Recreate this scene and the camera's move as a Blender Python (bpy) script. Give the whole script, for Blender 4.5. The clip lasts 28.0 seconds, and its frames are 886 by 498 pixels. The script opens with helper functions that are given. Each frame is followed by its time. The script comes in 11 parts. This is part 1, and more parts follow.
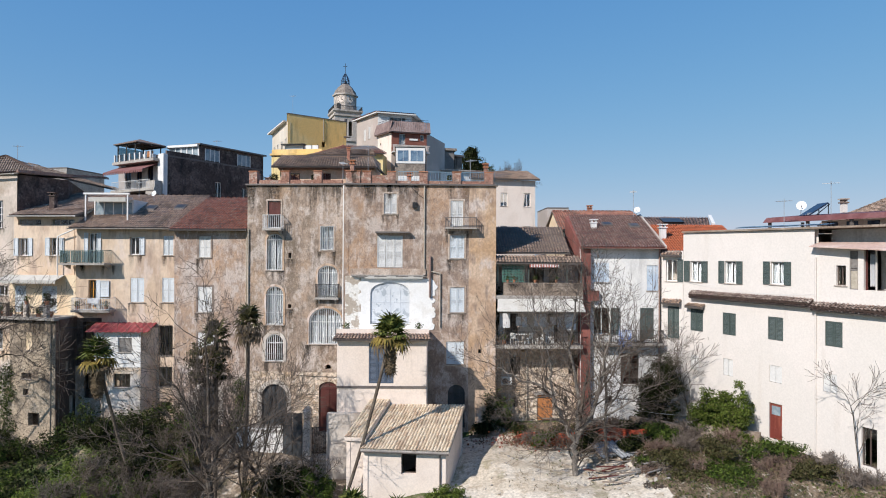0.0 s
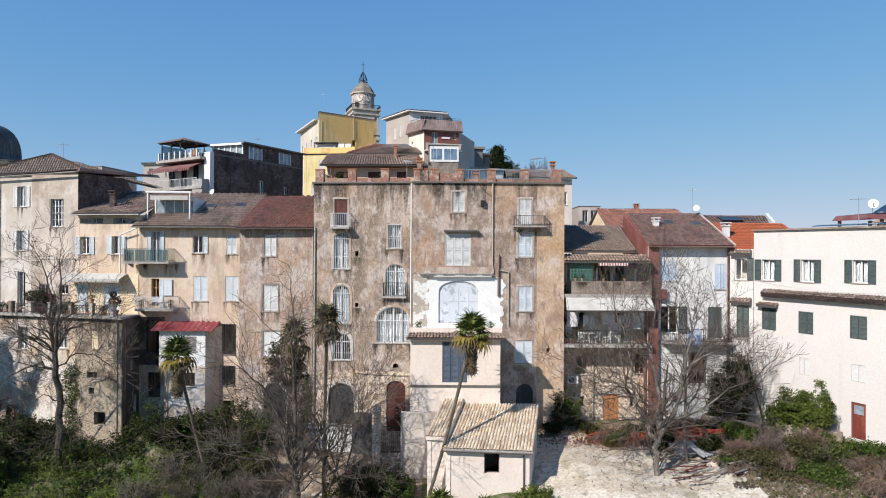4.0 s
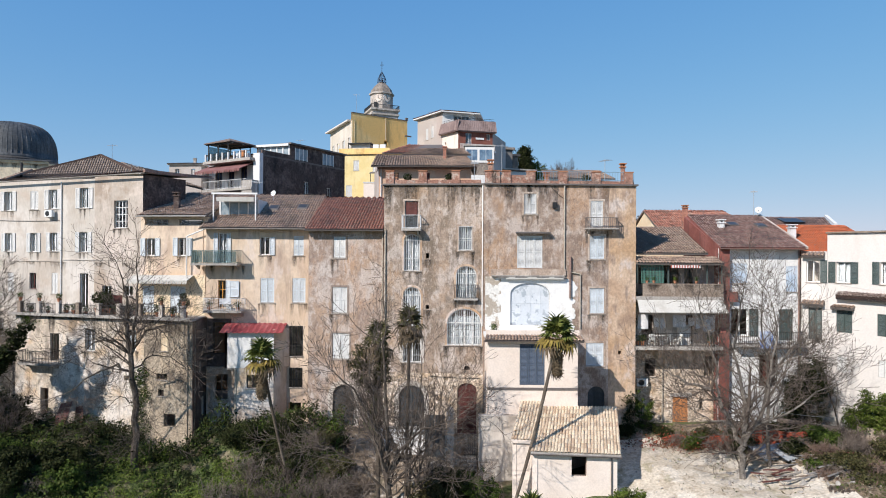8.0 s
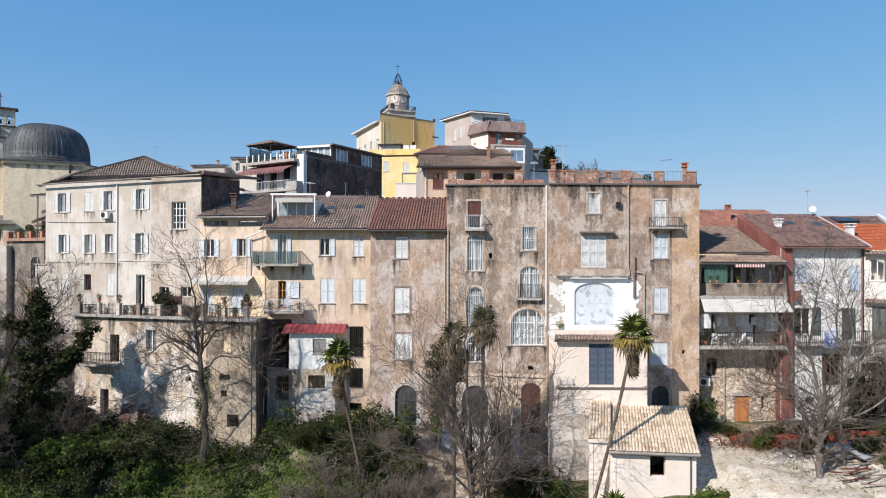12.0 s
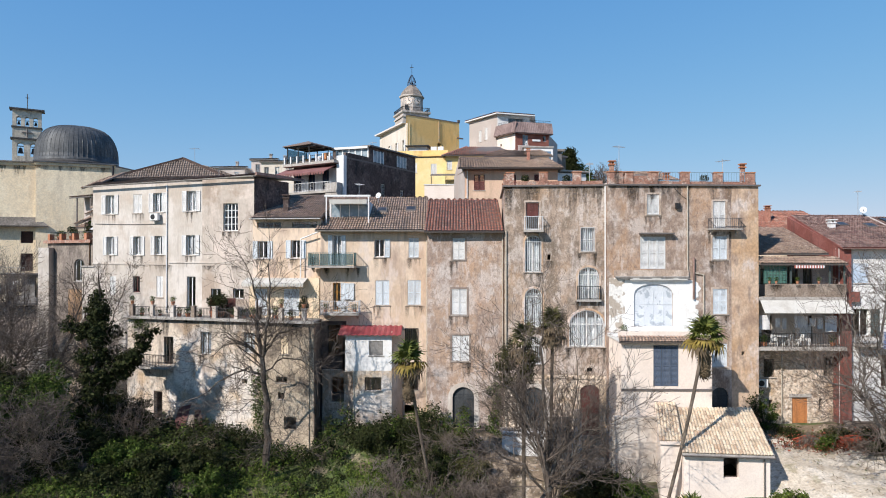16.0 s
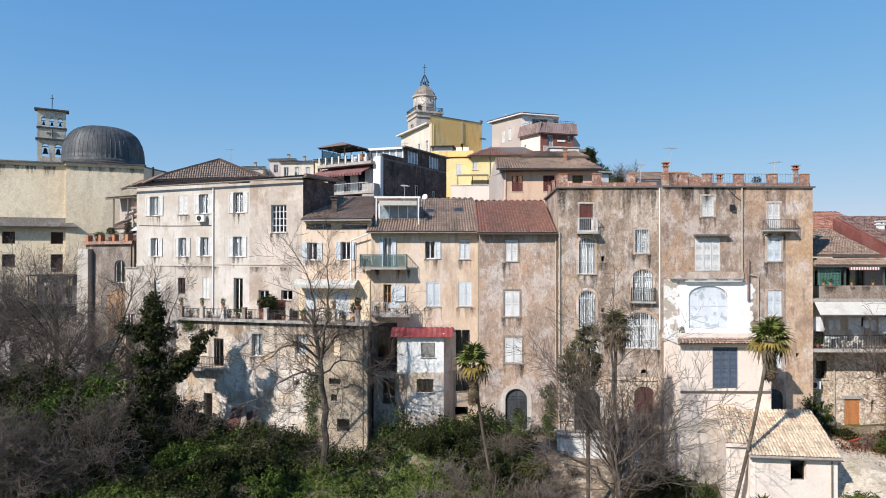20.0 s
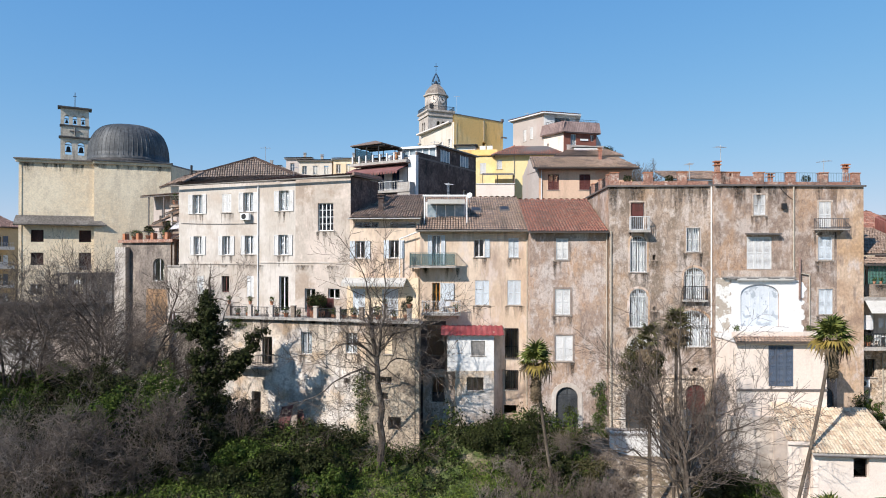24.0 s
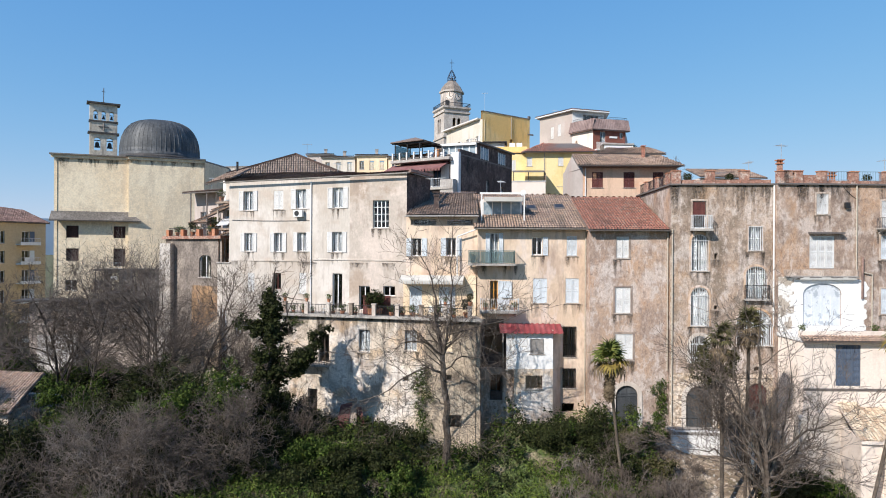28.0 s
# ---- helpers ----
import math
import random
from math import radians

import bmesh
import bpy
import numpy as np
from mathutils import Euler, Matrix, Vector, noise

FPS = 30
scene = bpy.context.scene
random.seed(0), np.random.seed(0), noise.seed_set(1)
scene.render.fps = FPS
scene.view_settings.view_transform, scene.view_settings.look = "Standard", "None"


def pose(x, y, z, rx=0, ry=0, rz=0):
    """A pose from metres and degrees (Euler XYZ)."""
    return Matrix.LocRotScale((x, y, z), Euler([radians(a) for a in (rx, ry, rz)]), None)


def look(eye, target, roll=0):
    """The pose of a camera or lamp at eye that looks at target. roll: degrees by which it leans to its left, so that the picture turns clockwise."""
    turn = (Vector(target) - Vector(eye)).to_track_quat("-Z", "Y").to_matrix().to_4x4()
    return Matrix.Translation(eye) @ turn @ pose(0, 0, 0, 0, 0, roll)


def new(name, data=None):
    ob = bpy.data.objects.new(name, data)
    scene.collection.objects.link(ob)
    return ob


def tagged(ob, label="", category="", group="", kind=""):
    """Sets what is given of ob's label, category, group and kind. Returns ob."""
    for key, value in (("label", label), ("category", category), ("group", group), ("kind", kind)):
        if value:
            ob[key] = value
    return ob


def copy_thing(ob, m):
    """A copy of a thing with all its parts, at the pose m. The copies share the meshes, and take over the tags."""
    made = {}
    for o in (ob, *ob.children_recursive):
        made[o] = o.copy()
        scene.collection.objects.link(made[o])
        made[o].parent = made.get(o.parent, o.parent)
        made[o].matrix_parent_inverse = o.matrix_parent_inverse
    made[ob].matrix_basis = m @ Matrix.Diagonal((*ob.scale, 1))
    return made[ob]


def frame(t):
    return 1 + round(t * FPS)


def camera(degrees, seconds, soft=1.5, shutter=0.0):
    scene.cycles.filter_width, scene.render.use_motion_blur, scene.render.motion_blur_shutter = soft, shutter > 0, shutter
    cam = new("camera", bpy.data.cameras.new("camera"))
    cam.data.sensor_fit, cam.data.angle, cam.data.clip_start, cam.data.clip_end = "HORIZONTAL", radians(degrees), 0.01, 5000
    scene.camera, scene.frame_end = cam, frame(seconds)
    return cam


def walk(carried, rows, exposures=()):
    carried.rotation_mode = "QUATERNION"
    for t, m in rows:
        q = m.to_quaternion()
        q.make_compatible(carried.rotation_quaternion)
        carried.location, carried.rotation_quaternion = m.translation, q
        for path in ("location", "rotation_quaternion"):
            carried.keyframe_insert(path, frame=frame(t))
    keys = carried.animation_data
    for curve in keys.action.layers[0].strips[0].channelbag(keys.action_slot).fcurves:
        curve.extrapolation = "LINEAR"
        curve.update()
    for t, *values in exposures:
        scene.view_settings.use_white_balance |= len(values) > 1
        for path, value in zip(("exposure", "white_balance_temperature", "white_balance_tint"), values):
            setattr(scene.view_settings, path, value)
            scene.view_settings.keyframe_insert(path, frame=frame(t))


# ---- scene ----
cam = camera(72.6, 28.0, soft=1.0)
METRES, EYE, TILT, LEAN, TURN = 32.0, 15.0, 0.0, 0.0, 0.0
ROWS = [
    (0.0, 0.0, 0.0, 0.0, -0.0, 0.3, -0.3),
    (0.5, -0.0193, 0.0009, 0.0003, 0.01, 0.26, -0.31),
    (1.0, -0.04, 0.0024, 0.0014, 0.04, 0.26, -0.34),
    (1.5, -0.0597, 0.0039, 0.0021, 0.05, 0.26, -0.33),
    (2.0, -0.0787, 0.0047, 0.0022, 0.08, 0.27, -0.31),
    (2.5, -0.0978, 0.0057, 0.0014, 0.11, 0.26, -0.3),
    (3.0, -0.1166, 0.0068, -0.0, 0.13, 0.22, -0.27),
    (3.5, -0.1355, 0.0071, -0.0016, 0.14, 0.2, -0.28),
    (5.5, -0.2202, 0.0075, -0.0018, 0.12, 0.16, -0.34),
    (6.0, -0.2405, 0.0082, -0.0008, 0.18, 0.15, -0.36),
    (6.5, -0.2607, 0.0084, -0.0, 0.21, 0.17, -0.35),
    (7.0, -0.2803, 0.009, 0.0013, 0.24, 0.17, -0.34),
    (7.5, -0.2997, 0.0096, 0.002, 0.24, 0.17, -0.33),
    (8.0, -0.3192, 0.0102, 0.0025, 0.27, 0.17, -0.34),
    (8.5, -0.3385, 0.0106, 0.003, 0.28, 0.18, -0.33),
    (9.0, -0.3572, 0.0104, 0.0032, 0.3, 0.19, -0.31),
    (9.5, -0.376, 0.0099, 0.0038, 0.32, 0.2, -0.3),
    (10.0, -0.394, 0.0097, 0.0039, 0.34, 0.22, -0.26),
    (10.5, -0.4119, 0.009, 0.0031, 0.37, 0.25, -0.23),
    (11.0, -0.4294, 0.0083, 0.0018, 0.37, 0.26, -0.18),
    (11.5, -0.4471, 0.0082, 0.0001, 0.38, 0.25, -0.17),
    (12.0, -0.4647, 0.0086, -0.0009, 0.38, 0.29, -0.16),
    (12.5, -0.4828, 0.0083, -0.0013, 0.38, 0.32, -0.14),
    (14.5, -0.5534, 0.0094, -0.0027, 0.41, 0.47, -0.08),
    (15.0, -0.5706, 0.01, -0.0019, 0.41, 0.47, -0.07),
    (15.5, -0.5867, 0.0107, -0.001, 0.4, 0.42, -0.08),
    (16.0, -0.602, 0.0114, -0.0007, 0.35, 0.41, -0.07),
    (16.5, -0.6174, 0.012, -0.0002, 0.31, 0.4, -0.06),
    (17.0, -0.6335, 0.0124, 0.0004, 0.32, 0.43, -0.05),
    (17.5, -0.6493, 0.0118, 0.0013, 0.33, 0.43, -0.05),
    (18.0, -0.665, 0.0116, 0.0024, 0.33, 0.41, -0.06),
    (18.5, -0.681, 0.0122, 0.0029, 0.35, 0.39, -0.06),
    (19.0, -0.6969, 0.0128, 0.0028, 0.36, 0.36, -0.08),
    (19.5, -0.7133, 0.013, 0.0033, 0.34, 0.36, -0.06),
    (20.0, -0.729, 0.0127, 0.0041, 0.3, 0.37, -0.06),
    (20.5, -0.7448, 0.0125, 0.0043, 0.26, 0.37, -0.03),
    (21.0, -0.7601, 0.0128, 0.0038, 0.23, 0.37, -0.04),
    (21.5, -0.7768, 0.0128, 0.0031, 0.2, 0.33, -0.05),
    (23.5, -0.8394, 0.0119, 0.0022, 0.14, 0.27, -0.09),
    (24.0, -0.8553, 0.0111, 0.0023, 0.1, 0.28, -0.11),
    (24.5, -0.8714, 0.0105, 0.0023, 0.07, 0.22, -0.12),
    (25.0, -0.8878, 0.0106, 0.0017, 0.04, 0.16, -0.15),
    (25.5, -0.9049, 0.011, 0.0013, 0.0, 0.1, -0.19),
    (26.0, -0.922, 0.0122, 0.001, -0.01, 0.05, -0.24),
    (26.5, -0.9404, 0.0137, 0.0014, 0.01, -0.03, -0.28),
    (27.0, -0.9595, 0.0145, 0.0028, 0.04, -0.06, -0.31),
    (27.5, -0.9789, 0.0151, 0.0037, 0.06, -0.05, -0.32),
    (28.0, -0.9986, 0.0151, 0.0044, 0.09, -0.04, -0.33),
]
walk(cam, [(t, pose(0, 0, EYE, TILT, LEAN, TURN) @ pose(METRES * x, METRES * y, METRES * z, 90 + pitch, roll, yaw)) for t, x, y, z, yaw, pitch, roll in ROWS],
     exposures=((0.0, 0.05), (5.0, 0.14), (12.0, 0.21), (20.0, 0.25), (28.0, 0.32)))

# ---- light ----
SUN_FROM = Vector((-0.98, -1.0, 1.05)).normalized()
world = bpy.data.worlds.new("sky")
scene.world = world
world.use_nodes = True
wn = world.node_tree.nodes
sky = wn.new("ShaderNodeTexSky")
sky.sky_type = "NISHITA"
sky.sun_disc = False
sky.sun_elevation = math.asin(SUN_FROM.z)
sky.sun_rotation = math.atan2(SUN_FROM.x, SUN_FROM.y)
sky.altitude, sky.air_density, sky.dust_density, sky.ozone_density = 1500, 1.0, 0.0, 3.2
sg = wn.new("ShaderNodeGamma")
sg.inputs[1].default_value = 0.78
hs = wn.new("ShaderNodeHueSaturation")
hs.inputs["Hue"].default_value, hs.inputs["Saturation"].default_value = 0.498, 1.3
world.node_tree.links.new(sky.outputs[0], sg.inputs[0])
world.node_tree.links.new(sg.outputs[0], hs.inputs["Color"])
# tone curve on the sky colour, for a less bright horizon: colour / (colour * a + b)
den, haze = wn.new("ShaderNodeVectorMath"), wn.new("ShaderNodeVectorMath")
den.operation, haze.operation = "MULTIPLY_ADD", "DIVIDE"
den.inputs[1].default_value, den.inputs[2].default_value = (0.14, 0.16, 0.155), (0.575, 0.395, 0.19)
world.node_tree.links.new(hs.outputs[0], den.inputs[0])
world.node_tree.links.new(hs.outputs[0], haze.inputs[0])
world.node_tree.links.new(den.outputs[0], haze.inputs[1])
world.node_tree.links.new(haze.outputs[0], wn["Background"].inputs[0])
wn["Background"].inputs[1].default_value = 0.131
sun = new("sun", bpy.data.lights.new("sun", "SUN"))
sun.data.energy, sun.data.angle, sun.data.color = 5.0, radians(0.55), (1.0, 0.935, 0.87)
sun.matrix_world = look(SUN_FROM * 100, (0, 0, 0))
scene.view_settings.exposure = 0.0


# ---- materials ----
def material(name, base, rough=0.85, layers=(), grain=0.25, fine=9.0, bump=0.25, metal=0.0, island=(), objects=(), relief=0.03, spec=0.3):
    """Procedural surface: a base colour, layers of (colour, scale, low, high, amount) driven by noise at world size, and fine grain."""
    m = bpy.data.materials.new(name)
    m.use_nodes = True
    nt = m.node_tree
    n, ln = nt.nodes, nt.links
    bs = n["Principled BSDF"]
    bs.inputs["Roughness"].default_value, bs.inputs["Metallic"].default_value = rough, metal
    bs.inputs["Specular IOR Level"].default_value = spec
    geo = n.new("ShaderNodeNewGeometry")

    def noise_at(scale, detail=5.0, shift=0.0):
        mp = n.new("ShaderNodeMapping")
        mp.inputs["Scale"].default_value = scale if isinstance(scale, tuple) else (scale,) * 3
        mp.inputs["Location"].default_value = (shift, shift * 1.7, shift * 0.6)
        ln.new(geo.outputs["Position"], mp.inputs["Vector"])
        tx = n.new("ShaderNodeTexNoise")
        tx.inputs["Scale"].default_value, tx.inputs["Detail"].default_value, tx.inputs["Roughness"].default_value = 1.0, detail, 0.62
        ln.new(mp.outputs[0], tx.inputs["Vector"])
        return tx.outputs["Fac"]

    def mix(kind, fac, a, b):
        mx = n.new("ShaderNodeMix")
        mx.data_type, mx.blend_type = "RGBA", kind
        for sock, val in ((mx.inputs[0], fac), (mx.inputs[6], a), (mx.inputs[7], b)):
            if isinstance(val, bpy.types.NodeSocket):
                ln.new(val, sock)
            else:
                sock.default_value = (*val, 1) if isinstance(val, tuple) else val
        return mx.outputs[2]

    col = base
    if island or objects:
        ramp = n.new("ShaderNodeValToRGB")
        cols = island or objects
        while len(ramp.color_ramp.elements) < len(cols):
            ramp.color_ramp.elements.new(0.5)
        for k, (e, c) in enumerate(zip(ramp.color_ramp.elements, cols)):
            e.position, e.color = k / (len(cols) - 1), (*c, 1)
        if island:
            ln.new(geo.outputs["Random Per Island"], ramp.inputs[0])
        else:
            ln.new(n.new("ShaderNodeObjectInfo").outputs["Random"], ramp.inputs[0])
        col = ramp.outputs[0]
    for k, (c, scale, low, high, amount) in enumerate(layers):
        mr = n.new("ShaderNodeMapRange")
        mr.inputs[1].default_value, mr.inputs[2].default_value, mr.inputs[4].default_value = 0.5 + (low - 0.5) * 0.55, 0.5 + (high - 0.5) * 0.62, amount
        ln.new(noise_at(scale, 6.0, 3.1 * k + len(name)), mr.inputs[0])
        col = mix("MIX", mr.outputs[0], col, c)
    f = noise_at(fine, 4.0, 1.3)
    if grain:
        mr = n.new("ShaderNodeMapRange")
        mr.inputs[1].default_value, mr.inputs[2].default_value = 0.36, 0.64
        mr.inputs[3].default_value, mr.inputs[4].default_value = 1 - grain, 1 + grain
        ln.new(f, mr.inputs[0])
        cx = n.new("ShaderNodeCombineXYZ")
        for k in range(3):
            ln.new(mr.outputs[0], cx.inputs[k])
        col = mix("MULTIPLY", 1.0, col, cx.outputs[0])
    if isinstance(col, tuple):
        bs.inputs["Base Color"].default_value = (*col, 1)
    else:
        ln.new(col, bs.inputs["Base Color"])
    if bump:
        bp = n.new("ShaderNodeBump")
        bp.inputs["Strength"].default_value, bp.inputs["Distance"].default_value = bump, relief
        ln.new(f, bp.inputs["Height"])
        ln.new(bp.outputs[0], bs.inputs["Normal"])
    return m


V = lambda s: (s, s, s * 0.13)   # streaks that run down a wall
m_main = material("weathered_plaster", (0.325, 0.238, 0.184), 0.92, [
    ((0.42, 0.3, 0.23), 0.3, 0.42, 0.62, 0.8), ((0.235, 0.17, 0.135), 0.2, 0.5, 0.66, 0.75), ((0.58, 0.5, 0.445), 0.5, 0.49, 0.64, 0.7), ((0.2, 0.145, 0.115), (1.1, 1.1, 0.9), 0.55, 0.66, 0.5), ((0.58, 0.5, 0.44), (1.4, 1.4, 1.1), 0.58, 0.66, 0.5),
    ((0.47, 0.285, 0.165), (0.33, 0.33, 0.2), 0.56, 0.7, 0.6), ((0.17, 0.125, 0.105), (1.6, 1.6, 0.22), 0.6, 0.76, 0.4), ((0.6, 0.51, 0.45), (2.4, 2.4, 0.5), 0.62, 0.72, 0.55),
    ((0.22, 0.155, 0.125), (3.2, 3.2, 2.4), 0.57, 0.68, 0.6), ((0.5, 0.4, 0.33), (5.0, 5.0, 3.5), 0.56, 0.66, 0.4), ((0.15, 0.11, 0.09), (8.0, 8.0, 5.0), 0.58, 0.68, 0.35)], 0.2, (17, 17, 12), 0.5)
m_main_left = material("weathered_plaster_pale", (0.315, 0.235, 0.18), 0.92, [
    ((0.43, 0.325, 0.25), 0.26, 0.42, 0.6, 0.8), ((0.19, 0.145, 0.112), 0.22, 0.5, 0.66, 0.8), ((0.57, 0.495, 0.445), 0.5, 0.52, 0.66, 0.65), ((0.17, 0.135, 0.1), (1.1, 1.1, 0.8), 0.54, 0.66, 0.55), ((0.6, 0.52, 0.46), (1.5, 1.5, 1.1), 0.58, 0.66, 0.55),
    ((0.45, 0.28, 0.16), (0.36, 0.36, 0.2), 0.56, 0.7, 0.55), ((0.15, 0.115, 0.095), (1.6, 1.6, 0.22), 0.6, 0.76, 0.4), ((0.6, 0.515, 0.46), (2.4, 2.4, 0.5), 0.61, 0.71, 0.6),
    ((0.19, 0.145, 0.112), (3.4, 3.4, 2.4), 0.57, 0.68, 0.6), ((0.5, 0.41, 0.34), (5.0, 5.0, 3.5), 0.56, 0.66, 0.4), ((0.14, 0.105, 0.082), (8.0, 8.0, 5.0), 0.58, 0.68, 0.35)], 0.2, (17, 17, 12), 0.5)
m_main_corner = material("ochre_stained_plaster", (0.473, 0.327, 0.224), 0.9, [
    ((0.584, 0.436, 0.32), 0.5, 0.42, 0.6, 0.85), ((0.302, 0.208, 0.155), (0.604, 0.594, 0.32), 0.52, 0.66, 0.75), ((0.644, 0.554, 0.501), (0.9, 0.9, 0.5), 0.56, 0.7, 0.8), ((0.201, 0.148, 0.128), (1.6, 1.6, 0.5), 0.58, 0.74, 0.6), ((0.503, 0.317, 0.171), (0.5, 0.5, 0.25), 0.56, 0.7, 0.6)], 0.16, (6, 6, 4.5), 0.5)
m_band = material("worn_plaster_band", (0.42, 0.32, 0.25), 0.92, [((0.56, 0.47, 0.4), 0.8, 0.45, 0.62, 0.8), ((0.25, 0.185, 0.15), (2.2, 2.2, 0.8), 0.55, 0.7, 0.7)], 0.25, (15, 15, 10), 0.4)
m_band_dark = material("grey_plaster_band", (0.27, 0.21, 0.175), 0.92, [((0.36, 0.29, 0.24), 0.8, 0.45, 0.62, 0.8), ((0.17, 0.13, 0.11), (2.2, 2.2, 0.8), 0.55, 0.7, 0.6)], 0.25, (15, 15, 10), 0.4)
m_rubble = material("rubble_stone", (0.5, 0.4, 0.305), 0.92, [
    ((0.62, 0.52, 0.42), 0.9, 0.42, 0.6, 0.9), ((0.28, 0.202, 0.146), 2.6, 0.55, 0.66, 0.85), ((0.68, 0.6, 0.52), 3.2, 0.6, 0.68, 0.85), ((0.46, 0.32, 0.19), 0.5, 0.56, 0.66, 0.6)], 0.4, 5, 0.9, relief=0.06)
m_narrow = material("grey_brown_plaster", (0.325, 0.238, 0.19), 0.92, [
    ((0.455, 0.315, 0.222), (0.25, 0.25, 0.2), 0.46, 0.62, 0.75), ((0.56, 0.485, 0.44), 0.45, 0.5, 0.66, 0.7), ((0.6, 0.53, 0.485), (1.5, 1.5, 1.1), 0.57, 0.66, 0.5), ((0.49, 0.3, 0.185), (0.35, 0.35, 0.14), 0.58, 0.72, 0.65),
    ((0.19, 0.145, 0.122), (1.6, 1.6, 0.2), 0.6, 0.76, 0.4), ((0.6, 0.52, 0.47), (2.6, 2.6, 0.45), 0.61, 0.71, 0.55), ((0.21, 0.155, 0.128), (3.2, 3.2, 2.2), 0.58, 0.7, 0.55),
    ((0.52, 0.43, 0.37), (5.0, 5.0, 3.5), 0.57, 0.67, 0.4), ((0.16, 0.12, 0.1), (8.0, 8.0, 5.0), 0.58, 0.68, 0.35)], 0.2, (17, 17, 12), 0.45)
m_ochre = material("ochre_plaster", (0.6, 0.458, 0.336), 0.9, [
    ((0.704, 0.566, 0.44), 0.3, 0.4, 0.62, 0.9), ((0.447, 0.325, 0.252), (0.5, 0.5, 0.25), 0.54, 0.7, 0.7), ((0.286, 0.213, 0.179), (1.6, 1.6, 0.22), 0.6, 0.8, 0.55), ((0.685, 0.583, 0.522), (1.0, 1.0, 0.4), 0.58, 0.72, 0.6), ((0.38, 0.286, 0.232), (2.2, 2.2, 0.9), 0.62, 0.78, 0.4)], 0.06, (8, 8, 3), 0.15)
m_yellow_wall = material("yellow_plaster", (0.742, 0.569, 0.379), 0.88, [((0.803, 0.673, 0.492), 0.4, 0.42, 0.62, 0.8), ((0.494, 0.376, 0.276), V(1.4), 0.6, 0.76, 0.5)], 0.06, 8, 0.12)
m_lemon = material("sunny_yellow_plaster", (0.72, 0.57, 0.27), 0.88, [((0.78, 0.64, 0.35), 0.4, 0.42, 0.62, 0.8), ((0.5, 0.38, 0.2), V(1.0), 0.6, 0.76, 0.5)], 0.06, 8, 0.12)
m_pale = material("pale_plaster", (0.535, 0.482, 0.425), 0.9, [
    ((0.625, 0.572, 0.52), 0.25, 0.42, 0.6, 0.85), ((0.46, 0.388, 0.322), (0.3, 0.3, 0.2), 0.53, 0.68, 0.75), ((0.322, 0.267, 0.231), (1.6, 1.6, 0.2), 0.6, 0.78, 0.5), ((0.45, 0.345, 0.265), (0.243, 0.242, 0.49), 0.6, 0.74, 0.45), ((0.409, 0.339, 0.294), (2.2, 2.2, 0.8), 0.62, 0.76, 0.35)], 0.06, (8, 8, 3), 0.15)
m_pale_dirty = material("brown_stained_pale_plaster", (0.475, 0.41, 0.352), 0.9, [
    ((0.623, 0.528, 0.462), 0.3, 0.44, 0.62, 0.8), ((0.36, 0.275, 0.21), (0.301, 0.298, 0.352), 0.52, 0.68, 0.75), ((0.281, 0.224, 0.186), (1.2, 1.2, 0.3), 0.57, 0.76, 0.55), ((0.663, 0.577, 0.512), (1.6, 1.6, 1.0), 0.6, 0.74, 0.5)], 0.08, (6, 6, 4.5), 0.2)
m_terrace = material("terrace_wall_plaster", (0.61, 0.515, 0.415), 0.92, [
    ((0.73, 0.665, 0.605), 0.3, 0.44, 0.58, 0.9), ((0.283, 0.22, 0.181), 0.28, 0.55, 0.68, 0.8), ((0.178, 0.14, 0.119), V(1.4), 0.57, 0.76, 0.65), ((0.588, 0.41, 0.248), 0.4, 0.57, 0.7, 0.6), ((0.315, 0.25, 0.207), 2.0, 0.62, 0.72, 0.6)], 0.18, 7, 0.4)
m_terrace_dark = material("stained_terrace_plaster", (0.41, 0.33, 0.245), 0.92, [
    ((0.425, 0.353, 0.272), 0.4, 0.48, 0.62, 0.8), ((0.128, 0.102, 0.08), 0.4, 0.5, 0.64, 0.8), ((0.476, 0.394, 0.296), 1.4, 0.6, 0.7, 0.6)], 0.35, 7, 0.6)
m_cream = material("cream_render", (0.783, 0.678, 0.596), 0.9, [((0.711, 0.604, 0.522), 0.5, 0.45, 0.68, 0.7), ((0.567, 0.475, 0.404), V(1.3), 0.64, 0.8, 0.5)], 0.06, 9, 0.2)
m_white = material("white_paint", (0.66, 0.615, 0.575), 0.85, [((0.7, 0.645, 0.605), 0.3, 0.45, 0.66, 0.7), ((0.58, 0.525, 0.475), V(1.1), 0.64, 0.82, 0.45)], 0.05, 9, 0.04)
m_greywhite = material("grey_white_render", (0.67, 0.665, 0.66), 0.88, [((0.74, 0.725, 0.7), 0.4, 0.45, 0.6, 0.8), ((0.42, 0.41, 0.4), V(1.2), 0.6, 0.78, 0.5)], 0.08, 8, 0.2)
m_patch = material("fresh_white_plaster", (0.8, 0.785, 0.76), 0.85, [((0.7, 0.67, 0.62), 0.8, 0.55, 0.7, 0.7)], 0.05, 8, 0.2)
m_oldpatch = material("worn_white_plaster", (0.75, 0.72, 0.67), 0.9, [((0.4, 0.33, 0.26), 1.1, 0.5, 0.56, 0.9)], 0.12, 8, 0.3)
m_redwall = material("oxide_red_render", (0.22, 0.075, 0.06), 0.88, [((0.3, 0.12, 0.1), 0.5, 0.45, 0.65, 0.7), ((0.13, 0.06, 0.05), V(1.5), 0.6, 0.75, 0.6)], 0.12, 8, 0.2)
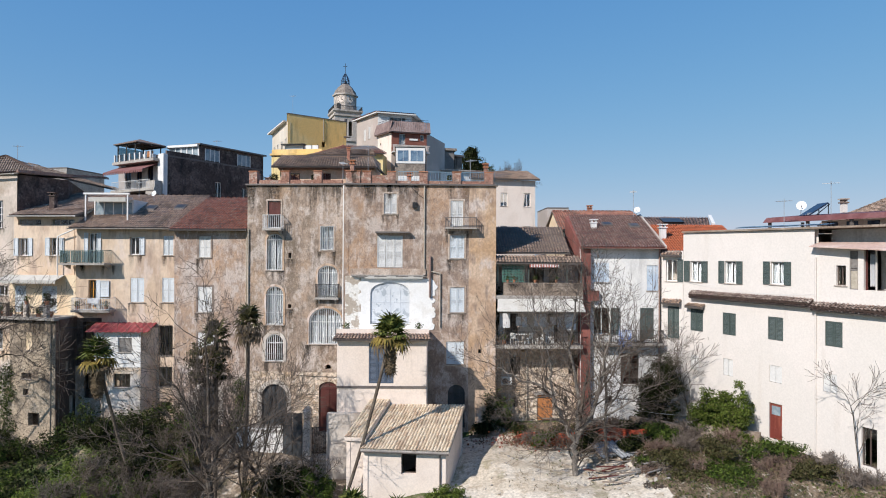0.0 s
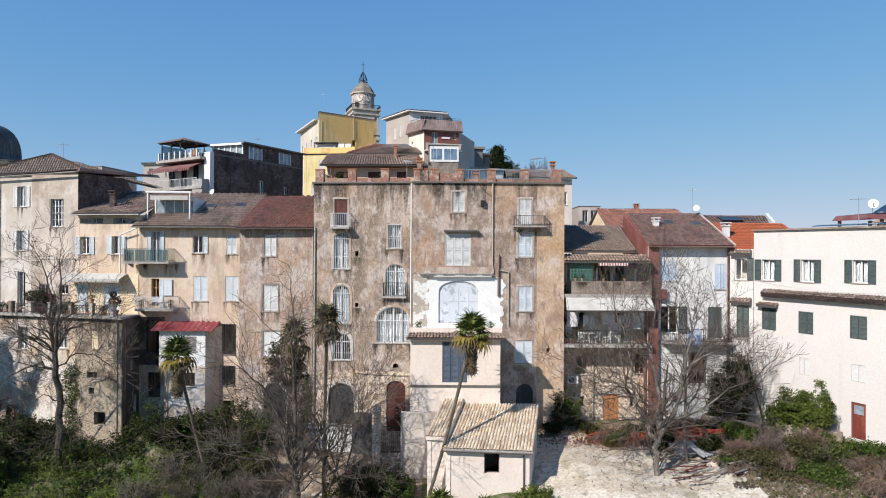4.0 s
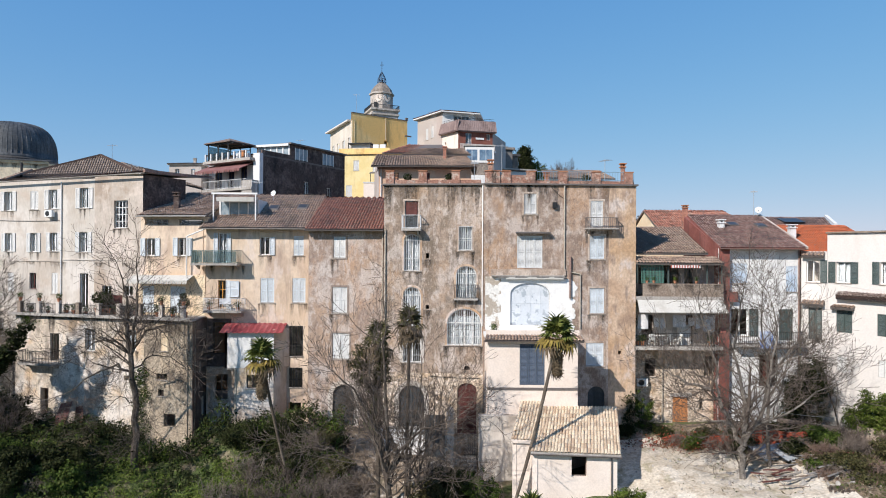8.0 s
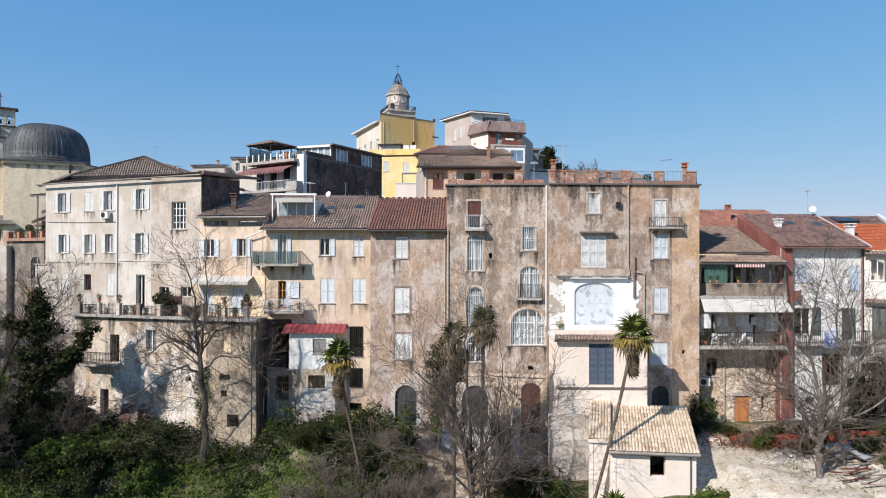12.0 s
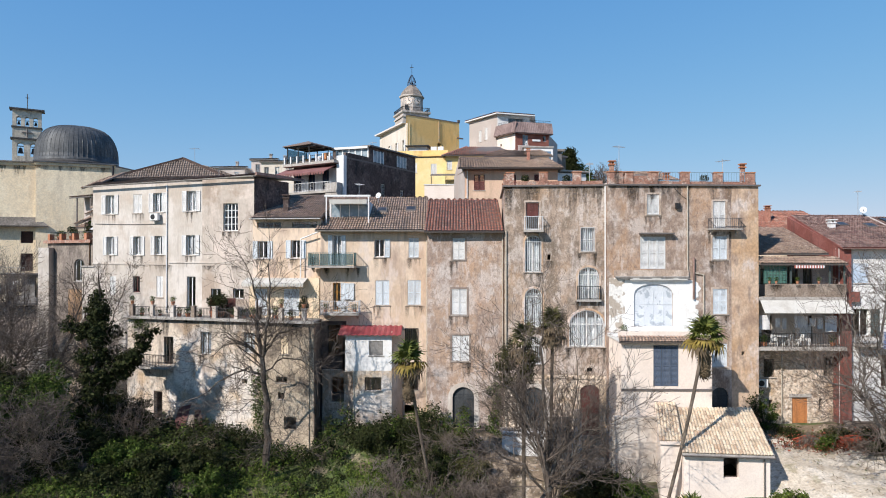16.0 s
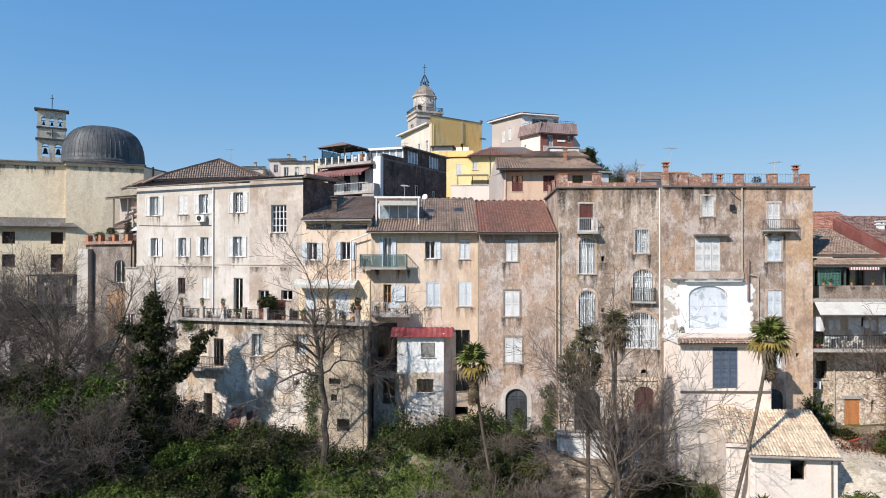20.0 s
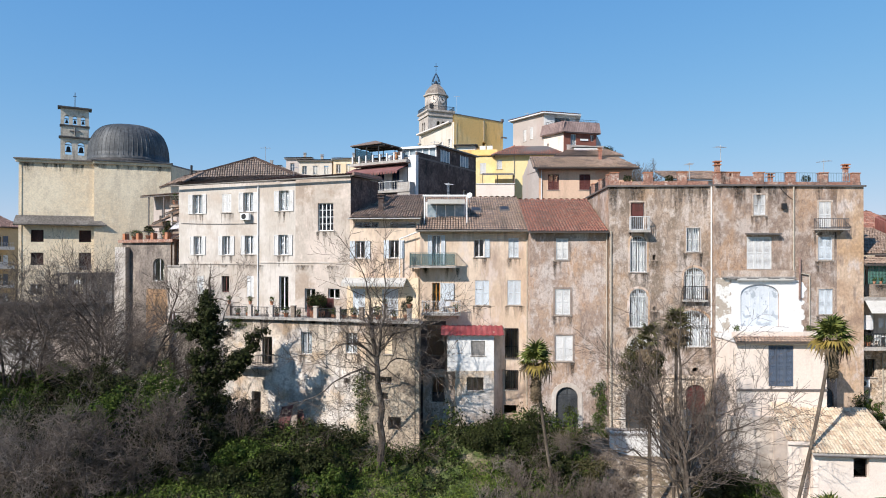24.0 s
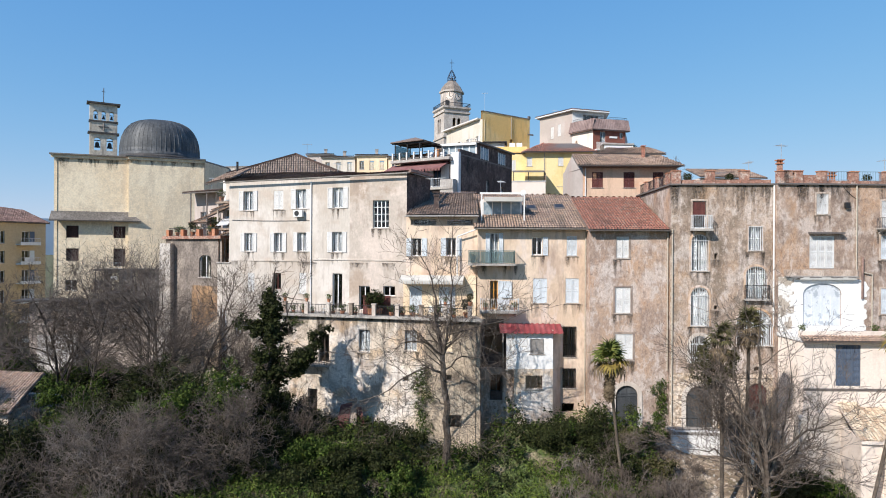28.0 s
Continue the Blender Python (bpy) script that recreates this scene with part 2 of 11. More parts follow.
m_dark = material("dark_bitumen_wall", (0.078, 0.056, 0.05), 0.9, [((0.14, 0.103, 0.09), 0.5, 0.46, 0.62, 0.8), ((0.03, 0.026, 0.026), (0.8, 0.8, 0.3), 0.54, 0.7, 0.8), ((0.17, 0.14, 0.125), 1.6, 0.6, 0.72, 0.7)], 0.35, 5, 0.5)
m_golden = material("golden_plaster", (0.8, 0.53, 0.2), 0.9, [((0.82, 0.6, 0.28), 0.2, 0.45, 0.62, 0.8), ((0.36, 0.25, 0.12), (0.3, 0.3, 0.08), 0.58, 0.74, 0.6)], 0.06, 5, 0.1)
m_pinkgrey = material("pinkish_grey_render", (0.43, 0.375, 0.34), 0.9, [((0.5, 0.44, 0.405), 0.2, 0.45, 0.62, 0.8), ((0.433, 0.327, 0.286), (0.4, 0.4, 0.08), 0.58, 0.74, 0.55)], 0.06, 5, 0.1)
m_brickred = material("red_facing_brick", (0.29, 0.15, 0.11), 0.9, [((0.4, 0.25, 0.19), 1.3, 0.45, 0.62, 0.8), ((0.52, 0.44, 0.38), 2.2, 0.58, 0.7, 0.7), ((0.14, 0.1, 0.085), 1.0, 0.58, 0.7, 0.6)], 0.35, 9, 0.6)
m_orangewall = material("salmon_plaster", (0.62, 0.37, 0.25), 0.9, [((0.66, 0.48, 0.35), 0.25, 0.45, 0.62, 0.8), ((0.4, 0.28, 0.2), (0.5, 0.5, 0.1), 0.58, 0.74, 0.6)], 0.06, 7, 0.12)
m_church = material("church_plaster", (0.74, 0.61, 0.43), 0.9, [((0.8, 0.69, 0.51), 0.15, 0.45, 0.62, 0.8), ((0.58, 0.48, 0.35), 0.2, 0.54, 0.72, 0.6), ((0.46, 0.38, 0.29), (0.4, 0.4, 0.05), 0.6, 0.77, 0.45), ((0.6, 0.5, 0.37), (1.6, 1.6, 1.0), 0.54, 0.66, 0.5), ((0.82, 0.72, 0.55), (2.6, 2.6, 1.4), 0.58, 0.68, 0.5)], 0.1, 5, 0.1)
m_stone = material("tower_stone", (0.44, 0.385, 0.34), 0.9, [((0.54, 0.485, 0.435), 0.3, 0.45, 0.62, 0.8), ((0.25, 0.215, 0.19), (0.4, 0.4, 0.12), 0.55, 0.7, 0.7)], 0.18, 3, 0.4)
m_lead = material("lead_sheet", (0.072, 0.076, 0.08), 0.62, [((0.13, 0.135, 0.138), (0.8, 0.8, 0.08), 0.5, 0.7, 0.8), ((0.04, 0.042, 0.045), (1.6, 1.6, 0.2), 0.55, 0.7, 0.6)], 0.2, 4, 0.2, metal=0.15)
m_apart = material("apartment_ochre", (0.48, 0.37, 0.23), 0.9, [((0.54, 0.43, 0.28), 0.2, 0.45, 0.65, 0.7)], 0.08, 4, 0.1)
m_concrete = material("grey_concrete", (0.36, 0.33, 0.3), 0.9, [((0.45, 0.42, 0.38), 0.6, 0.45, 0.65, 0.8), ((0.2, 0.18, 0.16), V(1.6), 0.55, 0.74, 0.6)], 0.2, 7, 0.3)
m_tile_old = material("old_clay_tiles", (0.318, 0.198, 0.145), 0.92, [((0.127, 0.099, 0.0825), 0.7, 0.54, 0.7, 0.7)], 0.3, 9, 0.4, island=[(0.265, 0.183, 0.136), (0.392, 0.267, 0.194), (0.43, 0.305, 0.226), (0.32, 0.228, 0.18), (0.47, 0.35, 0.27)])
m_tile_tan = material("tan_clay_tiles", (0.336, 0.224, 0.156), 0.92, [((0.143, 0.096, 0.0702), 0.7, 0.56, 0.72, 0.6)], 0.28, 9, 0.4, island=[(0.24, 0.162, 0.122), (0.33, 0.235, 0.175), (0.38, 0.28, 0.212), (0.29, 0.198, 0.148), (0.42, 0.325, 0.255)])
m_tile_red = material("red_clay_tiles", (0.3, 0.1, 0.07), 0.9, [((0.1, 0.06, 0.05), 0.8, 0.55, 0.7, 0.6)], 0.25, 9, 0.4, island=[(0.27, 0.11, 0.078), (0.37, 0.155, 0.108), (0.42, 0.2, 0.14), (0.32, 0.14, 0.1), (0.4, 0.25, 0.185)])
m_tile_hut = material("new_buff_tiles", (0.5, 0.36, 0.25), 0.9, [((0.3, 0.22, 0.16), 1.2, 0.6, 0.72, 0.5)], 0.2, 9, 0.3, objects=[(0.56, 0.43, 0.3), (0.64, 0.52, 0.38), (0.7, 0.59, 0.45), (0.62, 0.48, 0.34), (0.46, 0.33, 0.23), (0.68, 0.56, 0.42), (0.66, 0.54, 0.39)])
m_tile_orange = material("orange_tiles", (0.45, 0.13, 0.05), 0.85, [((0.36, 0.11, 0.05), 0.6, 0.5, 0.65, 0.5)], 0.15, 9, 0.3, island=[(0.42, 0.105, 0.045), (0.5, 0.14, 0.06), (0.46, 0.12, 0.05)])
m_tile_dark = material("purplish_brown_tiles", (0.17, 0.1, 0.085), 0.9, [((0.09, 0.065, 0.06), 0.7, 0.54, 0.7, 0.6)], 0.25, 9, 0.4, island=[(0.14, 0.085, 0.075), (0.22, 0.135, 0.115), (0.3, 0.2, 0.165), (0.18, 0.115, 0.1)])
m_slate = material("grey_brown_slab_roof", (0.13, 0.115, 0.1), 0.9, [((0.2, 0.18, 0.16), 0.5, 0.48, 0.65, 0.8)], 0.3, 5, 0.5)
m_slate_tile = material("grey_brown_roof_tiles", (0.244, 0.185, 0.147), 0.9, [((0.135, 0.103, 0.0829), 0.6, 0.52, 0.68, 0.6)], 0.3, 8, 0.4, island=[(0.171, 0.129, 0.101), (0.244, 0.185, 0.147), (0.317, 0.242, 0.193), (0.208, 0.159, 0.129)])
m_shut_pale = material("pale_blue_shutter_paint", (0.6, 0.64, 0.67), 0.6, [((0.5, 0.52, 0.53), V(2.0), 0.55, 0.75, 0.5)], 0.06, 8, 0.1)
m_shut_white = material("white_shutter_paint", (0.644, 0.635, 0.618), 0.6, [((0.62, 0.6, 0.57), V(2.0), 0.55, 0.75, 0.5)], 0.06, 8, 0.1)
m_shut_green = material("dark_green_shutter_paint", (0.066, 0.0884, 0.0834), 0.5, [((0.11, 0.13, 0.126), V(1.5), 0.5, 0.7, 0.5)], 0.1, 8, 0.1)
m_shut_blue = material("slate_blue_shutter_paint", (0.085, 0.11, 0.155), 0.5, [((0.12, 0.145, 0.19), V(1.5), 0.5, 0.7, 0.5)], 0.08, 8, 0.1)
m_shut_brown = material("brown_shutter_paint", (0.11, 0.035, 0.03), 0.6, [((0.16, 0.06, 0.05), V(1.5), 0.5, 0.7, 0.5)], 0.1, 8, 0.1)
m_frame_white = material("white_window_frame", (0.75, 0.74, 0.72), 0.5, (), 0.05, 8, 0.0)
m_frame_dark = material("dark_window_frame", (0.08, 0.06, 0.05), 0.6, (), 0.1, 8, 0.0)
m_wood_orange = material("varnished_orange_wood", (0.5, 0.24, 0.05), 0.5, [((0.38, 0.17, 0.04), V(2.5), 0.45, 0.65, 0.7)], 0.1, 9, 0.1)
m_wood_door = material("orange_brown_boards", (0.48, 0.2, 0.075), 0.7, [((0.34, 0.145, 0.06), V(3.0), 0.45, 0.65, 0.7)], 0.12, 9, 0.2)
m_iron = material("dark_iron", (0.04, 0.04, 0.042), 0.55, (), 0.2, 9, 0.0, metal=0.5)
m_steel = material("galvanised_steel", (0.4, 0.42, 0.44), 0.5, (), 0.1, 9, 0.0, metal=0.6)
m_bars = material("pale_painted_bars", (0.6, 0.6, 0.6), 0.55, (), 0.1, 9, 0.0)
m_gutter = material("grey_brown_gutter", (0.17, 0.15, 0.14), 0.6, (), 0.15, 6, 0.0, metal=0.3)
m_pipe = material("beige_downpipe", (0.42, 0.37, 0.3), 0.6, (), 0.15, 6, 0.0)
m_curtain = material("white_curtain", (0.55, 0.55, 0.57), 0.9, [((0.36, 0.37, 0.39), (3, 3, 0.3), 0.45, 0.6, 0.6)], 0.05, 8, 0.0)
m_awning = material("cream_awning_cloth", (0.54, 0.52, 0.48), 0.85, [((0.46, 0.43, 0.38), 0.8, 0.5, 0.7, 0.6), ((0.36, 0.33, 0.29), (2.0, 2.0, 0.6), 0.58, 0.74, 0.5)], 0.06, 8, 0.1)
m_red_sheet = material("red_corrugated_sheet", (0.25, 0.05, 0.055), 0.55, [((0.34, 0.11, 0.11), 0.8, 0.5, 0.65, 0.6)], 0.15, 8, 0.0)
m_brown_conc = material("brown_stained_concrete", (0.24, 0.185, 0.145), 0.9, [((0.34, 0.28, 0.23), 0.8, 0.46, 0.64, 0.8), ((0.13, 0.1, 0.085), V(1.6), 0.56, 0.74, 0.6)], 0.3, 8, 0.4)
m_terracotta = material("terracotta", (0.4, 0.17, 0.09), 0.85, [((0.5, 0.26, 0.17), 2.0, 0.5, 0.65, 0.6)], 0.1, 9, 0.1)
m_plastic = material("white_plastic", (0.75, 0.75, 0.73), 0.4, (), 0.04, 9, 0.0)
m_panel = material("solar_panel_glass", (0.02, 0.03, 0.06), 0.15, (), 0.1, 6, 0.0)
m_bark = material("grey_bark", (0.068, 0.053, 0.042), 0.95, [((0.147, 0.127, 0.109), 2.0, 0.5, 0.64, 0.8), ((0.046, 0.0396, 0.0331), 4.0, 0.55, 0.68, 0.7)], 0.35, 14, 0.6)
m_bark_pale = material("pale_grey_bark", (0.16, 0.14, 0.122), 0.95, [((0.26, 0.23, 0.2), 1.6, 0.48, 0.64, 0.8), ((0.0984, 0.082, 0.0697), 3.0, 0.55, 0.7, 0.7)], 0.3, 12, 0.6)
m_twig = material("brown_twigs", (0.095, 0.074, 0.06), 0.95, [((0.17, 0.137, 0.115), 1.0, 0.47, 0.65, 0.7)], 0.25, 12, 0.0)
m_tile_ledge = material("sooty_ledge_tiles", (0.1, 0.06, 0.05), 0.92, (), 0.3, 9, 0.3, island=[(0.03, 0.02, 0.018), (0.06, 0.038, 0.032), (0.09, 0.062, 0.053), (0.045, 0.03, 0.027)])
m_tile_faded = material("faded_pink_tiles", (0.45, 0.35, 0.31), 0.92, (), 0.2, 9, 0.3, island=[(0.2, 0.14, 0.115), (0.36, 0.28, 0.24), (0.13, 0.09, 0.075), (0.48, 0.41, 0.36)])
m_palm_trunk = material("fibrous_palm_trunk", (0.105, 0.0825, 0.0638), 0.95, [((0.165, 0.135, 0.105), (0.9, 0.9, 0.9), 0.48, 0.6, 0.8)], 0.3, 12, 0.7)
m_bellstone = material("weathered_belfry_stone", (0.52, 0.46, 0.37), 0.9, [((0.62, 0.56, 0.47), 0.4, 0.45, 0.62, 0.8), ((0.205, 0.18, 0.154), (0.7, 0.7, 0.2), 0.55, 0.7, 0.7)], 0.15, 4, 0.3)
m_blueboard = material("faded_blue_boards", (0.44, 0.53, 0.64), 0.7, [((0.6, 0.65, 0.7), 1.2, 0.45, 0.62, 0.8)], 0.06, 8, 0.1)
m_yardbrick = material("pale_grey_brick", (0.4, 0.335, 0.29), 0.92, [((0.52, 0.44, 0.38), 0.4, 0.45, 0.62, 0.8), ((0.27, 0.22, 0.19), 0.6, 0.52, 0.68, 0.7)], 0.3, 5, 0.5)
m_sill = material("weathered_sill_stone", (0.42, 0.36, 0.31), 0.9, [((0.55, 0.49, 0.43), 1.2, 0.45, 0.62, 0.8), ((0.2, 0.165, 0.14), 2.4, 0.55, 0.7, 0.7)], 0.2, 9, 0.3)
m_greybrick = material("grey_brown_brick", (0.21, 0.175, 0.15), 0.92, [((0.3, 0.255, 0.215), 0.4, 0.45, 0.62, 0.8), ((0.12, 0.1, 0.088), 0.6, 0.52, 0.68, 0.7)], 0.3, 5, 0.5)
m_redrender = material("brick_red_render", (0.2, 0.075, 0.055), 0.9, [((0.27, 0.115, 0.085), 0.4, 0.45, 0.65, 0.7), ((0.12, 0.055, 0.045), V(0.8), 0.58, 0.76, 0.6)], 0.1, 5, 0.1)
m_parapet_tile = material("purplish_brown_slats", (0.24, 0.17, 0.155), 0.9, [((0.34, 0.25, 0.23), 0.5, 0.45, 0.65, 0.7), ((0.14, 0.1, 0.095), V(0.9), 0.56, 0.74, 0.6)], 0.2, 5, 0.3)
m_pinkpale = material("faded_pink_balusters", (0.55, 0.46, 0.42), 0.9, [((0.62, 0.55, 0.5), 0.5, 0.45, 0.65, 0.7)], 0.1, 5, 0.1)
m_greywood = material("weathered_grey_boards", (0.2, 0.185, 0.175), 0.9, [((0.29, 0.27, 0.25), (0.9, 0.9, 0.12), 0.45, 0.64, 0.8), ((0.12, 0.11, 0.105), (1.6, 1.6, 0.2), 0.55, 0.72, 0.6)], 0.2, 5, 0.3)
m_leaddark = material("dark_lead_gutter", (0.06, 0.055, 0.052), 0.7, [((0.1, 0.09, 0.085), 0.6, 0.45, 0.65, 0.7)], 0.2, 5, 0.2)
m_door_brown = material("dark_brown_boards", (0.045, 0.022, 0.018), 0.8, [((0.08, 0.04, 0.033), V(2.0), 0.5, 0.68, 0.6)], 0.2, 6, 0.2)
m_dormer_dark = material("veranda_panes", (0.1, 0.16, 0.24), 0.15, [((0.2, 0.29, 0.38), 0.9, 0.46, 0.62, 0.8)], 0.05, 8, 0.0)
# opaque panes; reflected sky is put in as grey-blue with paler patches
m_dormer = material("dormer_panes", (0.2, 0.26, 0.3), 0.2, [((0.36, 0.41, 0.44), 1.4, 0.45, 0.6, 0.7)], 0.05, 8, 0.0)
# grime that runs down below sills and ledges, thinning out towards its lower end
m_stain = bpy.data.materials.new("running_grime")
m_stain.use_nodes = True
sn, sl_ = m_stain.node_tree.nodes, m_stain.node_tree.links
sn["Principled BSDF"].inputs["Base Color"].default_value, sn["Principled BSDF"].inputs["Roughness"].default_value = (0.085, 0.068, 0.055, 1), 0.95
tc, sx, nz, mm_ = sn.new("ShaderNodeTexCoord"), sn.new("ShaderNodeSeparateXYZ"), sn.new("ShaderNodeTexNoise"), sn.new("ShaderNodeMath")
sl_.new(tc.outputs["Generated"], sx.inputs[0])
nz.inputs["Scale"].default_value = 5.0
sl_.new(sn.new("ShaderNodeNewGeometry").outputs["Position"], nz.inputs["Vector"])
mm_.operation = "MULTIPLY"
m2_ = sn.new("ShaderNodeMath")
m2_.operation, m2_.use_clamp = "MULTIPLY", True
m2_.inputs[1].default_value = 0.6
sl_.new(sx.outputs[2], mm_.inputs[0])
sl_.new(nz.outputs["Fac"], mm_.inputs[1])
sl_.new(mm_.outputs[0], m2_.inputs[0])
sl_.new(m2_.outputs[0], sn["Principled BSDF"].inputs["Alpha"])
m_skylight = material("skylight_pane", (0.03, 0.032, 0.036), 0.3, (), 0.1, 6, 0.0)
m_glass = bpy.data.materials.new("window_glass")
m_glass.use_nodes = True
gb = m_glass.node_tree.nodes["Principled BSDF"]
gb.inputs["Base Color"].default_value, gb.inputs["Roughness"].default_value = (0.75, 0.8, 0.82, 1), 0.04
gb.inputs["Transmission Weight"].default_value, gb.inputs["IOR"].default_value = 1.0, 1.45


m_teal = bpy.data.materials.new("teal_tinted_glass")
m_teal.use_nodes = True
tb = m_teal.node_tree.nodes["Principled BSDF"]
tb.inputs["Base Color"].default_value, tb.inputs["Roughness"].default_value = (0.3, 0.4, 0.42, 1), 0.12
tb.inputs["Transmission Weight"].default_value, tb.inputs["IOR"].default_value = 0.8, 1.3

# ---- building helpers ----
class Geo:
    """Vertices and faces of one mesh."""
    def __init__(self):
        self.v, self.f = [], []

    def face(self, *pts):
        k = len(self.v)
        self.v += [tuple(p) for p in pts]
        self.f.append(tuple(range(k, k + len(pts))))
        return self

    def hexa(self, a, b):
        """Solid between two rings of the same number of points."""
        k, n = len(self.v), len(a)
        self.v += [tuple(p) for p in a] + [tuple(p) for p in b]
        self.f += [tuple(range(k, k + n))[::-1], tuple(range(k + n, k + 2 * n))]
        self.f += [(k + i, k + (i + 1) % n, k + n + (i + 1) % n, k + n + i) for i in range(n)]
        return self

    def box(self, x0, y0, z0, x1, y1, z1):
        return self.hexa([(x0, y0, z0), (x1, y0, z0), (x1, y1, z0), (x0, y1, z0)], [(x0, y0, z1), (x1, y0, z1), (x1, y1, z1), (x0, y1, z1)])

    def bar(self, a, b, w, h=None, sides=4, w2=None):
        """Beam from a to b; square (sides=4) or round."""
        a, b = Vector(a), Vector(b)
        d = (b - a).normalized()
        s = d.cross(Vector((0, 0, 1)) if abs(d.z) < 0.95 else Vector((0, 1, 0))).normalized()
        t = s.cross(d)
        h, w2 = h or w, w2 or w
        ring = lambda c, k: [c + s * (math.cos(q) * k * w * 0.5) + t * (math.sin(q) * k * h * 0.5) for q in [(i + 0.5) * 2 * math.pi / sides for i in range(sides)]]
        k = math.sqrt(2) if sides == 4 else 1
        return self.hexa(ring(a, k), ring(b, k * w2 / w))

    def lathe(self, c, prof, sides=16, turn=0.0, sx=1.0, sy=1.0):
        """Solid of revolution about the upright through c; prof is (radius, z)."""
        k = len(self.v)
        for r, z in prof:
            self.v += [(c[0] + sx * r * math.cos(turn + 2 * math.pi * i / sides), c[1] + sy * r * math.sin(turn + 2 * math.pi * i / sides), c[2] + z) for i in range(sides)]
        for j in range(len(prof) - 1):
            self.f += [(k + j * sides + i, k + j * sides + (i + 1) % sides, k + (j + 1) * sides + (i + 1) % sides, k + (j + 1) * sides + i) for i in range(sides)]
        self.f += [tuple(range(k, k + sides))[::-1], tuple(range(k + (len(prof) - 1) * sides, k + len(prof) * sides))]
        return self

    def mesh(self, name, mat, smooth=False):
        me = bpy.data.meshes.new(name)
        me.from_pydata(self.v, [], self.f)
        me.materials.append(mat)
        if smooth:
            me.polygons.foreach_set("use_smooth", [True] * len(me.polygons))
        return me


def part(name, geo, mat, parent, label="", smooth=False):
    """One mesh, built in world metres, under a thing or a part."""
    ob = new(name, geo.mesh(name, mat, smooth) if isinstance(geo, Geo) else geo)
    if parent:
        ob.parent = parent
        root = parent
        while root.parent:
            root = root.parent
        ob.matrix_parent_inverse = Matrix.Translation(-root.location) if parent == root else Matrix()
    return tagged(ob, label)


def thing(name, loc, label, category, group="", kind=""):
    ob = new(name)
    ob.empty_display_size = 0.3
    ob.location = loc
    return tagged(ob, label, category, group, kind)


class Fac:
    """A facade: u runs along it from p0 to p1 (left to right seen from the front), d stands out of it, z is up."""
    def __init__(self, p0, p1):
        self.p0, self.p1 = Vector((*p0, 0)), Vector((*p1, 0))
        self.len = (self.p1 - self.p0).length
        self.dir = (self.p1 - self.p0) / self.len
        self.out = Vector((self.dir.y, -self.dir.x, 0))

    def at(self, u, d, z):
        return self.p0 + self.dir * u + self.out * d + Vector((0, 0, z))

    def box(self, g, u0, u1, d0, d1, z0, z1):
        r = lambda z: [self.at(u0, d1, z), self.at(u1, d1, z), self.at(u1, d0, z), self.at(u0, d0, z)]
        return g.hexa(r(z0), r(z1))


def outline(o, n=10):
    """Outline of an opening (ua, ub, za, zb, arch rise), anticlockwise from the lower left."""
    ua, ub, za, zb, rise = (*o, 0)[:5]
    if not rise:
        return [(ua, za), (ub, za), (ub, zb), (ua, zb)]
    c, h = (ua + ub) / 2, (ub - ua) / 2
    return [(ua, za), (ub, za)] + [(c + h * math.cos(math.pi * i / n), zb - rise + rise * math.sin(math.pi * i / n)) for i in range(n + 1)]


def wall(fac, z0, z1, openings, mat, parent, thick=0.4, u0=0.0, u1=None, name="wall", label="", caps=False):
    """A wall with thickness whose openings go through it."""
    u1 = fac.len if u1 is None else u1
    g = Geo()
    us = sorted({u0, u1, *[x for o in openings for x in o[:2] if u0 < x < u1]})
    zs = sorted({z0, z1, *[x for o in openings for x in o[2:4] if z0 < x < z1]})
    for a, b in zip(us, us[1:]):
        for c, d in zip(zs, zs[1:]):
            mu, mz = (a + b) / 2, (c + d) / 2
            if any(o[0] < mu < o[1] and o[2] < mz < o[3] for o in openings):
                continue
            g.face(fac.at(a, 0, c), fac.at(b, 0, c), fac.at(b, 0, d), fac.at(a, 0, d))
            g.face(fac.at(a, -thick, d), fac.at(b, -thick, d), fac.at(b, -thick, c), fac.at(a, -thick, c))
    for o in openings:
        pts = outline(o)
        for (a, b), (c, d) in zip(pts, pts[1:] + pts[:1]):
            g.face(fac.at(a, 0, b), fac.at(c, 0, d), fac.at(c, -thick, d), fac.at(a, -thick, b))
        if len(pts) > 4:
            ua, ub, zb = o[0], o[1], o[3]
            arc, mid = pts[2:], len(pts[2:]) // 2
            for corner, run in (((ub, zb), arc[:mid + 1]), ((ua, zb), arc[mid:])):
                for (a, b), (c, d) in zip(run, run[1:]):
                    for dd in (0, -thick):
                        g.face(fac.at(corner[0], dd, corner[1]), fac.at(c, dd, d), fac.at(a, dd, b))
    for a, b, c, d in ((u0, z1, u1, z1), (u0, z0, u1, z0)) + (((u0, z0, u0, z1), (u1, z0, u1, z1)) if caps else ()):
        g.face(fac.at(a, 0, b), fac.at(c, 0, d), fac.at(c, -thick, d), fac.at(a, -thick, b))
    return part(name, g, mat, parent, label)


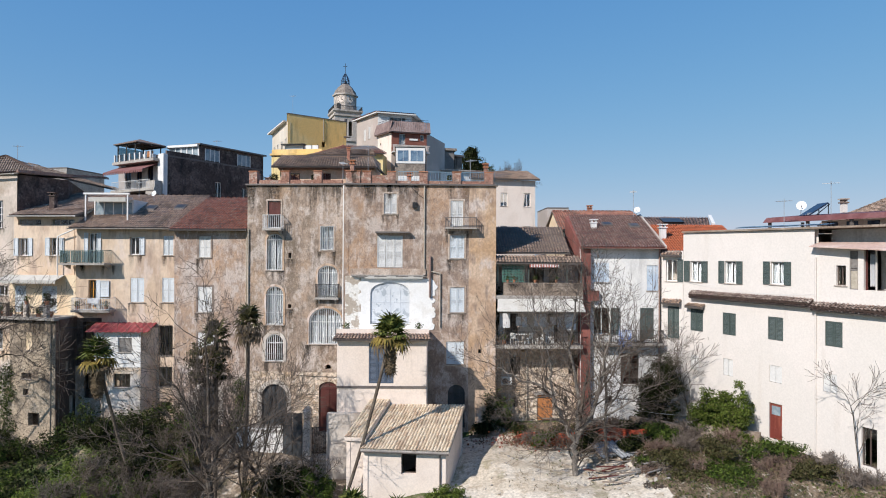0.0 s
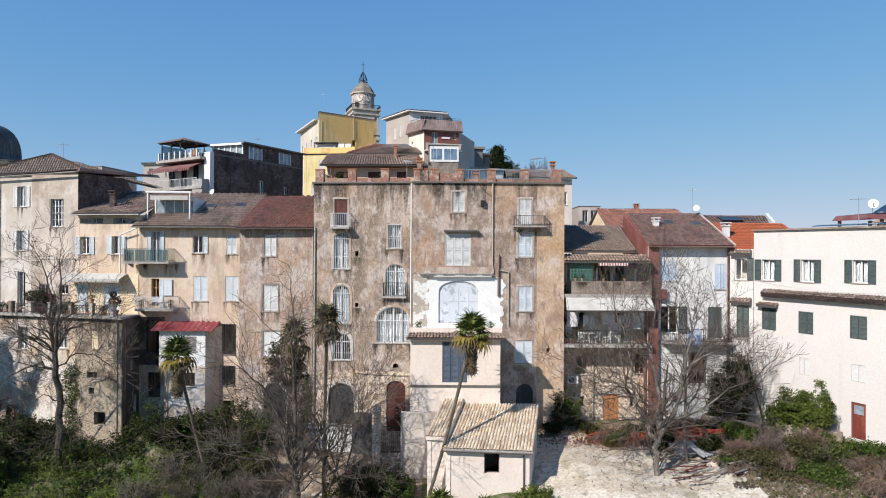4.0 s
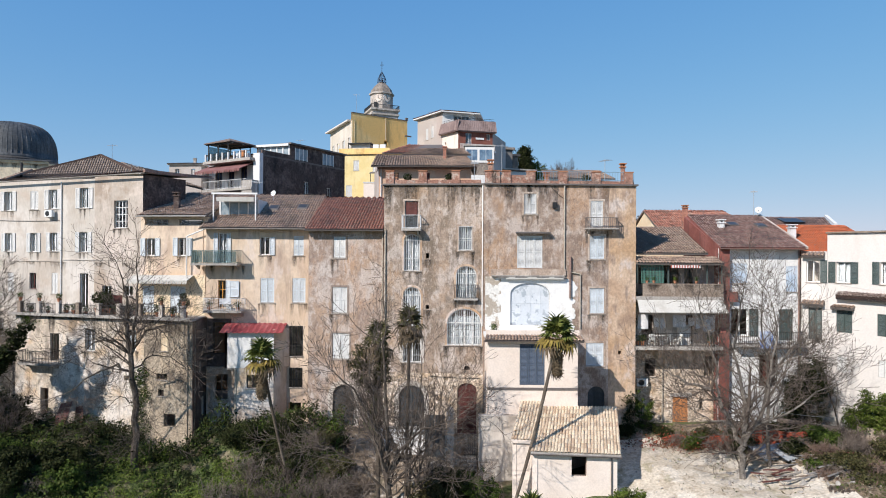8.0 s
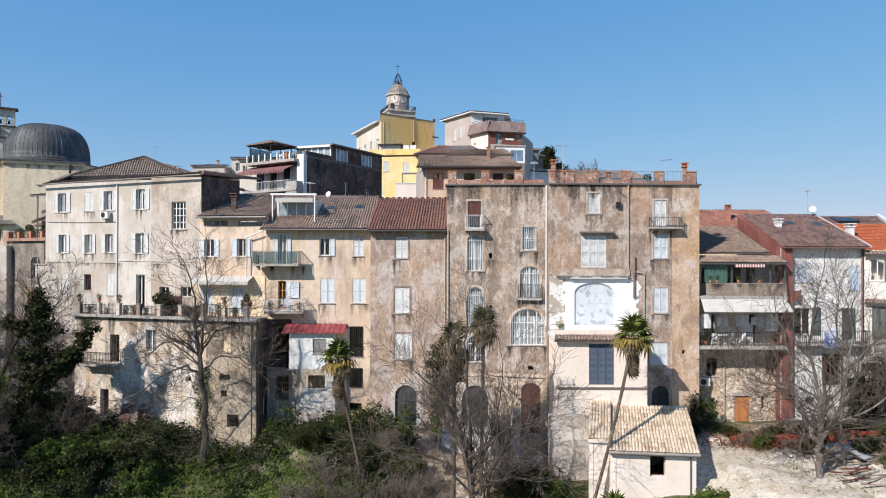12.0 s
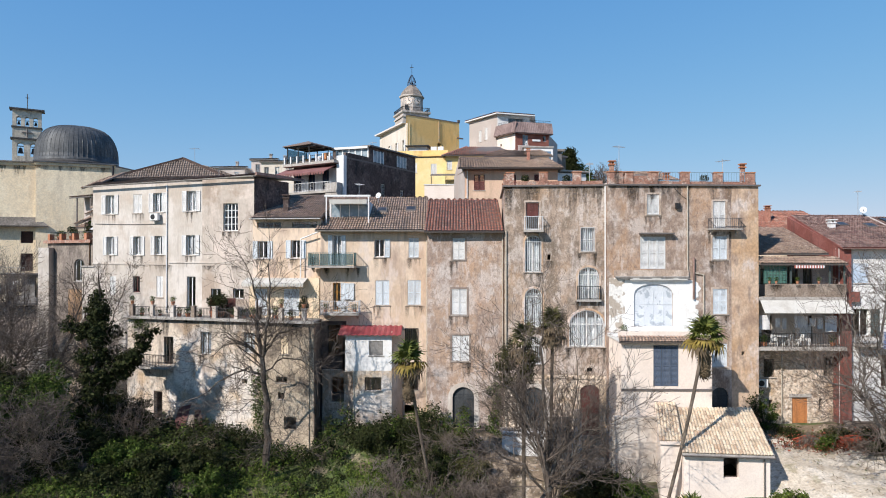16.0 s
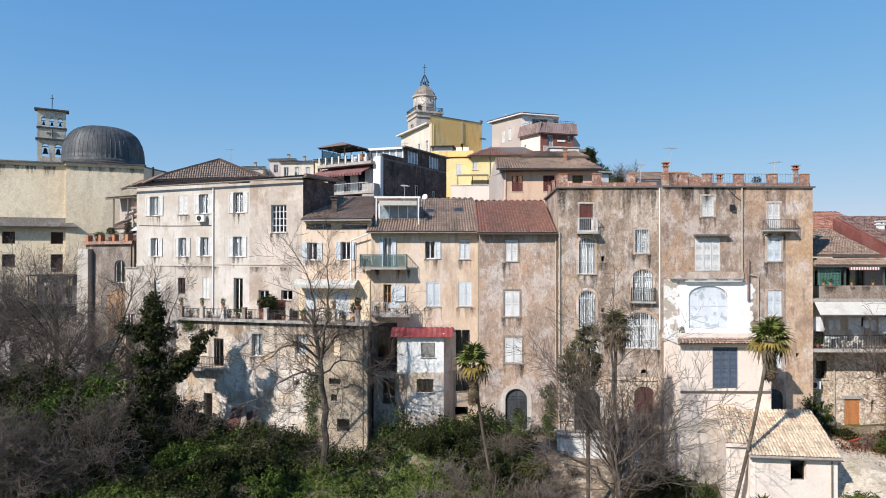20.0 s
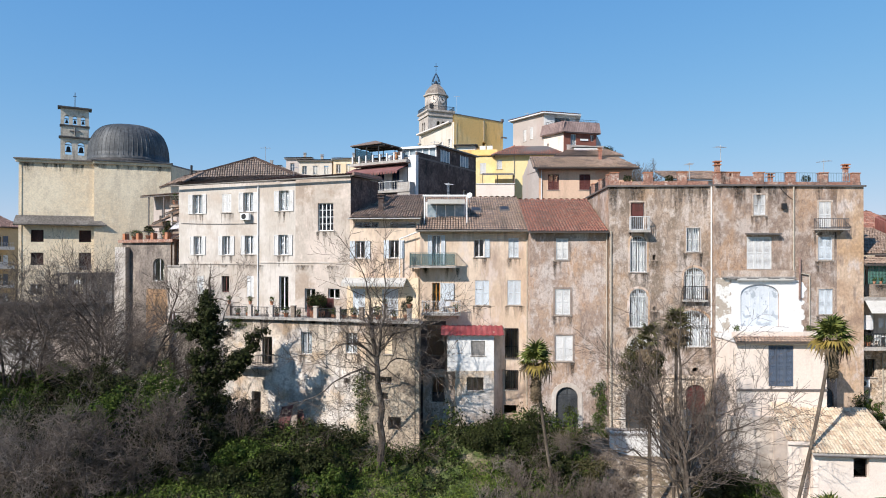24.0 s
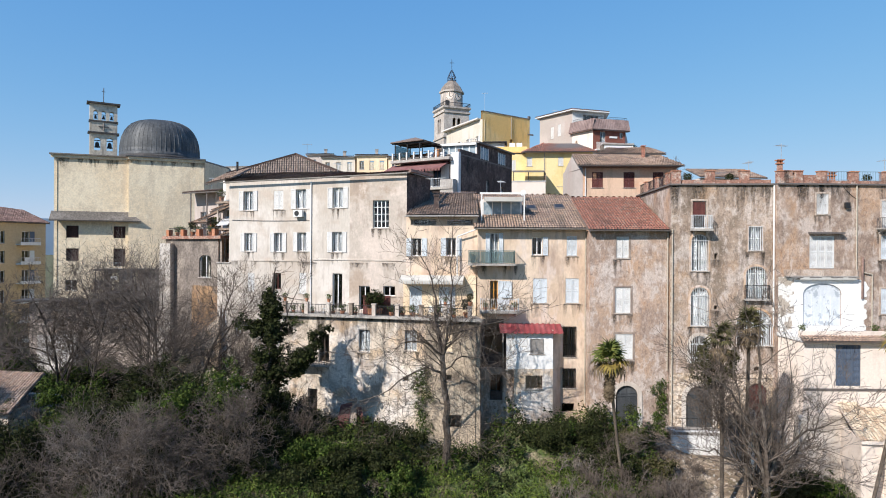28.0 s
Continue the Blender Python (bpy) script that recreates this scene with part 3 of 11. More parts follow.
def leaf(fac, u0, u1, z0, z1, d, mat, parent, slats=True, label=""):
    """One shutter leaf with a frame and louvres."""
    g = Geo()
    w, t = min(0.08, (u1 - u0) * 0.16), 0.045
    for a, b, c, e in ((u0, u0 + w, z0, z1), (u1 - w, u1, z0, z1), (u0 + w, u1 - w, z0, z0 + w), (u0 + w, u1 - w, z1 - w, z1), (u0 + w, u1 - w, (z0 + z1) / 2 - w / 2, (z0 + z1) / 2 + w / 2)):
        fac.box(g, a, b, d, d + t, c, e)
    n = max(6, int((z1 - z0) / 0.085))
    for k in range(n):
        z = z0 + w + (z1 - z0 - 2 * w) * (k + 0.5) / n
        if slats:
            a = [fac.at(u0 + w, d + 0.035, z - 0.035), fac.at(u1 - w, d + 0.035, z - 0.035), fac.at(u1 - w, d + 0.01, z + 0.03), fac.at(u0 + w, d + 0.01, z + 0.03)]
            g.hexa(a, [p - fac.out * 0.008 for p in a])
    if not slats:
        fac.box(g, u0 + w, u1 - w, d + 0.01, d + 0.03, z0 + w, z1 - w)
    return part("shutter", g, mat, parent, label)


def window(fac, parent, o, style="glass", shut=None, frame=None, sill=True, curtain=False, leaves=2, bars=None, label="", depth=0.16, slats=True, mull=1, trans=0, name="window"):
    """Window in an opening: frame, pane, shutters, sill, grille, curtain as parts of it."""
    ua, ub, za, zb, rise = (*o, 0)[:5]
    g = Geo()
    pts = outline(o)
    w = 0.06
    cx, cz = (ua + ub) / 2, (za + zb) / 2
    inner = [(a + (w if a < cx - 0.02 else -w if a > cx + 0.02 else 0), b + (w if b < cz else -w)) for a, b in pts]
    for (a, b), (c, d), (e, f), (h, i) in zip(pts, pts[1:] + pts[:1], inner, inner[1:] + inner[:1]):
        ring = lambda dd: [fac.at(a, dd, b), fac.at(c, dd, d), fac.at(h, dd, i), fac.at(e, dd, f)]
        g.hexa(ring(-depth - 0.05), ring(-depth))
    bars_ = []
    for k in range(1, mull + 1):
        u = ua + (ub - ua) * k / (mull + 1)
        bars_.append(fac.box(Geo(), u - 0.035, u + 0.035, -depth - 0.045, -depth + 0.005, za + w, zb - w))
    for k in range(1, trans + 1):
        z = za + (zb - rise - za) * k / (trans + 1) if not rise or trans > 1 else zb - rise
        bars_.append(fac.box(Geo(), ua + w, ub - w, -depth - 0.043, -depth + 0.003, z - 0.025, z + 0.025))
    win = part(name, g, frame or m_frame_white, parent, label)
    for b in bars_:
        part("glazing_bar", b, frame or m_frame_white, win)
    if style in ("glass", "open", "bars", "half"):
        g = Geo()
        g.hexa([fac.at(a, -depth - 0.03, b) for a, b in inner], [fac.at(a, -depth - 0.02, b) for a, b in inner])
        pane = part("pane", g, m_glass, win)
        pane.visible_shadow = False
    if curtain:
        g = Geo()
        n = 14
        zc = za + 0.05
        top = zb - (rise * 0.55 if rise else 0.05)
        spans = [(ua + 0.08, cx - 0.06), (cx + 0.06, ub - 0.08)]
        for s0, s1 in spans:
            row = [(s0 + (s1 - s0) * i / n, -depth - 0.12 - 0.03 * math.sin(i * 1.9)) for i in range(n + 1)]
            for (a, b), (c, d) in zip(row, row[1:]):
                g.face(fac.at(a, b, zc), fac.at(c, d, zc), fac.at(c, d, top), fac.at(a, b, top))
        part("curtain", g, m_curtain, win)
    if style == "closed":
        for k in range(leaves):
            a, b = ua + (ub - ua) * k / leaves, ua + (ub - ua) * (k + 1) / leaves
            leaf(fac, a + 0.012, b - 0.012, za + 0.02, zb - 0.02, -0.07, shut, win, slats)
    if style in ("open", "half"):
        h = (ub - ua) / 2
        sides = (0, 1) if style == "open" else (1,)
        for k in sides:
            a, b = (ua - h - 0.03, ua - 0.03) if k == 0 else (ub + 0.03, ub + h + 0.03)
            leaf(fac, a, b, za - 0.02, zb, 0.025, shut, win, slats)
    if sill:
        g = Geo()
        fac.box(g, ua - 0.09, ub + 0.09, -depth, 0.07, za - 0.06, za - 0.003)
        part("sill", g, m_sill, win)
    if bars:
        n = max(4, int((ub - ua) / 0.15))
        for k in range(n + 1):
            u = ua + (ub - ua) * k / n
            q = abs(u - cx) / ((ub - ua) / 2)
            top = zb - rise + rise * math.sqrt(max(0, 1 - q * q)) if rise else zb
            part("grille_bar", Geo().bar(fac.at(u, 0.03, za), fac.at(u, 0.03, top), 0.03), bars, win)
        for z in (za + 0.03, za + (zb - rise - za) * 0.4, zb - rise - 0.02):
            part("grille_rail", Geo().bar(fac.at(ua, 0.035, z), fac.at(ub, 0.035, z), 0.05, 0.03), bars, win)
    return win


def surround(fac, parent, o, w, mat, d=0.025, foot=True, name="plaster_surround"):
    """Raised band of plaster or stones round an opening, one mesh a stone where it is arched."""
    ua, ub, za, zb, rise = (*o, 0)[:5]
    a = outline(o)
    b = outline((ua - w, ub + w, za - (w if foot else 0), zb + w, rise + w if rise else 0))
    n = len(a)
    for i in range(0 if foot else 1, n):
        j = (i + 1) % n
        ring = lambda q: [fac.at(a[i][0], q, a[i][1]), fac.at(a[j][0], q, a[j][1]), fac.at(b[j][0], q, b[j][1]), fac.at(b[i][0], q, b[i][1])]
        part(name, Geo().hexa(ring(0.0), ring(d + 0.006 * (i % 2))), mat, parent)


def railing(fac, parent, u0, u1, d, z, h, mat, gap=0.14, ends=0.0, name="railing"):
    """Railing along the front of a slab and back along its ends: rails and balusters, each a part (far ones joined)."""
    far = fac.at(u0, d, z).y > 56
    host = parent if parent.parent or far else part(name, Geo().bar(fac.at(u0, d, z + h), fac.at(u1, d, z + h), 0.045), mat, parent)
    runs = [(fac.at(u0, d, z), fac.at(u1, d, z))]
    if ends:
        runs += [(fac.at(u0, d - ends, z), fac.at(u0, d, z)), (fac.at(u1, d, z), fac.at(u1, d - ends, z))]
    up = Vector((0, 0, 1))
    rails, rods = [], []
    for q, (a, b) in enumerate(runs):
        n = max(2, int((b - a).length / gap))
        rods += [(a.lerp(b, k / n)) for k in range(n + 1)]
        if host is parent or q:
            rails.append((a + up * h, b + up * h, 0.045))
        rails.append((a + up * 0.08, b + up * 0.08, 0.03))
    if far:
        g = Geo()
        for a, b, w in rails:
            g.bar(a, b, w)
        for p in rods:
            g.bar(p, p + up * h, 0.022)
        return tagged(part(name, g, mat, parent), kind="stuff")
    for a, b, w in rails:
        part("rail", Geo().bar(a, b, w), mat, host)
    rod = Geo().bar((0, 0, 0), (0, 0, h), 0.022).mesh("baluster", mat)
    for p in rods:
        o = part("baluster", rod, mat, host)
        o.matrix_basis = Matrix.Translation(p)
    return host


def drips(fac, parent, u0, u1, z, length, seed, n=None):
    """Tapering runs of grime below a sill or ledge."""
    rng = random.Random(seed)
    g = Geo()
    n = n or max(5, int((u1 - u0) * 5))
    for k in range(n):
        u = rng.choice((u0 + rng.random() * 0.2, u1 - rng.random() * 0.2)) if k % 2 else rng.uniform(u0, u1)
        if n > 20:
            u = rng.uniform(u0, u1)
        w, h, d = rng.uniform(0.05, 0.2 if n < 20 else 0.42), length * rng.uniform(0.3, 1.0), 0.004 + 0.0007 * k
        g.face(fac.at(u - w, d, z), fac.at(u - w * 0.35, d, z - h), fac.at(u + w * 0.35, d, z - h), fac.at(u + w, d, z))
    return tagged(part("grime", g, m_stain, parent), kind="stuff")


def balcony(fac, parent, u0, u1, z, out, mat, rail, h=1.0, thick=0.16, label=""):
    g = Geo()
    fac.box(g, u0, u1, -0.05, out, z - thick, z)
    for u in (u0 + 0.25, u1 - 0.25):
        r = lambda q: [fac.at(q, 0, z - thick), fac.at(q, out * 0.7, z - thick), fac.at(q, 0, z - thick - 0.35)]
        g.hexa(r(u - 0.06), r(u + 0.06))
    b = part("balcony", g, mat, parent, label)
    railing(fac, b, u0 + 0.04, u1 - 0.04, out - 0.05, z, h, rail, ends=out - 0.1)
    return b


def tiles(parent, quad, mat, step=0.24, row=0.42, seed=1, name="tiles", sag=0.03, thick=0.14, slab=None, clip=False):
    """Clay barrel tiles over a roof plane given as eave left, eave right, ridge right, ridge left; a slab beneath them."""
    rng = np.random.default_rng(seed)
    a, b, c, d = [np.array(p, float) for p in quad]
    nrm = np.cross(b - a, d - a)
    nrm /= np.linalg.norm(nrm)
    g = Geo()
    low = [tuple(p - nrm * thick) for p in (a, b, c, d)]
    g.hexa(low, [tuple(p - nrm * 0.02) for p in (a, b, c, d)])
    roof = part("roof", g, slab or m_gutter, parent)
    cols = max(3, int(np.linalg.norm(b - a) / step))
    rows = max(3, int(max(np.linalg.norm(d - a), np.linalg.norm(c - b)) / row))
    ev = (b - a) / np.linalg.norm(b - a)
    arc = [(math.cos(q), math.sin(q)) for q in np.linspace(math.pi, 0, 6)]
    verts, faces = [], []
    cell = lambda s, t: (a + (b - a) * s) * (1 - t) + (d + (c - d) * s) * t
    if clip:     # hipped plane: columns square to the eave, cut off at the hips
        rise = np.cross(nrm, ev)
        high = max((c - a) @ rise, (d - a) @ rise)
        rows = max(3, int(high / row))
        cell = lambda s, t: a + (b - a) * s + rise * (high * t)
        flat = [((p - a) @ ev, (p - a) @ rise) for p in (a, b, c, d)]

        def inside(p):
            x, y = (p - a) @ ev, (p - a) @ rise
            for (x0, y0), (x1, y1) in zip(flat, flat[1:] + flat[:1]):
                if (x1 - x0) * (y - y0) - (y1 - y0) * (x - x0) < -0.05:
                    return False
            return True
    for i in range(cols):
        for j in range(rows):
            if clip and not inside(cell((i + 0.5) / cols, (j + 0.5) / rows)):
                continue
            w = step * 0.5 * (0.86 + 0.1 * rng.random())
            jit, lift = (rng.random(2) - 0.5) * (0.03, 0.025)
            s = (i + 0.5) / cols
            ends = []
            for t, up, k in (((j - 0.08) / rows, 0.045, 1.0), ((j + 1) / rows, 0.01, 0.82)):
                p = cell(s, t)
                wave = sag * math.sin(s * 9 + seed) * math.sin(t * 3)
                p = p + ev * jit + nrm * (up + lift + wave - 0.02)
                ends.append([p + ev * (x * w * k) + nrm * (y * w * k * 0.85) for x, y in arc])
            k = len(verts)
            verts += ends[0] + ends[1]
            faces += [(k + q, k + q + 1, k + 7 + q, k + 6 + q) for q in range(5)]
    me = bpy.data.meshes.new(name)
    me.from_pydata([tuple(v) for v in verts], [], faces)
    me.materials.append(mat)
    me.polygons.foreach_set("use_smooth", [True] * len(faces))
    t = part(name, me, mat, roof)
    tagged(t, kind="stuff")
    return roof


def gutter(parent, a, b, mat=None, r=0.09):
    g = Geo()
    a, b = Vector(a), Vector(b)
    s = (b - a).normalized().cross(Vector((0, 0, 1)))
    prof = [(math.cos(q) * r, math.sin(q) * r) for q in np.linspace(math.pi, 2 * math.pi, 6)] + [(math.cos(q) * r * 0.8, math.sin(q) * r * 0.8) for q in np.linspace(2 * math.pi, math.pi, 6)]
    ring = lambda c: [c + s * x + Vector((0, 0, y)) for x, y in prof]
    g.hexa(ring(a), ring(b))
    return part("gutter", g, mat or m_gutter, parent)


def downpipe(parent, pts, mat=None, r=0.055):
    g = Geo()
    for a, b in zip(pts, pts[1:]):
        g.bar(a, b, 2 * r, sides=8)
    top = Vector(pts[0])
    n = int((top - Vector(pts[-1])).length / 2.2)
    for k in range(1, n):
        p = Vector(pts[0]).lerp(Vector(pts[-1]), k / n)
        if len(pts) == 2:
            g.bar(p - Vector((0, 0, 0.03)), p + Vector((0, 0, 0.03)), 2 * r + 0.04, sides=8)
    return part("downpipe", g, mat or m_pipe, parent)


def shell(parent, pts, z0, z1, mat, skip=(), thick=0.35):
    """Plain walls along a footprint, one mesh a side; the sides in skip stay open for a facade of their own."""
    for k, (a, b) in enumerate(zip(pts, pts[1:] + pts[:1])):
        if k not in skip:
            wall(Fac(a, b), z0, z1 - 0.005 * (k + 1), [], mat, parent, thick)


def flat_roof(parent, pts, z, mat, thick=0.25):
    g = Geo()
    g.hexa([(*p, z - thick) for p in pts], [(*p, z) for p in pts])
    return part("roof", g, mat, parent)


def chimney(parent, x, y, z0, z1, w=0.5, mat=None, cap=None):
    g = Geo()
    g.box(x - w / 2, y - w / 2, z0, x + w / 2, y + w / 2, z1)
    c = part("chimney", g, mat or m_brickred, parent)
    g = Geo()
    g.box(x - w / 2 - 0.08, y - w / 2 - 0.08, z1, x + w / 2 + 0.08, y + w / 2 + 0.08, z1 + 0.08)
    for k in (-1, 1):
        g.box(x + k * w * 0.35 - 0.05, y - w / 2, z1 + 0.08, x + k * w * 0.35 + 0.05, y + w / 2, z1 + 0.25)
    g.box(x - w / 2 - 0.1, y - w / 2 - 0.1, z1 + 0.25, x + w / 2 + 0.1, y + w / 2 + 0.1, z1 + 0.33)
    part("cap", g, cap or m_terracotta, c)
    return c


# ---- ground ----
KNOTS = [(-62, 48, 0.8), (-45, 47.5, 1.2), (-38, 46, 1.3), (-31.5, 42, -0.7), (-30, 39, -1.6), (-24, 46.5, 1.7), (-18, 45.6, 1.6), (-12, 44.5, 0.2), (-8.5, 43, -0.6),
         (-5.5, 36.3, -0.7), (0, 36, 0.2), (5, 46.8, 1.9), (8.5, 38, 0.95), (4, 41, 1.2), (13, 44, 2.2), (16, 39, 2.4), (21, 37, 3.0), (24, 31, 2.8), (0, 30, -2.5), (-30, 30, -5),
         (20, 28, 1.0), (-60, 36, -2.5), (-14, 37, -1.6), (-60, 64, 1.5), (-70, 70, 0.0), (-90, 70, -1.0), (-120, 90, -2.0)]


def smooth(a, b, x):
    t = min(1.0, max(0.0, (x - a) / (b - a)))
    return t * t * (3 - 2 * t)


def ground_z(x, y):
    num = den = 0.0
    for a, b, c in KNOTS:
        w = 1.0 / ((x - a) ** 2 + (y - b) ** 2 + 0.6) ** 1.6
        num, den = num + w * c, den + w
    near = num / den
    near += 0.12 * noise.noise((x * 0.7, y * 0.7, 0)) + 0.25 * noise.noise((x * 0.2, y * 0.2, 5))
    z = near + (-6.0 - near) * (1 - smooth(14, 30, y))
    hill = (12 * smooth(52, 66, y) + 8 * smooth(75, 120, y)) * (1 - smooth(190, 420, y))
    side = smooth(-66, -44, x) * (1 - smooth(-8, 16, x))
    far = smooth(120, 400, math.hypot(x, y - 60))
    z = z + hill * side
    return z + (-28 - z) * far


def axis(a, b, step, far):
    vals = list(np.arange(a, b + 0.01, step))
    k, s = 0, step
    lo, hi = [a], [b]
    while hi[-1] < far:
        s *= 1.45
        lo.append(lo[-1] - s), hi.append(hi[-1] + s)
    return sorted({*vals, *lo, *hi})


xs, ys = axis(-70, 30, 0.4, 4200), axis(28, 48, 0.35, 4200)
gv = [(x, y, ground_z(x, y)) for y in ys for x in xs]
nx = len(xs)
gf = [(j * nx + i, j * nx + i + 1, (j + 1) * nx + i + 1, (j + 1) * nx + i) for j in range(len(ys) - 1) for i in range(nx - 1)]
gm = bpy.data.meshes.new("ground")
gm.from_pydata(gv, [], gf)
gm.polygons.foreach_set("use_smooth", [True] * len(gf))
m_earth = material("earth_and_grass", (0.12, 0.1, 0.06), 0.95, [((0.07, 0.1, 0.03), 0.35, 0.42, 0.58, 0.9), ((0.25, 0.2, 0.14), 0.6, 0.58, 0.7, 0.8)], 0.35, 5, 0.6, relief=0.08)
m_sand = material("sandy_rubble_ground", (0.52, 0.45, 0.36), 0.95, [((0.62, 0.56, 0.48), 0.5, 0.42, 0.62, 0.9), ((0.38, 0.31, 0.23), 1.3, 0.55, 0.68, 0.7), ((0.26, 0.23, 0.14), 0.7, 0.6, 0.7, 0.6)], 0.22, 6, 0.6, relief=0.06)
gm.materials.append(m_earth)
gm.materials.append(m_sand)
m_dirt = material("brown_stony_earth", (0.2, 0.15, 0.105), 0.95, [((0.33, 0.265, 0.2), 0.6, 0.46, 0.62, 0.8), ((0.1, 0.085, 0.05), 0.8, 0.54, 0.68, 0.7), ((0.5, 0.44, 0.37), 2.4, 0.64, 0.7, 0.8)], 0.35, 6, 0.6, relief=0.07)
gm.materials.append(m_dirt)


def in_yard(x, y):
    """The bare sandy yard beside the hut."""
    k = 0.8 * noise.noise((x * 0.5, y * 0.5, 9))
    return (0.2 < x + k < 12.5 - max(0, y - 38) * 0.75 and 30 < y < 44.2 + k - max(0, x - 4) * 0.25)


mats = []
for f in gf:
    cx, cy = sum(gv[i][0] for i in f) / 4, sum(gv[i][1] for i in f) / 4
    dirt = -19.2 + 0.9 * noise.noise((cx, cy, 3)) < cx < -6.5 and 33 < cy < 46.5
    dirt = dirt or (2 < cx < 24 and 30 < cy < 46.5)
    mats.append(1 if in_yard(cx, cy) else 2 if dirt else 0)
gm.polygons.foreach_set("material_index", mats)
tagged(new("ground", gm), "sloping ground of earth, grass and pale rubble", "ground", kind="structure")

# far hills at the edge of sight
# the air's haze is put into the hills' flat blue colour
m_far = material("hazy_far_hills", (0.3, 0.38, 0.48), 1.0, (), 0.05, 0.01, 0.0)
g = Geo()
pts = []
for k in range(61):
    q = radians(-75 + 2.5 * k)
    h = 60 + 110 * noise.noise((k * 0.21, 3, 1)) + 40 * noise.noise((k * 0.7, 8, 1)) + 140 * math.exp(-((k - 14) / 5) ** 2)
    pts.append((3600 * math.sin(q), 3600 * math.cos(q), max(h, 10) - 20))
for a, b in zip(pts, pts[1:]):
    back = lambda p: (p[0] * 1.15, p[1] * 1.15, -60)
    g.face((a[0], a[1], -60), (b[0], b[1], -60), b, a)
    g.face(a, b, back(b), back(a))
tagged(part("backdrop", g, m_far, None, "distant hills tinted hazy blue"), category="backdrop", kind="structure")

# ---- the tall weathered building ----
main = thing("tenement_house", (-5.4, 46, 0), "tall brown tenement with stained peeling plaster and brick parapet", "house")
ML, MR = Fac((-14.9, 45.9), (-7.4, 45.35)), Fac((-7.4, 45.0), (4.0, 45.5))
HL = [(1.59, 2.59, 16.75, 18.83), (1.54, 2.73, 13.57, 16.33, 0.45), (3.2, 3.43, 14.5, 14.9), (5.67, 6.66, 15.13, 16.93), (5.5, 6.98, 11.55, 13.95, 0.55), (1.5, 2.82, 9.44, 12.35, 0.62),
      (4.83, 7.4, 8.03, 10.75, 1.05), (1.5, 2.86, 6.67, 8.72, 0.65), (3.2, 3.45, 10.7, 11.0), (1.2, 3.15, 1.6, 4.95, 0.95), (5.62, 7.05, 1.4, 5.2, 0.5), (6.1, 6.52, 6.14, 6.48, 0.12)]
HR = [(2.98, 3.92, 17.86, 19.37), (7.97, 8.92, 16.88, 18.88), (2.47, 4.38, 13.82, 16.23), (7.91, 9.02, 14.54, 16.27), (7.93, 9.04, 10.47, 12.36), (1.99, 4.91, 9.6, 12.73, 0.75),
      (7.69, 9.02, 6.56, 8.29), (7.82, 9.1, 1.8, 5.04, 0.62), (10.1, 10.35, 7.4, 7.7)]
wall(ML, 5.9, 20.0, [o for o in HL if o[2] > 5.9], m_main_left, main)
wall(ML, -2.0, 5.9, [o for o in HL if o[2] < 5.9], m_rubble, main, label="lower wall of bare rubble stone")
wall(MR, -2.0, 20.0, [o for o in HR if o[0] < 9.4], m_main, main, u1=9.35)
wall(MR, -2.0, 20.0, [o for o in HR if o[0] > 9.4], m_main_corner, main, u0=9.35, label="ochre-stained corner strip of plaster")
shell(main, [(-14.9, 45.9), (-7.4, 45.35), (-7.4, 45.0), (4.0, 45.5), (4.4, 56.0), (-14.2, 56.0)], -2.0, 20.0, m_main, skip=(0, 2))
flat_roof(main, [(-14.8, 46.0), (-7.4, 45.45), (-7.3, 45.1), (4.0, 45.6), (4.3, 55.9), (-14.1, 55.9)], 19.9, m_concrete)
window(ML, main, HL[0], "glass", frame=m_frame_white, sill=False, mull=0, trans=1)
leaf(ML, 1.65, 2.53, 17.75, 18.78, -0.1, m_shut_brown, main, False, "brown roller blind board")
balcony(ML, main, 1.42, 2.86, 16.72, 0.75, m_concrete, m_bars, 1.0)
for k in (1, 4, 5):
    window(ML, main, HL[k], "bars", curtain=True, bars=m_bars, trans=1, frame=m_frame_white)
window(ML, main, HL[3], "bars", curtain=True, bars=m_bars, trans=1)
window(ML, main, HL[6], "bars", curtain=True, bars=m_bars, mull=3, trans=1)
window(ML, main, HL[7], "bars", bars=m_bars, mull=1, trans=1)
balcony(ML, main, 5.35, 7.12, 11.55, 0.35, m_concrete, m_iron, 1.0, 0.14)
for o, w in ((HL[7], 0.24), (HL[9], 0.34)):
    surround(ML, main, o, w, m_pale, 0.045, False, "surround_stone")
for o in (HL[1], HL[4], HL[5], HL[6]):
    surround(ML, main, o, 0.17, m_main_corner, 0.03, False)
for o in (HL[0], HL[3]):
    surround(ML, main, o, 0.13, m_band, 0.025)


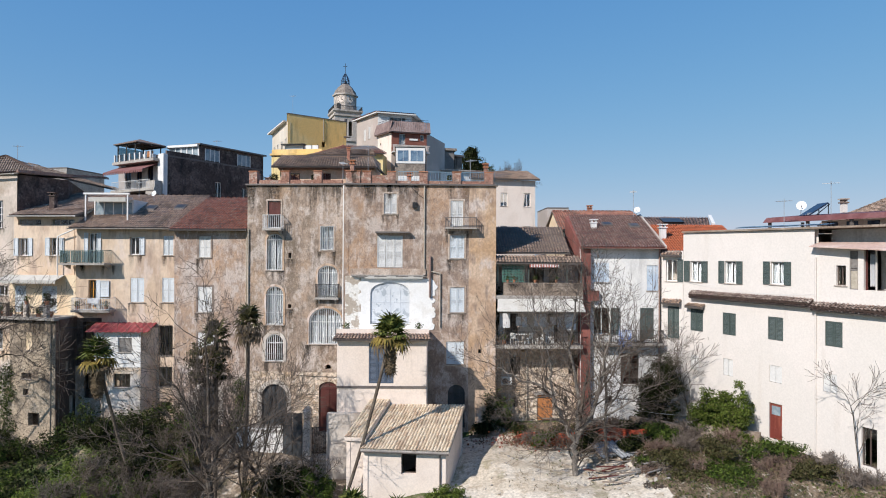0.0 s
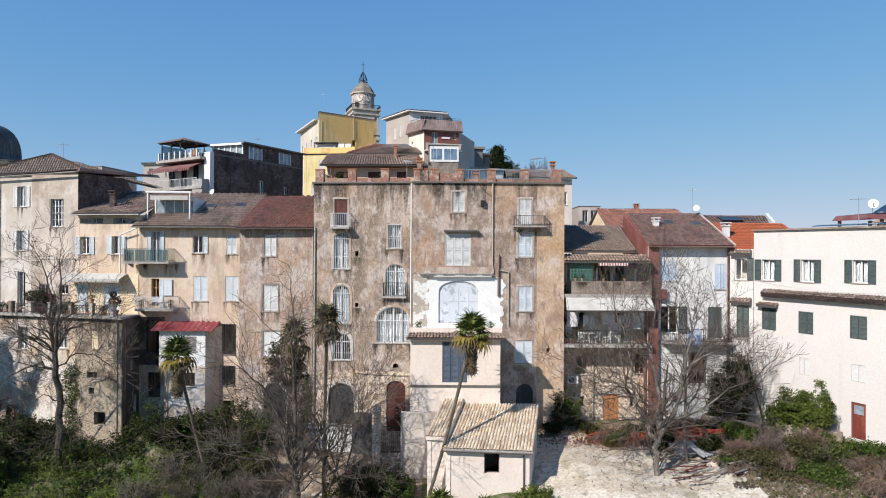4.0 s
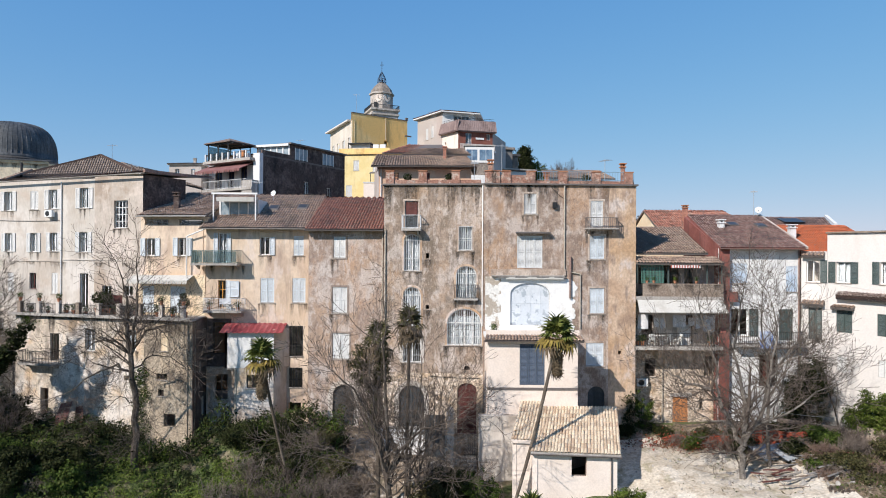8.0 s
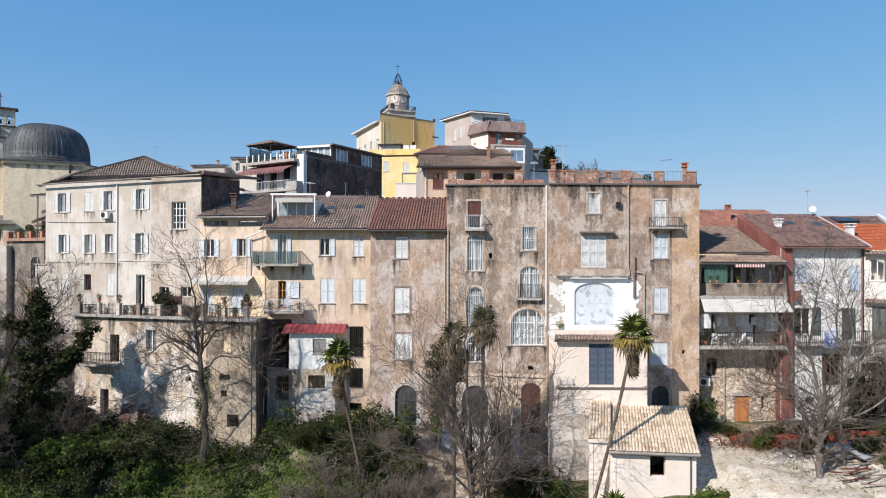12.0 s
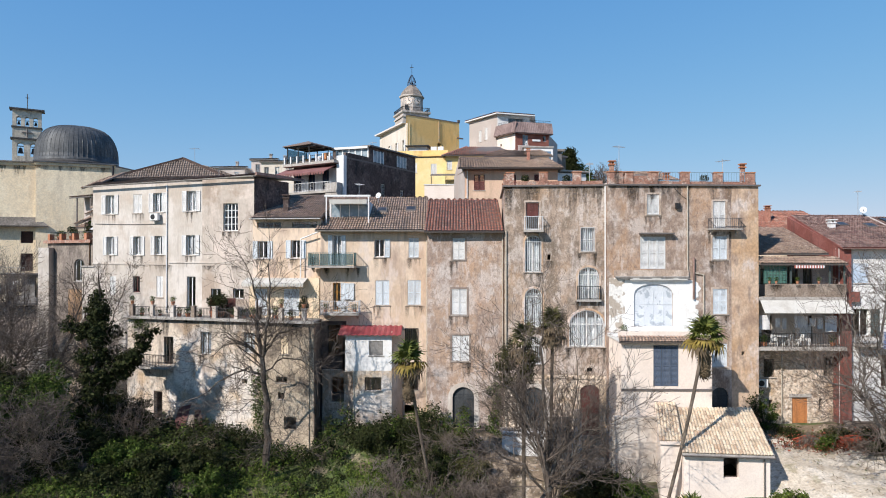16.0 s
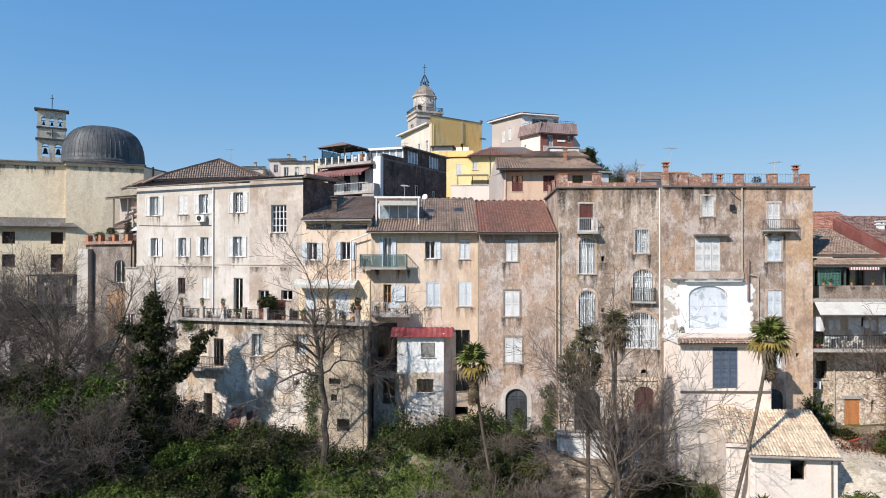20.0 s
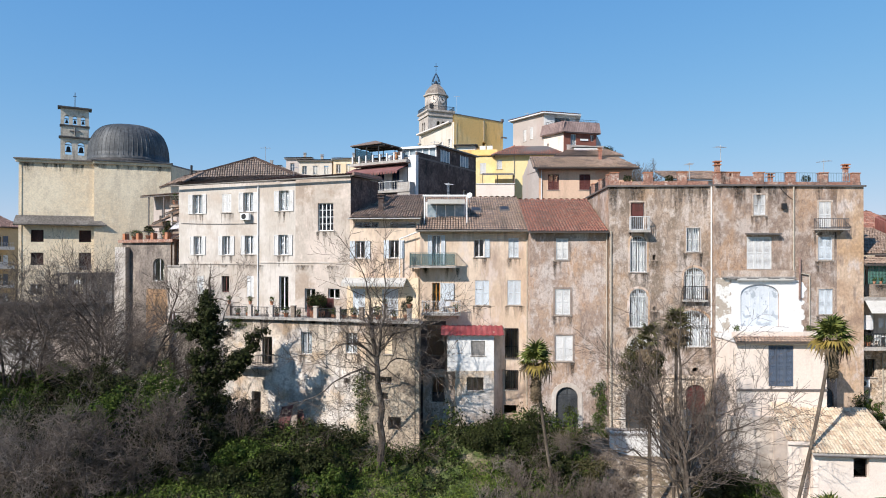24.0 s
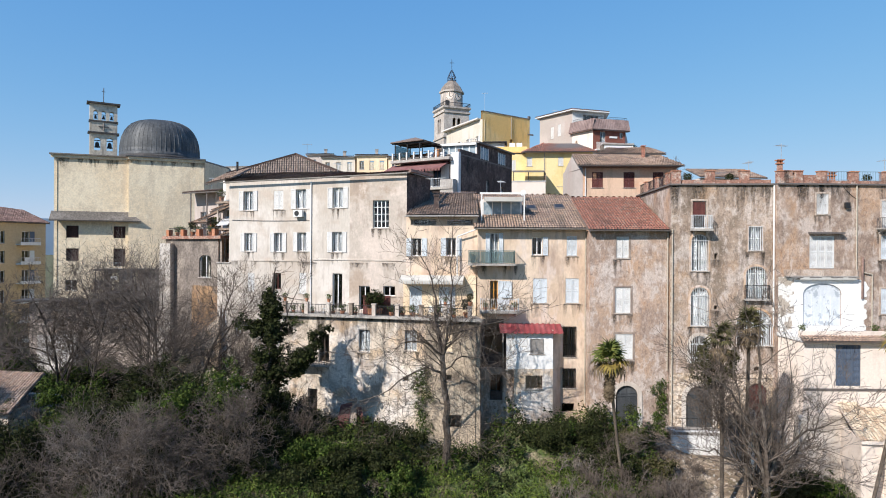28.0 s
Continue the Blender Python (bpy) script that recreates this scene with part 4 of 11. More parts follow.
def arch_door(fac, parent, o, mat, label=""):
    """Two-leaved boarded door filling an arched opening."""
    ua, ub, za, zb, rise = o
    pts = outline(o)
    g = Geo().hexa([fac.at(a, -0.2, b) for a, b in pts], [fac.at(a, -0.14, b) for a, b in pts])
    c = (ua + ub) / 2
    battens = []
    for k in range(22):      # slanting battens
        z = za + 0.1 + (zb - rise - za) * k / 20
        for s in (-1, 1):
            e = (ub - ua) / 2 - 0.08
            if z + 0.5 < zb:
                battens.append(Geo().bar(fac.at(c + s * 0.05, -0.13, z), fac.at(c + s * e, -0.13, z + 0.42 * (1 if z + 0.42 < zb - rise + 0.2 else 0)), 0.06, 0.03))
    g.bar(fac.at(c, -0.12, za), fac.at(c, -0.12, zb - 0.03), 0.07)
    g.bar(fac.at(ua, -0.12, zb - rise), fac.at(ub, -0.12, zb - rise), 0.08)
    door = part("door", g, mat, parent, label)
    for b in battens:
        part("batten", b, mat, door)
    return door


for k in (0, 1, 3, 4, 6):
    surround(MR, main, HR[k], 0.13, m_band, 0.022)
m_door_dark = material("dark_weathered_boards", (0.06, 0.065, 0.07), 0.75, [((0.1, 0.105, 0.11), V(2.5), 0.5, 0.65, 0.6)], 0.15, 9, 0.2)
arch_door(ML, main, HL[9], m_door_dark, "dark boarded arched door")
arch_door(ML, main, HL[10], m_shut_brown, "dark reddish-brown arched door")
arch_door(MR, main, HR[7], m_door_dark, "dark boarded arched door")
for k in (0, 2, 3, 4, 6):
    window(MR, main, HR[k], "closed", m_shut_white if k in (0, 2) else m_shut_pale, leaves=3 if k == 2 else 2, sill=k != 2)
window(MR, main, HR[1], "closed", m_shut_white, sill=False)
balcony(MR, main, 7.54, 9.91, 16.84, 0.6, m_concrete, m_gutter, 0.75, 0.1)
g = Geo()
MR.box(g, 2.36, 4.91, 0, 0.4, 16.4, 16.52)
part("canopy", g, m_gutter, main)
m_door_worn = material("peeling_pale_door", (0.6, 0.63, 0.66), 0.75, [((0.68, 0.7, 0.72), 0.8, 0.5, 0.6, 0.6), ((0.36, 0.4, 0.44), 1.7, 0.585, 0.6, 0.85)], 0.05, 9, 0.1)
pts = outline(HR[5])
g = Geo().hexa([MR.at(a, -0.14, b) for a, b in pts], [MR.at(a, -0.08, b) for a, b in pts])
for u in (2.75, 3.45, 4.2):
    MR.box(g, u - 0.03, u + 0.03, -0.08, -0.06, 9.6, 12.2)
MR.box(g, 2.0, 4.9, -0.08, -0.058, 11.2, 11.28)
part("door", g, m_door_worn, main, "wide arched door of peeling pale paint")
# fresh white plaster round that door, in three slabs about the opening
for a, b, c, d, mm in ((0.12, 1.3, 9.16, 13.2, m_oldpatch), (1.3, 1.99, 9.16, 13.2, m_patch), (4.91, 6.6, 9.16, 13.0, m_patch), (1.99, 4.91, 12.74, 13.1, m_patch), (1.99, 4.91, 9.16, 9.6, m_patch)):
    g = Geo()
    MR.box(g, a, b, 0, 0.03, c, d)
    part("plaster_patch", g, mm, main)
prng = random.Random(12)
for k in range(26):
    z = 9.3 + 3.7 * prng.random()
    u, r_ = prng.choice((1.3, 6.6)) + prng.uniform(-0.12, 0.16), prng.uniform(0.1, 0.32)
    pts = [(u + r_ * prng.uniform(0.6, 1.1) * math.cos(q), z + r_ * prng.uniform(0.6, 1.2) * math.sin(q)) for q in np.linspace(0, 2 * math.pi, 10)[:-1]]
    part("plaster_splash", Geo().hexa([MR.at(a, 0.0, b) for a, b in pts], [MR.at(a, 0.033 + 0.0004 * k, b) for a, b in pts]), m_patch, main)
arc = outline(HR[5])[2:]
for run, u in ((arc[:6], HR[5][1]), (arc[5:], HR[5][0])):
    pts = run + [(3.45, 12.74), (u, 12.74)] if u > 3 else [(u, 12.74), (3.45, 12.74)] + run
    part("plaster_patch", Geo().hexa([MR.at(p, 0.0, q) for p, q in pts], [MR.at(p, 0.03, q) for p, q in pts]), m_patch, main)
g = Geo()
MR.box(g, 0.55, 6.0, 0.0, 0.3, 13.22, 13.3)
led = part("door_canopy", g, m_concrete, main, "worn pale concrete canopy over the wide door")
g = Geo()
MR.box(g, 0.5, 6.1, 0.0, 0.12, 13.3, 13.75)
part("canopy_slope", g, m_band, led)
for u in (0.9, 2.3, 3.9, 5.2):
    g = Geo()
    MR.box(g, u, u + 0.9, 0.003, 0.34, 13.14, 13.2)
    part("canopy_batten", g, m_greywood, led)
g = Geo()
MR.box(g, 1.6, 5.9, 0.05, 0.32, 13.02, 13.2)
part("rolled_blind", g, m_awning, led)
g = Geo()
MR.box(g, 5.1, 5.42, 0, 0.22, 18.3, 18.72)
part("vent_box", g, m_iron, main, "rusty dark vent box")
downpipe(main, [MR.at(6.0, 0.08, 20.0), MR.at(6.0, 0.08, 13.7)])
downpipe(main, [ML.at(7.45, 0.1, 20.0), ML.at(7.45, 0.1, 9.5)], m_frame_white)
downpipe(main, [MR.at(6.45, 0.12, 14.7), MR.at(6.45, 0.12, 11.6)], m_tile_dark, 0.08)
downpipe(main, [MR.at(6.5, 0.1, 13.55), MR.at(7.2, 0.1, 13.4), MR.at(7.2, 0.1, 9.4)], m_pipe, 0.05)
downpipe(main, [ML.at(0.12, 0.08, 16.7), ML.at(0.12, 0.08, 2.0)], m_pipe, 0.06)
# cornice and brick parapet
g = Geo()
ML.box(g, -0.12, ML.len + 0.02, -0.35, 0.16, 20.0, 20.12)
MR.box(g, 0.0, MR.len + 0.12, -0.35, 0.16, 20.0, 20.12)
part("cornice", g, m_gutter, main)
side_l = Fac((-14.25, 55.8), (-14.9, 45.9))
g = Geo()
side_l.box(g, 0, side_l.len, -0.35, 0.14, 20.0, 20.12)
part("cornice", g, m_gutter, main)


def pier(fac, u0, u1, z1, mat=None, d0=-0.42, d1=-0.02, z0=20.12):
    g = Geo()
    fac.box(g, u0, u1, d0, d1, z0, z1)
    p = part("brick_pier", g, mat or m_brickred, main)
    g = Geo()
    fac.box(g, u0 - 0.04, u1 + 0.04, d0 - 0.04, d1 + 0.04, z1, z1 + 0.07)
    part("coping", g, m_terracotta, p)


for u in (0.1, 2.6, 5.1):
    pier(ML, u, u + 0.62, 21.05)
g = Geo()
ML.box(g, 0.85, 7.3, -0.36, -0.1, 20.12, 20.42)
part("parapet_wall", g, m_brickred, main)
for u in (0.55, 1.35, 3.2, 5.6, 8.1, 10.55):
    pier(MR, u, u + 0.62, 21.0)
pier(MR, 0.1, 0.9, 21.0)
g = Geo()
MR.box(g, 0.9, 3.2, -0.36, -0.1, 20.12, 20.75)
part("parapet_wall", g, m_brickred, main)
g = Geo()
MR.box(g, 3.2, 11.3, -0.34, -0.12, 20.12, 20.36)
part("parapet_wall", g, m_brickred, main)
m_rail_blue = material("pale_blue_railing", (0.2, 0.3, 0.38), 0.5, (), 0.1, 9, 0.0)
railing(MR, main, 4.0, 11.3, -0.22, 20.35, 0.7, m_rail_blue, 0.2)
for u in (2.2, 5.5, 8.4):
    pier(side_l, u, u + 0.7, 21.0)
railing(side_l, main, 0.3, 9.6, -0.2, 20.2, 0.8, m_iron, 0.16)
chimney(main, -6.9, 45.6, 20.1, 21.6, 0.3)
chimney(main, 3.25, 46.4, 20.1, 21.5, 0.28)
chimney(main, -2.6, 46.2, 20.1, 20.8, 0.3, m_terracotta)

# ---- the narrow brown house ----
narrow = thing("narrow_house", (-17.8, 46.5, 1), "narrow grey-brown plastered house with red tiled roof and arched door", "house")
NF = Fac((-20.75, 46.6), (-14.9, 46.2))
HN = [(1.94, 2.88, 14.5, 16.13), (1.88, 3.03, 10.29, 12.26), (1.9, 3.22, 6.77, 8.72), (1.95, 3.6, 1.7, 4.8, 0.8)]
wall(NF, -1.0, 16.6, HN, m_narrow, narrow)
shell(narrow, [(-20.75, 46.6), (-14.9, 46.2), (-14.6, 54.0), (-20.75, 54.0)], -1.0, 16.6, m_narrow, skip=(0,))
for o in HN[:3]:
    window(NF, narrow, o, "closed", m_shut_white)
arch_door(NF, narrow, HN[3], m_door_dark, "dark slate-grey arched door with slanting battens")
surround(NF, narrow, HN[3], 0.34, m_pale, 0.055, False, "surround_stone")
for o in HN[:3]:
    surround(NF, narrow, o, 0.14, m_band_dark, 0.02)
tiles(narrow, [(-21.0, 46.1, 16.65), (-14.95, 45.75, 16.65), (-14.75, 53.5, 19.7), (-20.9, 53.5, 19.7)], m_tile_red, 0.22, 0.38, 3)
tiles(narrow, [(-14.6, 60, 17.2), (-20.9, 60, 17.2), (-20.9, 53.5, 19.7), (-14.75, 53.5, 19.7)][0:4], m_tile_red, 0.5, 0.6, 4)
gutter(narrow, (-20.9, 46.0, 16.6), (-14.95, 45.65, 16.6))
downpipe(narrow, [NF.at(5.75, 0.07, 16.6), NF.at(5.75, 0.07, 6.0)], m_pipe)

# ---- ochre house with balconies ----
ochre = thing("ochre_house", (-25, 48.1, 1.5), "ochre plastered house with pale shutters, balconies and tiled roof", "house")
OF = Fac((-29.3, 48.2), (-20.75, 48.0))
HO = [(4.3, 5.1, 14.67, 16.08), (7.02, 7.83, 14.63, 16.19), (4.4, 5.5, 10.88, 12.83), (6.95, 8.0, 10.9, 12.85), (1.0, 1.66, 13.9, 16.4), (1.0, 1.62, 10.4, 12.63), (6.75, 7.79, 6.66, 9.06), (6.77, 7.76, 4.21, 5.76),
      (6.7, 7.7, 2.3, 3.0), (0.8, 1.9, 3.9, 5.8), (0.6, 2.0, 6.8, 9.3)]
wall(OF, 9.6, 16.75, [o for o in HO if o[2] > 9.6], m_ochre, ochre)
# the recess's shadow is put into this wall's near-black colour
wall(OF, -1.0, 9.6, [o for o in HO if o[2] < 9.6 and o[0] < 2.05], m_dark, ochre, u1=2.1, label="recess wall with shade painted in")
wall(OF, -1.0, 9.6, [o for o in HO if o[2] < 9.6 and o[0] > 2.05], m_ochre, ochre, u0=2.1)
shell(ochre, [(-29.3, 48.2), (-20.75, 48.0), (-20.75, 55.0), (-29.3, 55.0)], -1.0, 16.75, m_ochre, skip=(0,))
window(OF, ochre, HO[0], "half", m_shut_pale, frame=m_frame_white, mull=1)
window(OF, ochre, HO[1], "closed", m_shut_pale)
window(OF, ochre, HO[2], "closed", m_shut_pale)
window(OF, ochre, HO[3], "closed", m_shut_pale)
window(OF, ochre, HO[4], "open", m_shut_pale, curtain=True, sill=False, name="balcony_door")
window(OF, ochre, HO[5], "half", m_shut_pale, frame=m_wood_orange, sill=False, trans=2, name="balcony_door", label="orange varnished balcony door")
window(OF, ochre, HO[6], "bars", bars=m_iron, frame=m_frame_dark)
window(OF, ochre, HO[7], "bars", bars=m_iron, frame=m_frame_dark)
m_green_rail = material("dull_green_rail", (0.1, 0.15, 0.14), 0.5, (), 0.1, 9, 0.0)
bal = balcony(OF, ochre, -0.75, 2.9, 14.0, 1.1, m_concrete, m_green_rail, 1.0)
for k in range(4):
    g = Geo()
    OF.box(g, -0.68 + 0.88 * k, 0.16 + 0.88 * k, 1.0, 1.012, 14.06, 14.94)
    part("tinted_panel", g, m_teal, bal, "teal tinted glass panel")
balcony(OF, ochre, 0.2, 3.25, 10.3, 1.0, m_concrete, m_bars, 0.95)
roofq = [(-29.6, 47.6, 16.8), (-20.7, 47.4, 16.8), (-20.9, 54.0, 19.95), (-29.4, 54.0, 19.95)]
tiles(ochre, roofq, m_tile_old, 0.21, 0.38, 5)
tiles(ochre, [(-20.9, 60, 17.5), (-29.4, 60, 17.5), (-29.4, 54.0, 19.95), (-20.9, 54.0, 19.95)], m_tile_old, 0.5, 0.6, 6)
gutter(ochre, (-29.6, 47.5, 16.75), (-20.75, 47.3, 16.75), m_concrete)
downpipe(ochre, [(-29.35, 48.05, 16.7), (-30.9, 48.35, 16.1), (-30.9, 48.35, 13.0)], m_frame_white)
downpipe(ochre, [OF.at(8.5, 0.07, 16.7), OF.at(8.5, 0.07, 3.0)], m_pipe)
# dormer terrace cut into the roof, with white posts
dm = part("dormer", Geo().box(-28.9, 49.9, 17.4, -25.6, 52.5, 19.2), m_greywhite, ochre, "white-framed glazed roof dormer")
for x in (-28.95, -25.55):
    part("post", Geo().bar((x, 48.8, 17.3), (x, 48.8, 19.6), 0.09), m_frame_white, dm)
part("top_beam", Geo().bar((-29.1, 48.8, 19.6), (-25.4, 48.8, 19.6), 0.14), m_frame_white, dm)
part("rolled_awning", Geo().hexa([(-28.7, 48.75, 18.95), (-25.7, 48.75, 18.95), (-25.7, 49.9, 19.25), (-28.7, 49.9, 19.25)], [(-28.7, 48.72, 19.3), (-25.7, 48.72, 19.3), (-25.7, 49.9, 19.4), (-28.7, 49.9, 19.4)]), m_awning, dm, "white folded awning")
for k in range(4):
    x = -28.75 + 0.76 * k
    pn = part("pane", Geo().box(x, 49.84, 17.75, x + 0.72, 49.89, 18.95), m_dormer, dm)
    part("frame", Geo().bar((x - 0.02, 49.83, 17.6), (x - 0.02, 49.83, 19.1), 0.07), m_frame_white, pn)
for x, y in ((-24.7, 51.0), (-22.3, 51.2)):
    z = 16.8 + (y - 47.5) * 0.485
    r = lambda k, q: [(x - q, y - q * 0.9, z + k - q * 0.44), (x + q, y - q * 0.9, z + k - q * 0.44), (x + q, y + q * 0.9, z + k + q * 0.44), (x - q, y + q * 0.9, z + k + q * 0.44)]
    sk = part("skylight", Geo().hexa(r(0.0, 0.42), r(0.2, 0.42)), m_gutter, ochre)
    part("pane", Geo().hexa(r(0.2, 0.33), r(0.22, 0.33)), m_skylight, sk)

# porch with red sheet roof in front of the ochre house
porch = thing("porch", (-25.4, 47.4, 1.5), "small whitewashed porch block with red corrugated roof", "porch")
PF = Fac((-27.3, 47.0), (-23.5, 47.0))
HP = [(2.05, 3.1, 7.07, 8.2), (1.7, 3.0, 4.34, 5.39)]
wall(PF, 5.9, 8.7, HP[:1], m_patch, porch, 0.25, caps=True)
wall(PF, -1.0, 5.9, HP[1:], m_terrace, porch, 0.25, u0=0.9, caps=True)
wall(Fac((-23.5, 47.0), (-22.55, 47.95)), 5.9, 8.9, [], m_ochre, porch, 0.2, caps=True)
wall(Fac((-23.5, 47.0), (-22.75, 47.95)), -1.0, 5.9, [], m_ochre, porch, 0.2, caps=True)
wall(Fac((-27.3, 47.95), (-27.3, 47.0)), 5.9, 8.7, [], m_patch, porch, 0.2, caps=True)
g = Geo().box(-27.2, 47.05, 5.78, -23.4, 48.0, 5.9)
part("floor_slab", g, m_concrete, porch)
window(PF, porch, HP[0], "glass", frame=m_concrete, mull=0)
g = Geo()
PF.box(g, 2.1, 3.05, -0.07, -0.04, 7.12, 8.15)
part("window_board", g, m_greywood, porch, "grey board closing the window")
window(PF, porch, HP[1], "glass", frame=m_frame_dark, mull=2)
g = Geo()
nn = 46
for k in range(nn):
    x0, x1 = -27.6 + 4.85 * k / nn, -27.6 + 4.85 * (k + 1) / nn
    za, zb = 0.03 * math.sin(k * 1.57), 0.03 * math.sin((k + 1) * 1.57)
    g.hexa([(x0, 46.6, 8.68 + za), (x1, 46.6, 8.68 + zb), (x1, 48.1, 9.25 + zb), (x0, 48.1, 9.25 + za)], [(x0, 46.6, 8.71 + za), (x1, 46.6, 8.71 + zb), (x1, 48.1, 9.28 + zb), (x0, 48.1, 9.28 + za)])
part("roof", g, m_red_sheet, porch, "red corrugated metal roof")
part("corner_post", Geo().bar((-26.45, 46.98, -1.0), (-26.45, 46.98, 5.85), 0.1), m_pipe, porch)
back = Fac((-29.0, 47.7), (-26.35, 47.7))
HPB = [(0.7, 1.7, 3.3, 5.3), (0.7, 1.7, 0.4, 1.5)]
wall(back, -1.0, 5.85, HPB, m_main_left, porch, 0.12, caps=True, label="shaded back wall of the recess")
for o in HPB:
    window(back, porch, o, "dark", frame=m_frame_dark, depth=0.1)

# ---- beige house ----
beige = thing("beige_house", (-32, 49, 8), "beige plastered house with low tiled roof and attic strip", "house")
BF = Fac((-35.0, 49.2), (-29.3, 48.5))
HB = [(0.45, 1.25, 14.55, 15.96), (3.25, 4.05, 14.57, 16.01), (0.4, 1.45, 10.1, 12.2), (2.9, 4.2, 10.1, 12.2), (0.35, 2.4, 17.02, 17.5), (3.3, 5.4, 17.02, 17.5)]
wall(BF, 9.8, 17.7, HB[:2] + HB[4:], m_ochre, beige)
window(BF, beige, HB[0], "open", m_shut_pale)
window(BF, beige, HB[1], "open", m_shut_pale)
for o in HB[4:]:
    window(BF, beige, o, "glass", sill=False, mull=2, frame=m_concrete)
tiles(beige, [(-35.0, 48.6, 17.8), (-29.2, 47.9, 17.8), (-29.0, 55.5, 20.3), (-34.0, 56.0, 20.3)], m_tile_old, 0.21, 0.38, 8)
gutter(beige, (-35.05, 48.5, 17.75), (-29.25, 47.8, 17.75), m_greywhite)
shell(beige, [(-35.0, 49.2), (-29.3, 48.5), (-29.3, 56.0), (-34.0, 56.0)], 9.8, 17.7, m_ochre, skip=(0,))
chimney(beige, -32.6, 50.4, 18.2, 19.5, 0.42, m_dark, m_dark)
g = Geo()
YB = Fac((-35.2, 49.0), (-29.4, 48.3))
wall(YB, 9.8, 13.0, [(0.5, 1.5, 9.95, 12.1), (2.9, 4.2, 9.95, 12.1)], m_yellow_wall, beige, 0.2, label="yellow painted ground storey on the terrace")
for o in ((0.5, 1.5, 9.95, 12.1), (2.9, 4.2, 9.95, 12.1)):
    window(YB, beige, o, "closed", m_shut_pale, sill=False, name="terrace_door")
m_awning_red = material("dusty_red_awning", (0.2, 0.09, 0.085), 0.85, [((0.27, 0.14, 0.13), 0.6, 0.45, 0.65, 0.7)], 0.1, 6, 0.0)
awn = part("awning", Geo().hexa([YB.at(-0.2, 0.05, 12.95), YB.at(4.9, 0.05, 12.95), YB.at(4.9, 1.0, 12.58), YB.at(-0.2, 1.0, 12.58)], [YB.at(-0.2, 0.05, 13.0), YB.at(4.9, 0.05, 13.0), YB.at(4.9, 1.0, 12.63), YB.at(-0.2, 1.0, 12.63)]), m_awning, beige, "faded cream awning")
for k in range(24):
    u = -0.2 + 5.1 * k / 24
    q = lambda d: [YB.at(u, d, 12.6), YB.at(u + 0.2, d, 12.6), YB.at(u + 0.17, d + 0.01, 12.34), YB.at(u + 0.03, d + 0.01, 12.34)]
    part("valance_flap", Geo().hexa(q(0.99), q(1.01)), m_awning, awn)

# ---- pale four-storey house ----
pale = thing("pale_house", (-43, 52, 1), "pale plastered four-storey house with shuttered windows and hipped roof", "house")
PA = Fac((-51.3, 54.75), (-35.0, 49.5))
HA = [(1.55, 2.48, 18.44, 20.14), (4.62, 5.59, 18.49, 20.12), (6.88, 7.82, 18.52, 20.19), (10.43, 11.35, 18.53, 20.25), (14.12, 15.56, 16.81, 19.1), (1.68, 2.48, 14.8, 16.43), (4.72, 5.5, 14.78, 16.43), (7.05, 7.86, 14.84, 16.46),
      (10.4, 11.27, 14.8, 16.5), (4.61, 5.4, 11.52, 12.93), (7.21, 7.91, 11.15, 12.98), (10.42, 11.34, 10.0, 12.99), (12.9, 13.9, 10.0, 12.0), (15.09, 16.15, 11.22, 12.04), (2.0, 2.7, 11.2, 12.9), (0.7, 1.5, 7.2, 8.8), (0.8, 1.4, 4.2, 5.3)]
wall(PA, -1.0, 21.0, [o for o in HA if o[0] < 12.0], m_pale, pale, u1=12.0)
wall(PA, -1.0, 21.2, [o for o in HA if o[0] > 12.0], m_pale_dirty, pale, u0=12.0, label="brown-stained end of the front")
SIDE = [(-51.3, 54.75), (-35.0, 49.5), (-33.2, 53.4), (-39.0, 66.0), (-52.5, 66.0)]
# the other sides take the dark wall colour, unlike the pale front
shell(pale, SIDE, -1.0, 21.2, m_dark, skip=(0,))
for k in (0, 2, 3, 5, 6, 7, 8):
    window(PA, pale, HA[k], "open", m_shut_white, curtain=True)
for k in (1, 10, 14):
    window(PA, pale, HA[k], "closed", m_shut_white)
window(PA, pale, HA[4], "glass", mull=3, trans=3, frame=m_frame_white)
for k in (9, 11, 12, 13, 15, 16):
    window(PA, pale, HA[k], "glass", frame=m_shut_brown if k == 9 else m_frame_white, sill=k not in (11, 12))
apex, GL, GR = (-48.2, 66.4, 25.3), (-54.6, 63.2, 22.75), (-43.4, 65.2, 23.3)
FL, FM, FR = (-51.95, 55.35, 21.08), (-44.0, 52.75, 21.2), (-34.75, 49.15, 21.36)
tiles(pale, [FL, FM, GR, GL], m_slate_tile, 0.26, 0.42, 9, sag=0.05)
tiles(pale, [FM, FR, (-33.3, 60.0, 22.2), GR], m_tile_dark, 0.26, 0.42, 10, sag=0.05)
tiles(pale, [GL, GR, apex, apex], m_slate_tile, 0.24, 0.34, 11, clip=True)
tiles(pale, [GR, (-38.0, 74.0, 22.0), apex, apex], m_slate_tile, 0.3, 0.5, 13, clip=True)
for a, b, mm in ((GR, apex, m_tile_ledge), (GL, apex, m_tile_ledge), (FR, (-33.0, 53.6, 21.5), m_tile_dark)):
    part("ridge_tiles", Geo().bar(Vector(a) + Vector((0, 0, 0.08)), Vector(b) + Vector((0, 0, 0.08)), 0.24), mm, pale)
part("flue", Geo().bar((-52.4, 60.0, 21.6), (-52.4, 60.0, 23.6), 0.22, sides=10), m_iron, pale, "thin dark flue pipe")
